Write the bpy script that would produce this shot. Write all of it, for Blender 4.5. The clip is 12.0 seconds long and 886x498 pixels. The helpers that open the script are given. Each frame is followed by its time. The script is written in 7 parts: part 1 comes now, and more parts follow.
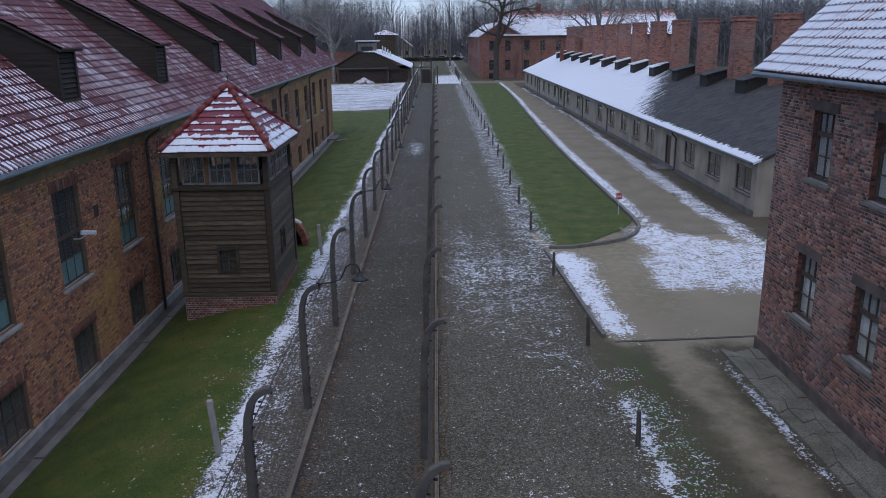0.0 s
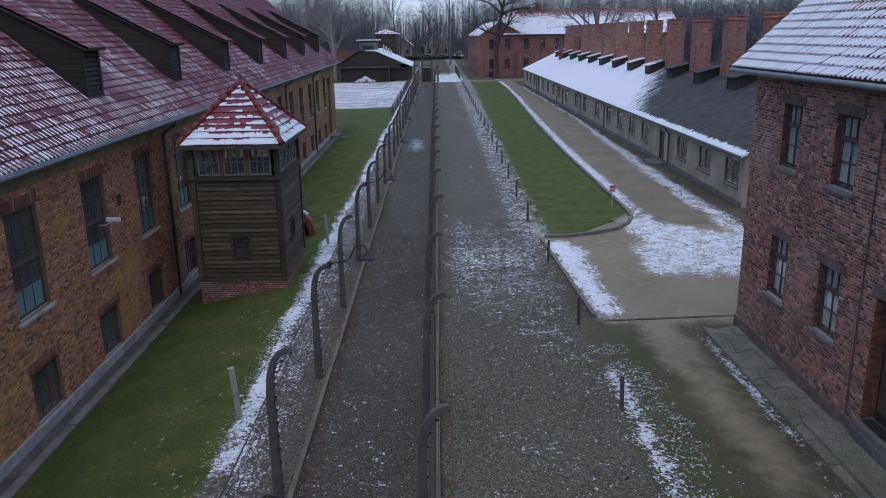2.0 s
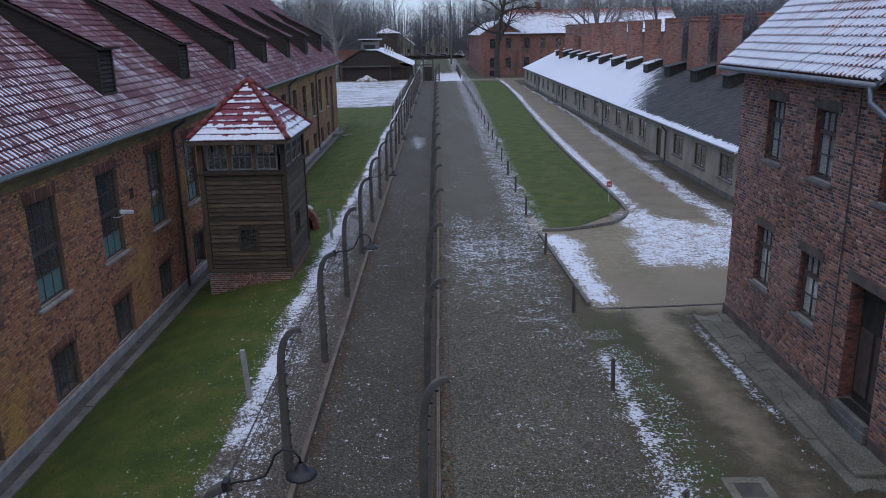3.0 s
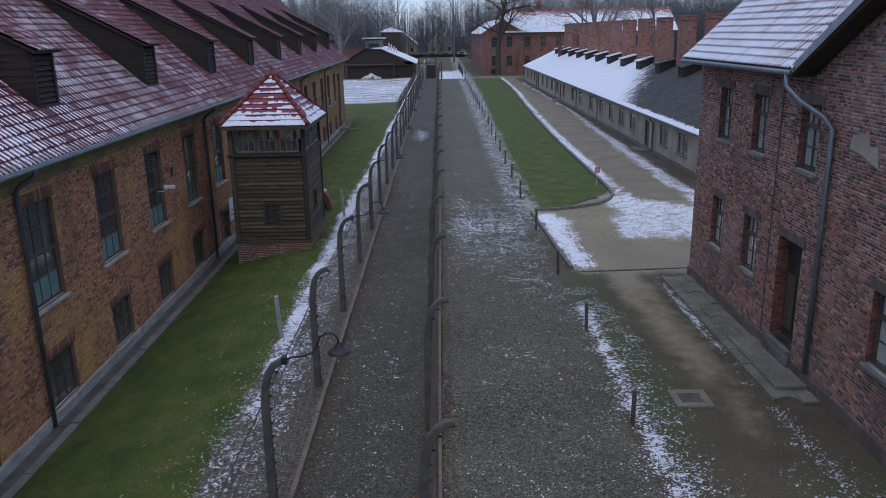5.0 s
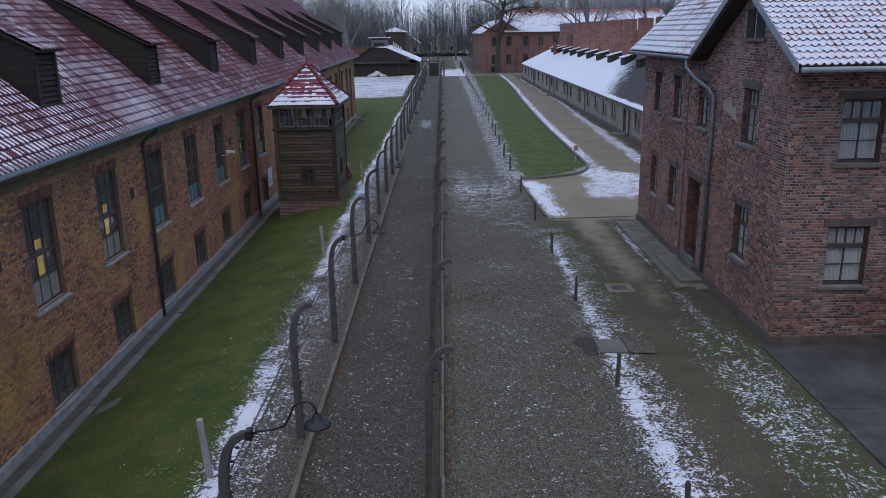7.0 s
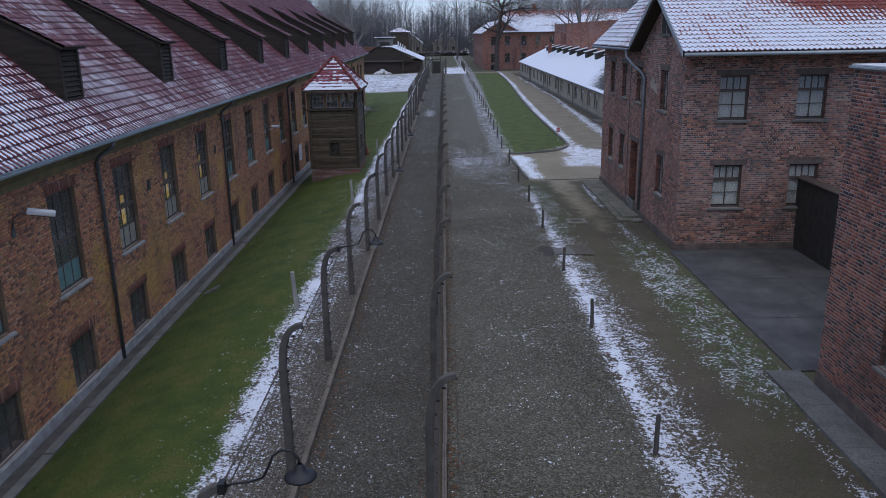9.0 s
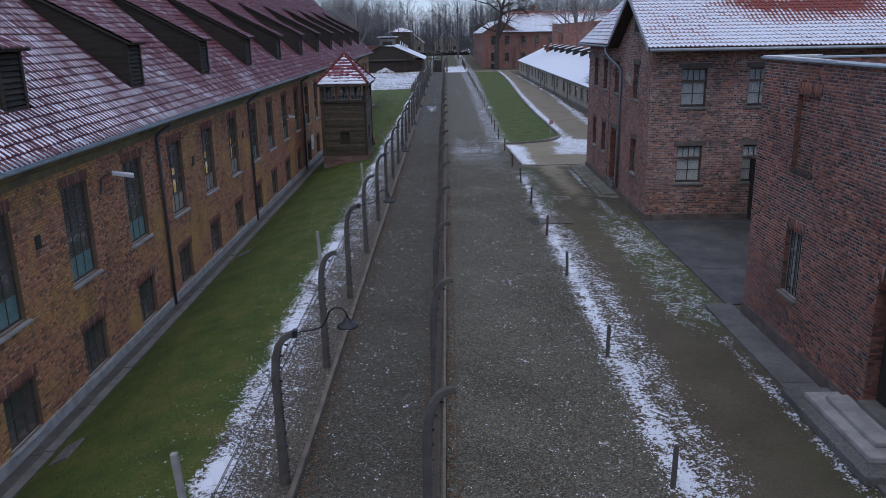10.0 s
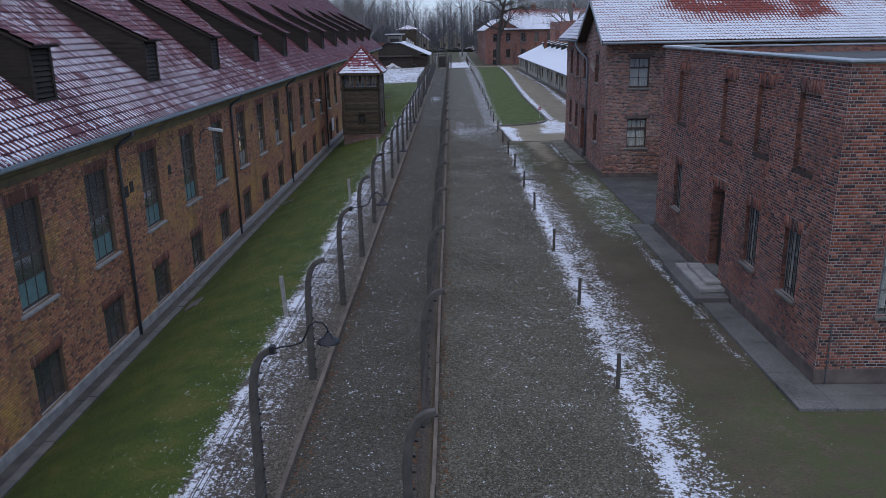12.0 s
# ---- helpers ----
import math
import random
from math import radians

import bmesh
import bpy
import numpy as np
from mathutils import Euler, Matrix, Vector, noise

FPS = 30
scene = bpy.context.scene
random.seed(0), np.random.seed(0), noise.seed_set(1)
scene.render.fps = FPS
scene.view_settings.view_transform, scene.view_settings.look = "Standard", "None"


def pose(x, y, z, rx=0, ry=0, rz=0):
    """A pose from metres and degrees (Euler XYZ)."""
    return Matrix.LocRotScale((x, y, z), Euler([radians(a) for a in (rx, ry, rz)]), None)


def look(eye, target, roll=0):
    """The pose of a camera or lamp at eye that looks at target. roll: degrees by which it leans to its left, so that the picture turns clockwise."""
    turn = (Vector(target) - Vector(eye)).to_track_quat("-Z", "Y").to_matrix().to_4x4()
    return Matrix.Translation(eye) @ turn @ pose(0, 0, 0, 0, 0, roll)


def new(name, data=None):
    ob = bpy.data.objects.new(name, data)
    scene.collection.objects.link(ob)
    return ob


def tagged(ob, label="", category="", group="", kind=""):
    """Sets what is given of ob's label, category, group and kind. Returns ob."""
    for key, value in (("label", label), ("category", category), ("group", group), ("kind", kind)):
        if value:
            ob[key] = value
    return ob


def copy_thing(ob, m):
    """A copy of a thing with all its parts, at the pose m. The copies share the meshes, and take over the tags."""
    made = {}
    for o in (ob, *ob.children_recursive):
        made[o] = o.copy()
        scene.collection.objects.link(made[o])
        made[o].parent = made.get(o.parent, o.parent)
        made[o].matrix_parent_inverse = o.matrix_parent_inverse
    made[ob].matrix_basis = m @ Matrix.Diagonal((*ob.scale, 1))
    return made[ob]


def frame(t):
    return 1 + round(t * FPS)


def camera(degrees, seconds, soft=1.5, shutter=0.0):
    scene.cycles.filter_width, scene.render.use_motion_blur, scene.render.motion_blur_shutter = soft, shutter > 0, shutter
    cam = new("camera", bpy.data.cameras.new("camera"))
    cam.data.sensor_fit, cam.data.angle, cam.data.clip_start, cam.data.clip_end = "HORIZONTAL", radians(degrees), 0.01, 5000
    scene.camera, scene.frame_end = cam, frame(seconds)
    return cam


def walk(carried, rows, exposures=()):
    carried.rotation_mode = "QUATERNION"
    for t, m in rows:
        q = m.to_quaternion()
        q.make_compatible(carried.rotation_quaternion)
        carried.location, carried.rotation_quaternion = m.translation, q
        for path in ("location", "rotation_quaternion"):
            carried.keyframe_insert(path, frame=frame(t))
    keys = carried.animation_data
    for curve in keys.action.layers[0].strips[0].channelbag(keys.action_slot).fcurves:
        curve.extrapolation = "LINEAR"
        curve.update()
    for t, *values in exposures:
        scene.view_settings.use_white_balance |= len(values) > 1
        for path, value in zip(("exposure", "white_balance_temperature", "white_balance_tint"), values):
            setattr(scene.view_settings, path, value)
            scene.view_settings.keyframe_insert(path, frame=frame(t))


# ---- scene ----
cam = camera(59.5, 12.0, soft=0.6)
# seconds, x, y, z, pitch, yaw, lean
PATH = [
    (0, -0.091, 6.039, 8.584, -15.427, -0.365, -0.710),
    (0.5, -0.104, 5.635, 8.589, -15.437, -0.373, -0.745),
    (1, -0.108, 5.254, 8.594, -15.455, -0.362, -0.778),
    (1.5, -0.104, 4.811, 8.599, -15.477, -0.336, -0.809),
    (2, -0.096, 4.381, 8.603, -15.502, -0.298, -0.837),
    (2.5, -0.085, 3.929, 8.605, -15.528, -0.251, -0.863),
    (4.3, -0.045, 1.296, 8.591, -15.602, -0.051, -0.938),
    (4.5, -0.042, 0.864, 8.586, -15.607, -0.029, -0.944),
    (5, -0.037, -0.441, 8.573, -15.616, 0.025, -0.959),
    (5.5, -0.035, -2.203, 8.557, -15.621, 0.076, -0.972),
    (6, -0.037, -4.085, 8.537, -15.621, 0.123, -0.982),
    (6.5, -0.041, -6.315, 8.515, -15.617, 0.166, -0.990),
    (7, -0.047, -8.540, 8.490, -15.609, 0.205, -0.996),
    (7.2, -0.050, -9.435, 8.479, -15.605, 0.219, -0.997),
    (8.8, -0.063, -16.956, 8.388, -15.573, 0.329, -0.998),
    (9, -0.061, -17.910, 8.377, -15.570, 0.344, -0.996),
    (9.5, -0.051, -20.426, 8.350, -15.567, 0.385, -0.991),
    (10, -0.029, -22.786, 8.326, -15.572, 0.435, -0.983),
    (10.5, 0.008, -25.267, 8.305, -15.587, 0.497, -0.973),
    (11, 0.065, -27.665, 8.290, -15.616, 0.576, -0.961),
    (11.5, 0.146, -30.230, 8.281, -15.661, 0.677, -0.947),
    (12, 0.257, -32.688, 8.281, -15.728, 0.807, -0.930),
]
walk(cam, [(t, pose(x, y, z, 90 + pitch, 0, yaw) @ pose(0, 0, 0, 0, 0, lean)) for t, x, y, z, pitch, yaw, lean in PATH])
# ---- light ----
world = bpy.data.worlds.new("overcast_dusk")
scene.world = world
world.use_nodes = True
wn = world.node_tree.nodes
sky = wn.new("ShaderNodeTexSky")
sky.sky_type = "NISHITA"
sky.sun_disc = False
sky.sun_elevation = radians(12)
sky.sun_rotation = radians(190)
sky.air_density, sky.dust_density, sky.ozone_density = 1.0, 0.2, 3.0
cloud = wn.new("ShaderNodeMix")
cloud.data_type = "RGBA"
cloud.inputs[0].default_value = 0.85
cloud.inputs[7].default_value = (1.58, 2.05, 3.25, 1)
world.node_tree.links.new(sky.outputs[0], cloud.inputs[6])
world.node_tree.links.new(cloud.outputs[2], wn["Background"].inputs[0])
wn["Background"].inputs[1].default_value = 0.15
sun = new("sun", bpy.data.lights.new("sun", "SUN"))
sun.data.energy, sun.data.angle, sun.data.color = 0.6, radians(80), (1.0, 0.88, 0.77)
sun.matrix_world = look((0, 0, 60), (2, 20, 0))
scene.view_settings.exposure = 0.8


# ---- materials ----
def nodes_of(name):
    m = bpy.data.materials.new(name)
    m.use_nodes = True
    t = m.node_tree
    return m, t, t.nodes["Principled BSDF"]


class N:
    """Small wrapper to chain shader nodes."""

    def __init__(self, tree):
        self.t = tree

    def node(self, kind, **inputs):
        n = self.t.nodes.new("ShaderNode" + kind)
        for k, v in inputs.items():
            self.put(n.inputs[k.replace("_", " ")], v)
        return n

    def put(self, socket, v):
        if isinstance(v, bpy.types.NodeSocket):
            self.t.links.new(v, socket)
        else:
            socket.default_value = v

    def pos(self):
        return self.node("NewGeometry").outputs["Position"]

    def scaled(self, v, s):
        n = self.node("VectorMath")
        n.operation = "MULTIPLY"
        self.put(n.inputs[0], v)
        n.inputs[1].default_value = s
        return n.outputs[0]

    def noise(self, v, scale, detail=3.0, rough=0.6):
        return self.node("TexNoise", Vector=v, Scale=scale, Detail=detail, Roughness=rough).outputs["Fac"]

    def voronoi(self, v, scale, out="Distance"):
        return self.node("TexVoronoi", Vector=v, Scale=scale).outputs[out]

    def math(self, op, a, b=0.0, c=0.0):
        n = self.node("Math")
        n.operation = op
        for i, x in enumerate((a, b, c)):
            self.put(n.inputs[i], x)
        return n.outputs[0]

    def step(self, v, lo, hi):
        n = self.node("MapRange", Value=v)
        n.interpolation_type = "SMOOTHSTEP"
        self.put(n.inputs["From Min"], lo)
        self.put(n.inputs["From Max"], hi)
        return n.outputs[0]

    def ramp(self, v, *stops):
        n = self.node("ValToRGB", Fac=v)
        e = n.color_ramp.elements
        while len(e) < len(stops):
            e.new(0.5)
        for el, (p, c) in zip(e, stops):
            el.position, el.color = p, (*c, 1)
        return n.outputs[0]

    def mix(self, f, a, b, kind="MIX"):
        n = self.node("Mix")
        n.data_type, n.blend_type = "RGBA", kind
        self.put(n.inputs[0], f)
        for i, x in ((6, a), (7, b)):
            self.put(n.inputs[i], (*x, 1) if isinstance(x, tuple) else x)
        return n.outputs[2]

    def attr(self, name):
        n = self.node("Attribute")
        n.attribute_name = name
        return n.outputs["Fac"]

    def rand(self):
        """Random by object and by loose piece together."""
        a = self.node("ObjectInfo").outputs["Random"]
        b = self.node("NewGeometry").outputs["Random Per Island"]
        return self.math("FRACT", self.math("ADD", a, b))

    def bump(self, h, strength, dist=0.01):
        return self.node("Bump", Height=h, Strength=strength, Distance=dist).outputs[0]


SNOW = (0.76, 0.80, 0.88)


def brick_material(name, dark, mid, light, stain, stain_amount, soot=0.5, far=False, burnt=0.35, salts=0.6, blotch=0.25):
    m, t, p = nodes_of(name)
    n = N(t)
    r = n.node("TexVoronoi", Vector=n.scaled(n.pos(), (3.8, 3.8, 12.5)), Scale=1.0).outputs["Color"] if far else n.rand()
    pos = n.pos()
    tone = n.math("ADD", n.math("MULTIPLY", r, 1 - blotch), n.math("MULTIPLY", n.step(n.noise(pos, 1.7, 5.0, 0.65), 0.3, 0.7), blotch))
    tone = n.math("MULTIPLY_ADD", tone, 1.5, -0.25)
    base = n.ramp(tone, (0.0, dark), (0.35, mid), (0.75, light), (1.0, dark))
    if not far:
        pick = n.math("FRACT", n.math("MULTIPLY", r, 37.7))
        base = n.mix(n.math("MULTIPLY", n.step(pick, 0.90, 0.94), salts), base, tuple(min(0.6, x * 1.25 + 0.12) for x in light))
        base = n.mix(n.math("MULTIPLY", n.math("LESS_THAN", pick, 0.14), burnt), base, (0.035, 0.028, 0.028))
    grime = n.noise(pos, 0.42, 6.0, 0.7)
    fine = n.noise(pos, 38.0, 3.0)
    spread = n.math("MULTIPLY_ADD", n.math("FRACT", n.math("MULTIPLY", r, 91.3)), 0.75, 0.25) if not far else 1.0
    base = n.mix(n.math("MULTIPLY", n.math("MULTIPLY", n.step(grime, 0.46, 0.66), stain_amount), spread), base, stain)
    base = n.mix(n.math("MULTIPLY", n.step(n.noise(n.scaled(pos, (1, 1, 0.3)), 0.9, 5.0), 0.5, 0.75), soot), base, (0.035, 0.03, 0.028))
    base = n.mix(n.math("MULTIPLY", n.step(n.noise(pos, 11.0, 4.0, 0.7), 0.56, 0.70), 0.45), base, (0.34, 0.29, 0.26))
    n.put(p.inputs["Base Color"], base)
    p.inputs["Roughness"].default_value = 0.88
    n.put(p.inputs["Normal"], n.bump(fine, 0.5, 0.006))
    return m


def plain(name, a, b, scale=6.0, rough=0.8, metal=0.0, fine=60.0, bump=0.3, stretch=(1, 1, 1), tones=0.0):
    m, t, p = nodes_of(name)
    n = N(t)
    pos = n.scaled(n.pos(), stretch)
    f = n.noise(pos, scale, 5.0)
    g = n.noise(pos, fine, 3.0)
    c = n.mix(n.step(f, 0.3, 0.7), a, b)
    c = n.mix(n.math("MULTIPLY", g, 0.35), c, tuple(x * 0.45 for x in a))
    if tones:
        c = n.mix(n.math("MULTIPLY", n.rand(), tones), c, tuple(x * 0.25 for x in a))
    n.put(p.inputs["Base Color"], c)
    p.inputs["Roughness"].default_value, p.inputs["Metallic"].default_value = rough, metal
    if bump:
        n.put(p.inputs["Normal"], n.bump(g, bump, 0.01))
    return m


def snowy_tiles(name, red, deep, lo, hi, big_scale, pan_weight, big_weight=0.9, broken=0.45):
    """Clay tiles with snow lying in their pans; pan and lip are stored with the tiles."""
    m, t, p = nodes_of(name)
    n = N(t)
    pos = n.pos()
    r = n.rand()
    clay = n.mix(r, red, deep)
    clay = n.mix(n.math("MULTIPLY", n.noise(pos, 9.0), 0.5), clay, (0.05, 0.02, 0.022))
    # shade under the tile lips is painted: front edges turn near black
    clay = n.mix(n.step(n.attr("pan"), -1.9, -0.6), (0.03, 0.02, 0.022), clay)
    big = n.noise(pos, big_scale, 4.0)
    small = n.noise(pos, 7.0, 3.0)
    amount = n.math("ADD", n.math("ADD", n.math("MULTIPLY", n.attr("pan"), pan_weight), n.math("MULTIPLY", big, big_weight)), n.math("MULTIPLY", n.math("ADD", small, n.math("MULTIPLY", r, 0.6)), broken))
    f = n.step(n.math("ADD", amount, n.attr("cover")), lo, hi)
    n.put(p.inputs["Base Color"], n.mix(f, clay, (0.70, 0.74, 0.82)))
    n.put(p.inputs["Roughness"], n.math("MULTIPLY_ADD", f, 0.4, 0.5))
    n.put(p.inputs["Normal"], n.bump(n.math("ADD", n.noise(pos, 70.0), n.math("MULTIPLY", f, 1.5)), 0.4, 0.012))
    return m


def ground_material(name, colours, scale, grain, grain_depth, speck=None, speck_at=0.0, snow_sharp=0.14, green=None, sand=None):
    """A ground cover with snow lying where the sheet's own snow value, roughened, passes a half."""
    m, t, p = nodes_of(name)
    n = N(t)
    pos = n.pos()
    a = n.noise(pos, scale, 5.0, 0.65)
    g = n.noise(pos, grain, 3.0, 0.7)
    c = n.ramp(a, (0.28, colours[0]), (0.5, colours[1]), (0.72, colours[2]))
    c = n.mix(n.math("MULTIPLY", n.step(g, 0.38, 0.66), 0.7), c, tuple(x * 0.3 for x in colours[0]))
    if sand:
        c = n.mix(n.step(n.math("ADD", n.attr("sand"), n.math("SUBTRACT", n.noise(pos, 1.1, 5.0, 0.7), 0.5)), 0.25, 0.75), c, n.mix(n.math("MULTIPLY", n.noise(pos, 0.5, 5.0), 1.0), *sand))
    if green:
        c = n.mix(n.math("MULTIPLY", n.attr("green"), n.step(n.noise(pos, 2.5, 4.0), 0.35, 0.6)), c, green)
    if speck:
        v = n.node("TexVoronoi", Vector=pos, Scale=speck_at)
        tone = n.node("SeparateColor", Color=v.outputs["Color"]).outputs[0]
        c = n.mix(n.math("MULTIPLY", n.step(tone, 0.25, 0.9), 0.55), c, tuple(x * 2.1 for x in colours[2]))
        pick = n.math("MULTIPLY", n.math("LESS_THAN", v.outputs["Distance"], 0.3), n.step(tone, 0.9, 0.96))
        c = n.mix(n.math("MULTIPLY", pick, 0.7), c, speck)
        g = n.math("ADD", g, n.math("MULTIPLY", pick, 0.6))
    rough_edge = n.math("ADD", n.math("MULTIPLY", n.noise(pos, 1.6, 5.0, 0.7), 1.0), n.math("ADD", n.math("MULTIPLY", n.noise(pos, 7.0, 4.0, 0.8), 1.9), n.math("MULTIPLY", n.noise(pos, 17.0, 3.0, 0.75), 1.3)))
    amount = n.math("ADD", n.attr("snow"), n.math("SUBTRACT", rough_edge, 2.17))
    f = n.step(amount, 0.5 - snow_sharp / 2, 0.5 + snow_sharp / 2)
    n.put(p.inputs["Base Color"], n.mix(f, c, SNOW))
    p.inputs["Roughness"].default_value = 0.9
    n.put(p.inputs["Normal"], n.bump(n.math("ADD", g, n.math("MULTIPLY", f, 0.8)), 0.6, grain_depth))
    return m


M = {}
M["brick_left"] = brick_material("brown_brick", (0.15, 0.07, 0.054), (0.40, 0.145, 0.086), (0.56, 0.25, 0.12), (0.58, 0.35, 0.065), 0.85, 0.48, burnt=0.2, salts=0.35, blotch=0.4)
M["brick_right"] = brick_material("red_brick", (0.05, 0.03, 0.03), (0.205, 0.064, 0.044), (0.35, 0.115, 0.066), (0.19, 0.135, 0.12), 0.35, 0.72, burnt=0.5, salts=0.4, blotch=0.35)
M["brick_house"] = brick_material("weathered_red_brick", (0.085, 0.055, 0.053), (0.29, 0.12, 0.088), (0.48, 0.205, 0.13), (0.40, 0.30, 0.265), 0.5, 0.55, burnt=0.5, blotch=0.3)
M["brick_far"] = brick_material("far_red_brick", (0.10, 0.06, 0.058), (0.26, 0.115, 0.09), (0.37, 0.165, 0.115), (0.26, 0.19, 0.17), 0.5, 0.55, True)
M["brick_far_left"] = brick_material("far_brown_brick", (0.11, 0.055, 0.042), (0.25, 0.11, 0.065), (0.33, 0.18, 0.08), (0.40, 0.27, 0.06), 0.55, 0.45, True)
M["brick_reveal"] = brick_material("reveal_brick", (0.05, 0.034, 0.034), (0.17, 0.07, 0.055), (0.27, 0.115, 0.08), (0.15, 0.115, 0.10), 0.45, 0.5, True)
M["brick_dark"] = brick_material("dark_brick", (0.03, 0.022, 0.02), (0.05, 0.032, 0.028), (0.07, 0.045, 0.035), (0.04, 0.035, 0.03), 0.4, 0.5, True)
M["brick_lintel"] = brick_material("lintel_brick", (0.15, 0.05, 0.035), (0.20, 0.065, 0.045), (0.24, 0.09, 0.06), (0.12, 0.08, 0.06), 0.4, 0.3)
M["mortar"] = plain("mortar", (0.48, 0.45, 0.42), (0.19, 0.17, 0.155), 0.6, 0.95)
M["mortar_left"] = plain("mortar_left", (0.27, 0.18, 0.115), (0.16, 0.11, 0.075), 1.3, 0.95)
M["concrete"] = plain("grey_concrete", (0.22, 0.21, 0.19), (0.13, 0.125, 0.115), 2.0, 0.9)
M["post"] = plain("post_concrete", (0.125, 0.117, 0.105), (0.075, 0.07, 0.064), 3.0, 0.92)
M["lintel"] = plain("sooty_lintel", (0.19, 0.15, 0.13), (0.10, 0.08, 0.07), 2.0, 0.92)
M["felt_dark"] = plain("dark_felt", (0.06, 0.06, 0.062), (0.10, 0.10, 0.10), 1.2, 0.9)
M["kerb"] = plain("weathered_kerb", (0.21, 0.175, 0.14), (0.12, 0.10, 0.082), 1.8, 0.92)
M["drain"] = plain("damp_concrete", (0.13, 0.12, 0.105), (0.07, 0.064, 0.056), 1.6, 0.9)
M["pale"] = plain("pale_concrete", (0.42, 0.41, 0.39), (0.27, 0.26, 0.25), 2.5, 0.9)
M["plaster"] = plain("grey_plaster", (0.46, 0.41, 0.325), (0.27, 0.245, 0.20), 0.8, 0.92, stretch=(1, 1, 0.5))
M["cornice"] = plain("ochre_plaster", (0.25, 0.185, 0.08), (0.11, 0.095, 0.065), 1.1, 0.9)
M["dark_wood"] = plain("dark_boards", (0.065, 0.05, 0.035), (0.15, 0.108, 0.07), 2.2, 0.85, stretch=(1.2, 1.2, 6), tones=0.75)
M["board_wood"] = plain("weathered_boards", (0.085, 0.066, 0.043), (0.20, 0.15, 0.095), 2.4, 0.85, stretch=(1.2, 1.2, 7), tones=0.8)
M["brown_wood"] = plain("brown_wood", (0.20, 0.10, 0.045), (0.11, 0.06, 0.03), 4.0, 0.75, stretch=(5, 5, 0.8))
M["old_wood"] = plain("old_wood", (0.075, 0.068, 0.062), (0.115, 0.103, 0.092), 5.0, 0.9, stretch=(5, 5, 0.8))
M["black_wood"] = plain("tarred_wood", (0.022, 0.02, 0.018), (0.05, 0.045, 0.038), 3.0, 0.8, stretch=(2, 2, 1))
M["frame"] = plain("window_frame_paint", (0.075, 0.055, 0.045), (0.12, 0.09, 0.075), 8.0, 0.6)
M["frame_pale"] = plain("pale_window_paint", (0.22, 0.23, 0.23), (0.14, 0.145, 0.145), 8.0, 0.6)
M["zinc"] = plain("zinc_sheet", (0.42, 0.47, 0.50), (0.30, 0.34, 0.37), 3.0, 0.5, 0.35, bump=0.05)
M["pipe"] = plain("painted_pipe", (0.095, 0.102, 0.112), (0.14, 0.147, 0.16), 4.0, 0.55, 0.2, bump=0.05)
M["pipe_blue"] = plain("zinc_pipe", (0.25, 0.28, 0.32), (0.18, 0.205, 0.235), 4.0, 0.5, 0.5, bump=0.05)
M["black_metal"] = plain("black_metal", (0.02, 0.02, 0.024), (0.035, 0.035, 0.04), 8.0, 0.5, 0.3, bump=0.05)
M["wire"] = plain("rusty_wire", (0.06, 0.05, 0.045), (0.09, 0.07, 0.055), 12.0, 0.7, 0.4, bump=0.0)
M["teal"] = plain("teal_paint", (0.16, 0.27, 0.26), (0.10, 0.19, 0.185), 4.0, 0.5)
M["curtain"] = plain("pale_curtain", (0.84, 0.87, 0.88), (0.72, 0.76, 0.79), 5.0, 0.9, stretch=(6, 6, 0.5))
M["cream"] = plain("cream_panes", (0.36, 0.34, 0.29), (0.24, 0.22, 0.19), 3.0, 0.5, bump=0.0)
M["white"] = plain("white_board", (0.72, 0.73, 0.74), (0.6, 0.6, 0.62), 6.0, 0.7, bump=0.0)
M["red_paint"] = plain("red_paint", (0.5, 0.03, 0.04), (0.42, 0.03, 0.04), 6.0, 0.5, bump=0.0)
M["bark"] = plain("bark", (0.055, 0.045, 0.04), (0.10, 0.085, 0.075), 5.0, 0.95, stretch=(3, 3, 0.6))
M["birch"] = plain("birch_bark", (0.36, 0.34, 0.32), (0.12, 0.11, 0.10), 2.2, 0.9, stretch=(1, 1, 2.5))
# bark lightened to bluish grey: distance haze is put into the colour
M["hazed_bark"] = plain("hazed_bark", (0.13, 0.13, 0.14), (0.19, 0.185, 0.19), 1.0, 0.95)
M["cheek"] = plain("tarred_boards", (0.026, 0.019, 0.014), (0.06, 0.043, 0.031), 2.0, 0.85, stretch=(0.6, 0.6, 7), tones=0.5)
M["ridge"] = plain("ridge_clay", (0.21, 0.032, 0.028), (0.13, 0.024, 0.022), 6.0, 0.65)
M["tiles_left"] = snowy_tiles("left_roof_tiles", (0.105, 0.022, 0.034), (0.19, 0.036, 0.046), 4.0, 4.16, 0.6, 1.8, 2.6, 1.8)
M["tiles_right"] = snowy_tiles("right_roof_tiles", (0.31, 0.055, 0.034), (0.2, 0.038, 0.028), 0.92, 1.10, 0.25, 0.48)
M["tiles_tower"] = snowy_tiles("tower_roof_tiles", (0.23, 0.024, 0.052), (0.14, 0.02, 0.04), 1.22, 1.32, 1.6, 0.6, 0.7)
M["ground"] = ground_material("packed_earth", ((0.082, 0.064, 0.041), (0.112, 0.09, 0.058), (0.148, 0.122, 0.082)), 0.6, 30.0, 0.02, green=(0.06, 0.08, 0.022), sand=((0.21, 0.175, 0.12), (0.33, 0.28, 0.20)))
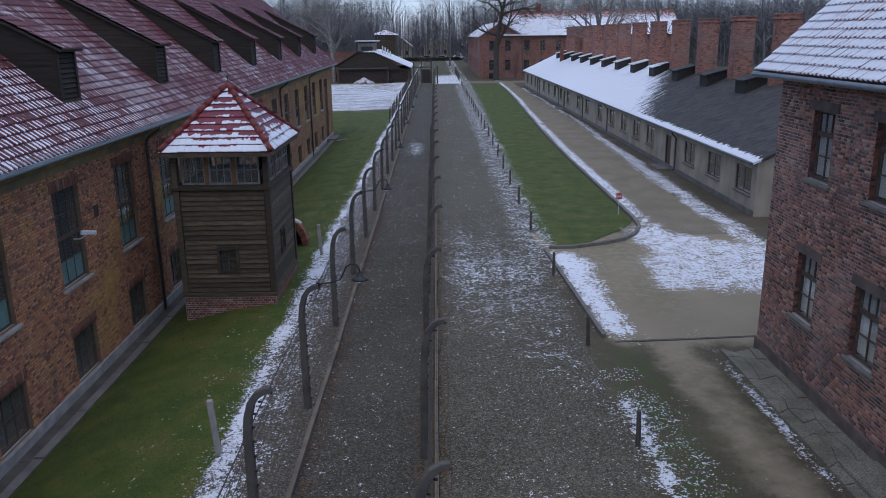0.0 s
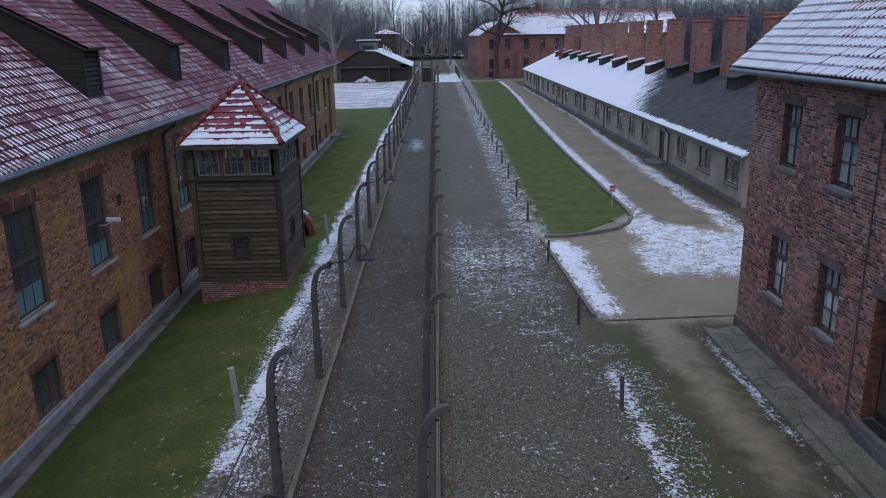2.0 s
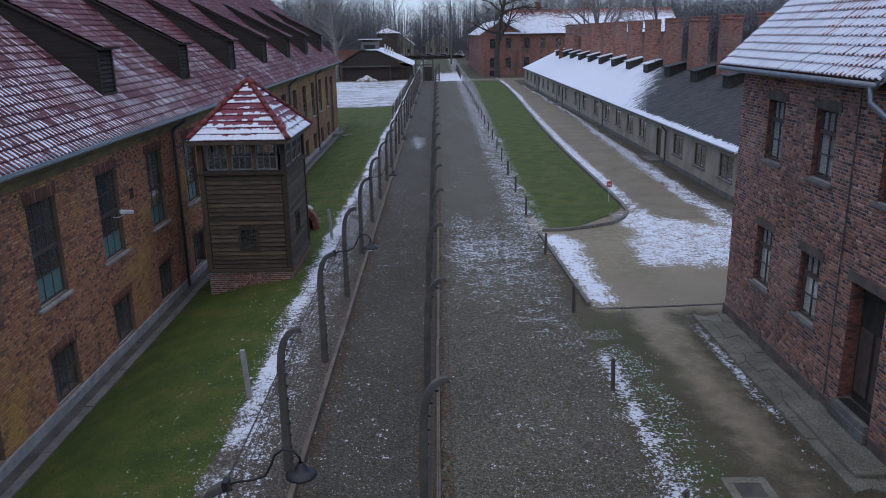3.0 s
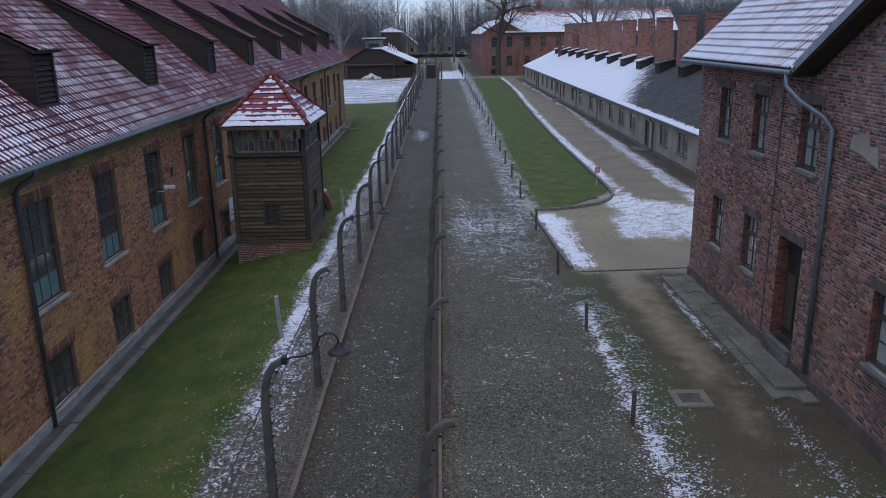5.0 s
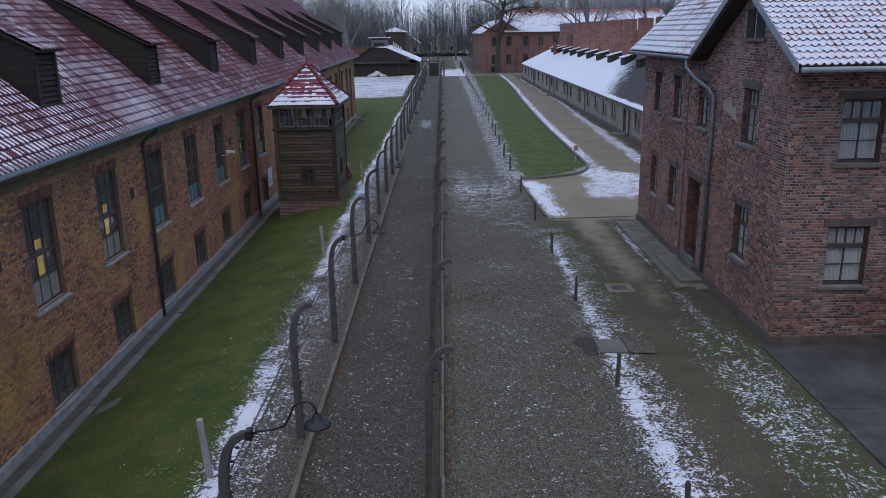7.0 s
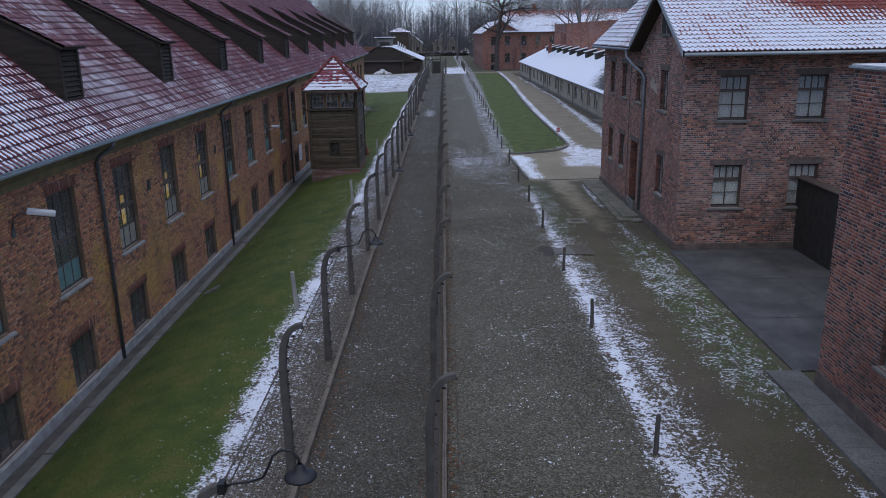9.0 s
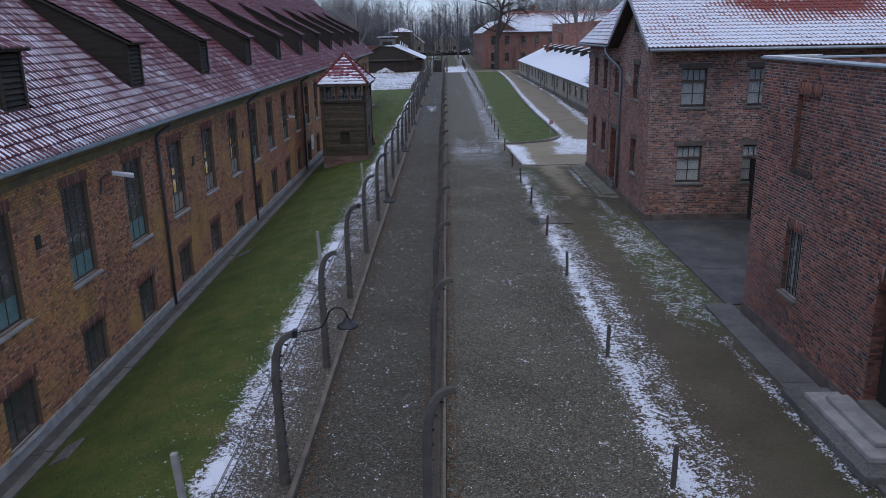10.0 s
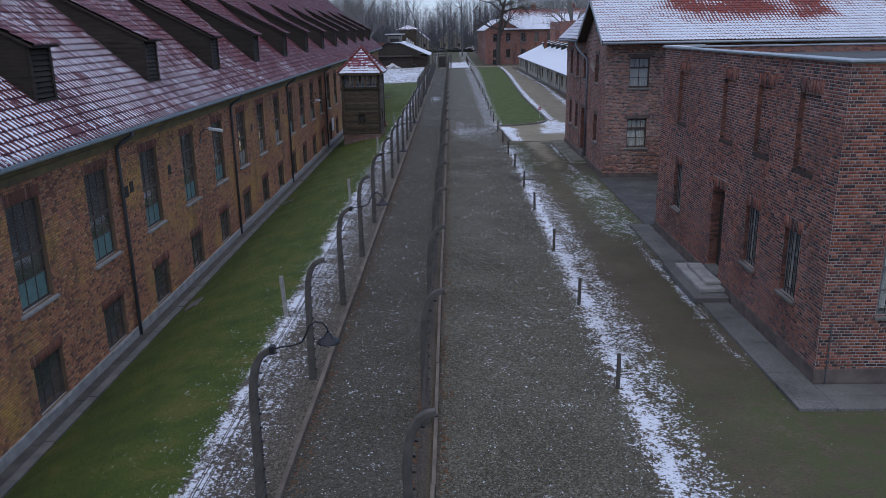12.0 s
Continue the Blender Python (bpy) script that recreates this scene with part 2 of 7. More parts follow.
M["gravel"] = ground_material("dark_gravel", ((0.048, 0.043, 0.029), (0.08, 0.073, 0.051), (0.107, 0.1, 0.074)), 0.28, 26.0, 0.03, (0.5, 0.5, 0.5), 30.0)
M["gravel_strip"] = ground_material("mossy_gravel", ((0.032, 0.030, 0.018), (0.052, 0.046, 0.033), (0.072, 0.065, 0.05)), 0.28, 26.0, 0.03, (0.4, 0.4, 0.4), 30.0)
M["verge"] = ground_material("dark_verge", ((0.055, 0.046, 0.036), (0.08, 0.069, 0.053), (0.11, 0.096, 0.075)), 0.6, 28.0, 0.03, (0.4, 0.4, 0.4), 26.0)
M["lawn"] = ground_material("mown_grass", ((0.034, 0.060, 0.004), (0.072, 0.106, 0.008), (0.15, 0.132, 0.03)), 0.9, 26.0, 0.03)
M["road"] = ground_material("sandy_road", ((0.19, 0.158, 0.108), (0.25, 0.212, 0.15), (0.30, 0.26, 0.19)), 0.5, 30.0, 0.012)
M["flag"] = ground_material("mossy_flagstone", ((0.14, 0.137, 0.10), (0.23, 0.22, 0.17), (0.32, 0.305, 0.25)), 1.3, 30.0, 0.01)
M["wet"] = plain("wet_mud", (0.026, 0.022, 0.016), (0.045, 0.038, 0.027), 4.0, 0.7, bump=0.5)
M["slab"] = ground_material("worn_concrete", ((0.095, 0.093, 0.086), (0.185, 0.182, 0.17), (0.25, 0.246, 0.232)), 0.6, 34.0, 0.008)
M["yard"] = ground_material("damp_yard_concrete", ((0.05, 0.05, 0.05), (0.10, 0.10, 0.10), (0.17, 0.168, 0.165)), 0.7, 34.0, 0.008)


def glass_material():
    m, t, p = nodes_of("window_glass")
    n = N(t)
    p.inputs["Base Color"].default_value = (0.78, 0.81, 0.81, 1)
    p.inputs["Transmission Weight"].default_value = 0.965
    p.inputs["Roughness"].default_value = 0.04
    p.inputs["IOR"].default_value = 1.45
    n.put(p.inputs["Normal"], n.bump(n.noise(n.pos(), 2.0, 1.0), 0.08, 0.05))
    return m


M["glass"] = glass_material()


def lit_material():
    m, t, p = nodes_of("lamplit_glass")
    n = N(t)
    f = n.noise(n.pos(), 3.0, 2.0)
    c = n.ramp(f, (0.35, (0.55, 0.28, 0.05)), (0.65, (0.9, 0.6, 0.15)))
    n.put(p.inputs["Base Color"], c)
    n.put(p.inputs["Emission Color"], c)
    p.inputs["Emission Strength"].default_value = 0.16
    p.inputs["Roughness"].default_value = 0.2
    return m


M["lit"] = lit_material()


def felt_material():
    """Dark roofing felt; snow still lies on the far half of the slope and along the eave."""
    m, t, p = nodes_of("roofing_felt")
    n = N(t)
    pos = n.pos()
    sep = n.node("SeparateXYZ", Vector=pos).outputs
    c = n.mix(n.noise(pos, 0.9, 6.0, 0.75), (0.018, 0.018, 0.02), (0.06, 0.059, 0.06))
    c = n.mix(n.math("MULTIPLY", n.noise(pos, 40.0), 0.4), c, (0.02, 0.02, 0.02))
    streak = n.noise(n.scaled(pos, (0.35, 2.2, 0.6)), 2.2, 6.0, 0.75)
    lap = n.node("TexVoronoi", Vector=n.scaled(pos, (2.2, 2.9, 2.2)), Scale=1.0)
    c = n.mix(n.math("MULTIPLY", n.node("SeparateColor", Color=lap.outputs["Color"]).outputs[0], 0.5), c, (0.095, 0.093, 0.092))
    far = n.math("ADD", n.math("MULTIPLY", n.math("SUBTRACT", sep[1], 70.0), 0.075), n.math("MULTIPLY", n.math("SUBTRACT", 17.9, sep[0]), 0.2))
    eave = n.math("MULTIPLY", n.math("SUBTRACT", 15.15, sep[0]), 2.2)
    f = n.step(n.math("ADD", n.math("MAXIMUM", far, eave), n.math("MULTIPLY", n.math("SUBTRACT", streak, 0.5), 2.2)), 0.0, 0.16)
    n.put(p.inputs["Base Color"], n.mix(f, c, SNOW))
    p.inputs["Roughness"].default_value = 0.85
    n.put(p.inputs["Normal"], n.bump(n.math("ADD", n.noise(pos, 4.0, 5.0, 0.75), lap.outputs["Distance"]), 0.8, 0.08))
    return m


M["roof_felt"] = felt_material()


# ---- building helpers ----
class Build:
    """Collects corners and faces of one mesh."""

    def __init__(self):
        self.v, self.f = [], []

    def add(self, verts, faces):
        k = len(self.v)
        self.v += [tuple(p) for p in verts]
        self.f += [tuple(i + k for i in f) for f in faces]
        return self

    def box(self, x0, x1, y0, y1, z0, z1):
        v = [(x, y, z) for z in (z0, z1) for y in (y0, y1) for x in (x0, x1)]
        return self.add(v, [(0, 2, 3, 1), (4, 5, 7, 6), (0, 1, 5, 4), (2, 6, 7, 3), (0, 4, 6, 2), (1, 3, 7, 5)])

    def slab(self, m, sx, sy, sz):
        v = [m @ Vector((x * sx / 2, y * sy / 2, z * sz / 2)) for z in (-1, 1) for y in (-1, 1) for x in (-1, 1)]
        return self.add(v, [(0, 2, 3, 1), (4, 5, 7, 6), (0, 1, 5, 4), (2, 6, 7, 3), (0, 4, 6, 2), (1, 3, 7, 5)])

    def prism(self, poly, offset):
        """A flat polygon pushed along offset."""
        n = len(poly)
        o = Vector(offset)
        v = [Vector(p) for p in poly] + [Vector(p) + o for p in poly]
        return self.add(v, [tuple(range(n - 1, -1, -1)), tuple(range(n, 2 * n))] + [(i, (i + 1) % n, n + (i + 1) % n, n + i) for i in range(n)])

    def tube(self, pts, radii, n=6, caps=True):
        pts = [Vector(p) for p in pts]
        if not isinstance(radii, (list, tuple)):
            radii = [radii] * len(pts)
        k = len(self.v)
        up = None
        for i, (p, r) in enumerate(zip(pts, radii)):
            d = (pts[min(i + 1, len(pts) - 1)] - pts[max(i - 1, 0)]).normalized()
            if up is None:
                up = d.orthogonal().normalized()
            up = (up - d * up.dot(d)).normalized()
            side = d.cross(up)
            self.v += [tuple(p + (up * math.cos(a) + side * math.sin(a)) * r) for a in (2 * math.pi * j / n for j in range(n))]
        for i in range(len(pts) - 1):
            for j in range(n):
                a, b = k + i * n + j, k + i * n + (j + 1) % n
                self.f.append((a, b, b + n, a + n))
        if caps:
            self.f.append(tuple(k + j for j in range(n - 1, -1, -1)))
            e = k + (len(pts) - 1) * n
            self.f.append(tuple(e + j for j in range(n)))
        return self

    def mesh(self, name, material, smooth=False):
        me = bpy.data.meshes.new(name)
        me.from_pydata(self.v, [], self.f)
        me.materials.append(material)
        if smooth:
            me.polygons.foreach_set("use_smooth", [True] * len(me.polygons))
        me.update()
        return me


def part(name, b, material, parent=None, label="", smooth=False, bevel=0.0):
    ob = new(name, b.mesh(name, material, smooth) if isinstance(b, Build) else b)
    if parent:
        ob.parent = parent
    if label:
        tagged(ob, label)
    if bevel:
        mod = ob.modifiers.new("worn_edge", "BEVEL")
        mod.width, mod.segments, mod.limit_method = bevel, 2, "ANGLE"
    return ob


def thing(name, label, category, group="", kind="", at=None):
    ob = new(name)
    ob.empty_display_size = 0.2
    if at:
        ob.matrix_world = pose(*at)
    return tagged(ob, label, category, group, kind)


def floats(me, name, values):
    me.attributes.new(name, "FLOAT", "POINT").data.foreach_set("value", np.asarray(values, dtype=np.float32))


def from_arrays(name, v, f, material, extra=None):
    """A mesh from n x 3 corners and m x 4 faces."""
    me = bpy.data.meshes.new(name)
    me.vertices.add(len(v))
    me.vertices.foreach_set("co", np.asarray(v, dtype=np.float32).ravel())
    f = np.asarray(f, dtype=np.int32)
    me.loops.add(f.size)
    me.loops.foreach_set("vertex_index", f.ravel())
    me.polygons.add(len(f))
    me.polygons.foreach_set("loop_start", np.arange(0, f.size, f.shape[1], dtype=np.int32))
    me.update(calc_edges=True)
    me.validate()
    me.materials.append(material)
    for k, val in (extra or {}).items():
        floats(me, k, val)
    return me


def wall_core(b, frame_m, length, height, depth, openings, top=None):
    """A wall with openings that go through it, as butted blocks. frame_m: u along the wall, v into it, w up."""
    us = sorted({0.0, length, *[x for o in openings for x in o[:2]]})
    ws = sorted({0.0, height, *[x for o in openings for x in o[2:4]]})
    nu, nw = len(us) - 1, len(ws) - 1
    solid = {(i, k) for i in range(nu) for k in range(nw)
             if not any(o[0] < (us[i] + us[i + 1]) / 2 < o[1] and o[2] < (ws[k] + ws[k + 1]) / 2 < o[3] for o in openings)}
    seen = {}

    def corner(i, v, k):
        if (i, v, k) not in seen:
            seen[i, v, k] = len(b.v)
            b.v.append(tuple(frame_m @ Vector((us[i], v * depth, ws[k]))))
        return seen[i, v, k]

    sides = (((0, -1), (0, 3, 2, 1)), ((0, 1), (4, 5, 6, 7)), ((1, 0), (1, 2, 6, 5)), ((-1, 0), (3, 0, 4, 7)))
    for i, k in sorted(solid):
        q = [corner(i + a, v, k + c) for c in (0, 1) for a, v in ((0, 0), (1, 0), (1, 1), (0, 1))]
        faces = [(0, 1, 5, 4), (2, 3, 7, 6)] + [f for (di, dk), f in sides if (i + di, k + dk) not in solid]
        b.f += [tuple(q[x] for x in f) for f in faces]
    return b


COURSE, LONG, SHORT, JOINT = 0.077, 0.262, 0.131, 0.016
BRICK_FACES = np.array([(0, 1, 2, 3), (0, 4, 5, 1), (1, 5, 6, 2), (2, 6, 7, 3), (3, 7, 4, 0)])


def lay_bricks(frame_m, length, height, openings, seed, top=None, soldiers=()):
    """Places of bricks on a wall face: rows of u0, u1, w0, w1, full. Courses of stretchers and headers by turns."""
    rng = random.Random(seed)
    rows = []
    taken = list(openings) + list(soldiers)
    for k in range(int(height / COURSE)):
        w0, w1 = k * COURSE, (k + 1) * COURSE
        pitch = LONG if k % 2 == 0 else SHORT
        spans, lim = [(0.0, length)], None
        for a, b_, c, d in taken:
            if c < w1 - 0.03 and d > w0 + 0.03:
                nxt = []
                for s0, s1 in spans:
                    if b_ <= s0 or a >= s1:
                        nxt.append((s0, s1))
                    else:
                        if a > s0:
                            nxt.append((s0, a))
                        if b_ < s1:
                            nxt.append((b_, s1))
                spans = nxt
        if top:
            lo, hi = top((w0 + w1) / 2)
            spans = [(max(s0, lo), min(s1, hi)) for s0, s1 in spans if min(s1, hi) - max(s0, lo) > 0.05]
        shift = (0.0 if k % 4 < 2 else LONG / 2) if k % 2 == 0 else SHORT / 2
        for s0, s1 in spans:
            j = math.floor((s0 - shift) / pitch)
            while True:
                a, c = shift + j * pitch, shift + (j + 1) * pitch
                j += 1
                if a >= s1 - 0.02:
                    break
                full = a >= s0 and c <= s1
                a, c = max(a, s0), min(c, s1)
                if c - a > 0.03:
                    rows.append((a + JOINT / 2, c - JOINT / 2, w0 + JOINT / 2, w1 - JOINT / 2, pitch if full else 0.0, rng.random()))
    for a, b_, c, d in soldiers:
        m = max(1, round((b_ - a) / COURSE))
        for i in range(m):
            x0 = a + (b_ - a) * i / m
            rows.append((x0 + JOINT / 2, a + (b_ - a) * (i + 1) / m - JOINT / 2, c + 0.004, d - 0.004, 0.0, rng.random()))
    return rows


def brick_face(parent, frame_m, rows, material, singles=None, proud=0.005):
    """Bricks of a wall face: those within the stretch singles (u0, u1, w0, w1) as pieces of their own, the rest joined."""
    mat3 = np.array(frame_m.to_3x3())
    org = np.array(frame_m.translation)
    shared = {}
    joined, count = [], 0
    for r in rows:
        a, c, w0, w1, pitch, q = r
        if singles and pitch and count < 300 and singles[0] < a and c < singles[1] and singles[2] < w0 and w1 < singles[3]:
            if pitch not in shared:
                h, g = (pitch - JOINT) / 2, (COURSE - JOINT) / 2
                e = 0.002
                v = [(-h + e, -proud, -g + e), (h - e, -proud, -g + e), (h - e, -proud, g - e), (-h + e, -proud, g - e), (-h, 0.001, -g), (h, 0.001, -g), (h, 0.001, g), (-h, 0.001, g)]
                shared[pitch] = from_arrays("brick", v, BRICK_FACES, material)
            ob = new("brick", shared[pitch])
            ob.parent = parent
            ob.matrix_basis = parent.matrix_world.inverted() @ frame_m @ pose((a + c) / 2, -0.004 * (q - 0.5), (w0 + w1) / 2)
            count += 1
        else:
            joined.append(r)
    if not joined:
        return
    j = np.array(joined)
    a, c, w0, w1, q = j[:, 0], j[:, 1], j[:, 2], j[:, 3], j[:, 5]
    y = -proud + 0.005 * (q - 0.5)
    e = 0.002
    z = np.full_like(a, 0.001)
    v = np.stack([np.stack(p, 1) for p in ((a + e, y, w0 + e), (c - e, y, w0 + e), (c - e, y, w1 - e), (a + e, y, w1 - e), (a, z, w0), (c, z, w0), (c, z, w1), (a, z, w1))], 1).reshape(-1, 3)
    v = v @ mat3.T + org
    f = (BRICK_FACES[None] + 8 * np.arange(len(j))[:, None, None]).reshape(-1, 4)
    ob = new("brickwork", from_arrays("brickwork", v, f, material))
    ob.parent = parent
    ob.matrix_parent_inverse = parent.matrix_world.inverted()
    ob["kind"] = "stuff"


# cross section of a pantile: across, height, how much it is a pan
TILE = ((0.0, 0.032, 0.0), (0.2, 0.042, 0.0), (0.42, 0.012, 0.75), (0.62, 0.0, 1.0), (0.84, 0.008, 0.75), (1.0, 0.032, 0.0))


def tile_roof(name, corner, along, up, width, slope, material, tile_w=0.22, tile_l=0.33, keep=None, cover=None, jitter=0.004, seed=5, parent=None, lip=0.045, bare_lip=0.6, fade=0.0, flat=False):
    """Rows of overlapping pantiles on a slope, joined. corner: the eave's start; along: the eave; up: up the slope."""
    corner, along, up = Vector(corner), Vector(along).normalized(), Vector(up).normalized()
    normal = along.cross(up)
    if normal.z < 0:
        normal = -normal
    rng = np.random.default_rng(seed)
    cols, rws = int(width / tile_w), int(slope / tile_l)
    ii, jj = np.meshgrid(np.arange(cols), np.arange(rws))
    ii, jj = ii.ravel(), jj.ravel()
    cu, cs = (ii + 0.5) * tile_w, (jj + 0.5) * tile_l
    if keep:
        ok = np.array([keep(u, s) for u, s in zip(cu, cs)], dtype=bool)
        ii, jj, cu, cs = ii[ok], jj[ok], cu[ok], cs[ok]
    k = len(ii)
    lift = rng.normal(0, jitter, k)
    n = len(TILE)
    us = np.array([p[0] for p in TILE]) * tile_w
    hs = np.array([p[1] for p in TILE])
    pans = np.array([p[2] for p in TILE])
    if flat:
        hs, pans = hs * 0.2, pans * 0 + 1.0
    U = np.repeat(ii[:, None] * tile_w + us[None], 4, axis=0).reshape(k, 4, n)
    s0 = jj * tile_l
    S = np.stack([s0, s0, s0 + tile_l * 0.2, s0 + tile_l * 1.08], 1)[:, :, None] + np.zeros((k, 4, n)) + rng.normal(0, 0.004, k)[:, None, None]
    H = hs[None, None] + np.array([0.0, lip, lip * 0.85, 0.012])[None, :, None] + lift[:, None, None]
    H[:, 0, :] = hs[None] * 0.6 - 0.005
    P = np.array(corner)[None, None, None] + U[..., None] * np.array(along) + S[..., None] * np.array(up) + H[..., None] * np.array(normal)
    # pans - 3.0 marks the front edges that get the painted shade
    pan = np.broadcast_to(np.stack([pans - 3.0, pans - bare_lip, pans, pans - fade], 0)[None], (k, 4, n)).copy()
    idx = (np.arange(k) * 4 * n)[:, None]
    faces = []
    for r in (0, 1, 2):
        for c in range(n - 1):
            faces.append(np.concatenate([idx + r * n + c, idx + r * n + c + 1, idx + (r + 1) * n + c + 1, idx + (r + 1) * n + c], 1))
    F = np.stack(faces, 1).reshape(-1, 4)
    if (along.cross(up)).z < 0:
        F = F[:, ::-1]
    cov = np.zeros(k) if cover is None else np.array([cover(u, s) for u, s in zip(cu, cs)])
    me = from_arrays(name, P.reshape(-1, 3), F, material, {"pan": pan.ravel(), "cover": np.repeat(cov, 4 * n)})
    ob = new(name, me)
    ob["kind"] = "stuff"
    if parent:
        ob.parent = parent
        ob.matrix_parent_inverse = parent.matrix_world.inverted()
    return ob


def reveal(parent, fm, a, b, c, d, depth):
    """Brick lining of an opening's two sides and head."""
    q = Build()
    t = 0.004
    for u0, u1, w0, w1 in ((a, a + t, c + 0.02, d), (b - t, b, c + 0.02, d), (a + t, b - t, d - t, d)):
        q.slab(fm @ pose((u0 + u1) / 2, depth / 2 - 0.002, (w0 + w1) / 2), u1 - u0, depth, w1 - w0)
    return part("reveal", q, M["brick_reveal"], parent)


def window(name, w, h, cols, rows, transom, material, label, sill_w, kind="structure", low=None, low_rows=0, curtain=False, deep=0.11, sill_mat="pale", bar=0.028):
    """A window in local coordinates: x along the wall, y into it, z up; the origin is at the middle of the sill on the wall's face."""
    e = thing(name, label, "window", kind=kind)
    b = Build()
    t = 0.055
    y0, y1 = deep, deep + 0.06
    b.box(-w / 2, -w / 2 + t, y0, y1, 0, h).box(w / 2 - t, w / 2, y0, y1, 0, h).box(-w / 2 + t, w / 2 - t, y0, y1, 0, t).box(-w / 2 + t, w / 2 - t, y0, y1, h - t, h)
    if transom:
        b.box(-w / 2 + t, w / 2 - t, y0 - 0.015, y1, transom - 0.05, transom + 0.05)
    part("window_frame", b, M[material], e)
    iw = w - 2 * t
    zs = [t] + ([transom] if transom else []) + [h - t]
    for k, (za, zb) in enumerate(zip(zs, zs[1:])):
        nr = rows[k]
        nc = cols[k]
        g = Build()
        for i in range(1, nc):
            x = -w / 2 + t + iw * i / nc
            g.box(x - bar / 2, x + bar / 2, y0 + 0.01, y1 - 0.01, za, zb)
        for j in range(1, nr):
            z = za + (zb - za) * j / nr
            for i in range(nc):
                xa, xb = -w / 2 + t + iw * i / nc + bar / 2, -w / 2 + t + iw * (i + 1) / nc - bar / 2
                g.box(xa, xb, y0 + 0.012, y1 - 0.012, z - bar / 2, z + bar / 2)
        if g.v:
            part("glazing_bar", g, M[material], e)
        for i in range(nc):
            for j in range(nr):
                xa, xb = -w / 2 + t + iw * i / nc + 0.01, -w / 2 + t + iw * (i + 1) / nc - 0.01
                z0, z1 = za + (zb - za) * j / nr + 0.01, za + (zb - za) * (j + 1) / nr - 0.01
                lowpane = low and k == 0 and j < low_rows
                pane = part("pane", Build().box(xa, xb, y0 + 0.028, y0 + 0.034, z0, z1), M[low] if lowpane else M["glass"], e)
                if not lowpane:
                    pane.visible_shadow = False
    if curtain:
        c = Build()
        for s in (-1, 1):
            n = 10
            pts = [(s * (w / 2 - t) - s * (iw * 0.485) * i / n, y1 + 0.035 + (0.02 if i % 2 else -0.02)) for i in range(n + 1)]
            for (xa, ya), (xb, yb) in zip(pts, pts[1:]):
                c.prism([(xa, ya, 0.1), (xb, yb, 0.1), (xb, yb, h * 0.94), (xa, ya, h * 0.94)], (0, 0.006, 0))
        part("curtain", c, M["curtain"], e)
    part("window_sill", Build().prism([(-sill_w / 2, deep, 0.01), (-sill_w / 2, -0.09, -0.035), (-sill_w / 2, -0.09, -0.10), (-sill_w / 2, deep, -0.10)], (sill_w, 0, 0)), M[sill_mat], e, bevel=0.008)
    return e


def facing(x, y, z, way):
    """Pose with local x along a wall, local y into it. way: the compass side that the wall faces."""
    return pose(x, y, z, 0, 0, {"south": 0, "west": -90, "east": 90, "north": 180}[way])


# ---- ground ----
def smooth(a, b, x):
    t = min(1.0, max(0.0, (x - a) / (b - a)))
    return t * t * (3 - 2 * t)


LIFT = 0.006


def ground_z(x, y):
    """Level ground that falls to the foot of the long building, where it rises gently northwards."""
    prof = ((-10.4, -1.40), (-9.6, -1.30), (-8.7, -0.86), (-7.0, -0.33), (-5.2, -0.02), (-4.6, 0.0))
    if x <= -10.4:
        z = -1.40
    elif x >= -4.6:
        z = 0.0
    else:
        for (a, za), (b, zb) in zip(prof, prof[1:]):
            if a <= x <= b:
                z = za + (zb - za) * (x - a) / (b - a)
                break
    k = 1 - smooth(78, 98, y)
    z += LIFT * max(-42.0, min(84.0, y)) * (1 - smooth(-9.6, -5.6, x))
    return z * (0.2 + 0.8 * k) + 0.02 * noise.noise((x * 0.4, y * 0.4, 0.0))


def band(x, a, b, soft):
    return smooth(a - soft, a + soft, x) * (1 - smooth(b - soft, b + soft, x))


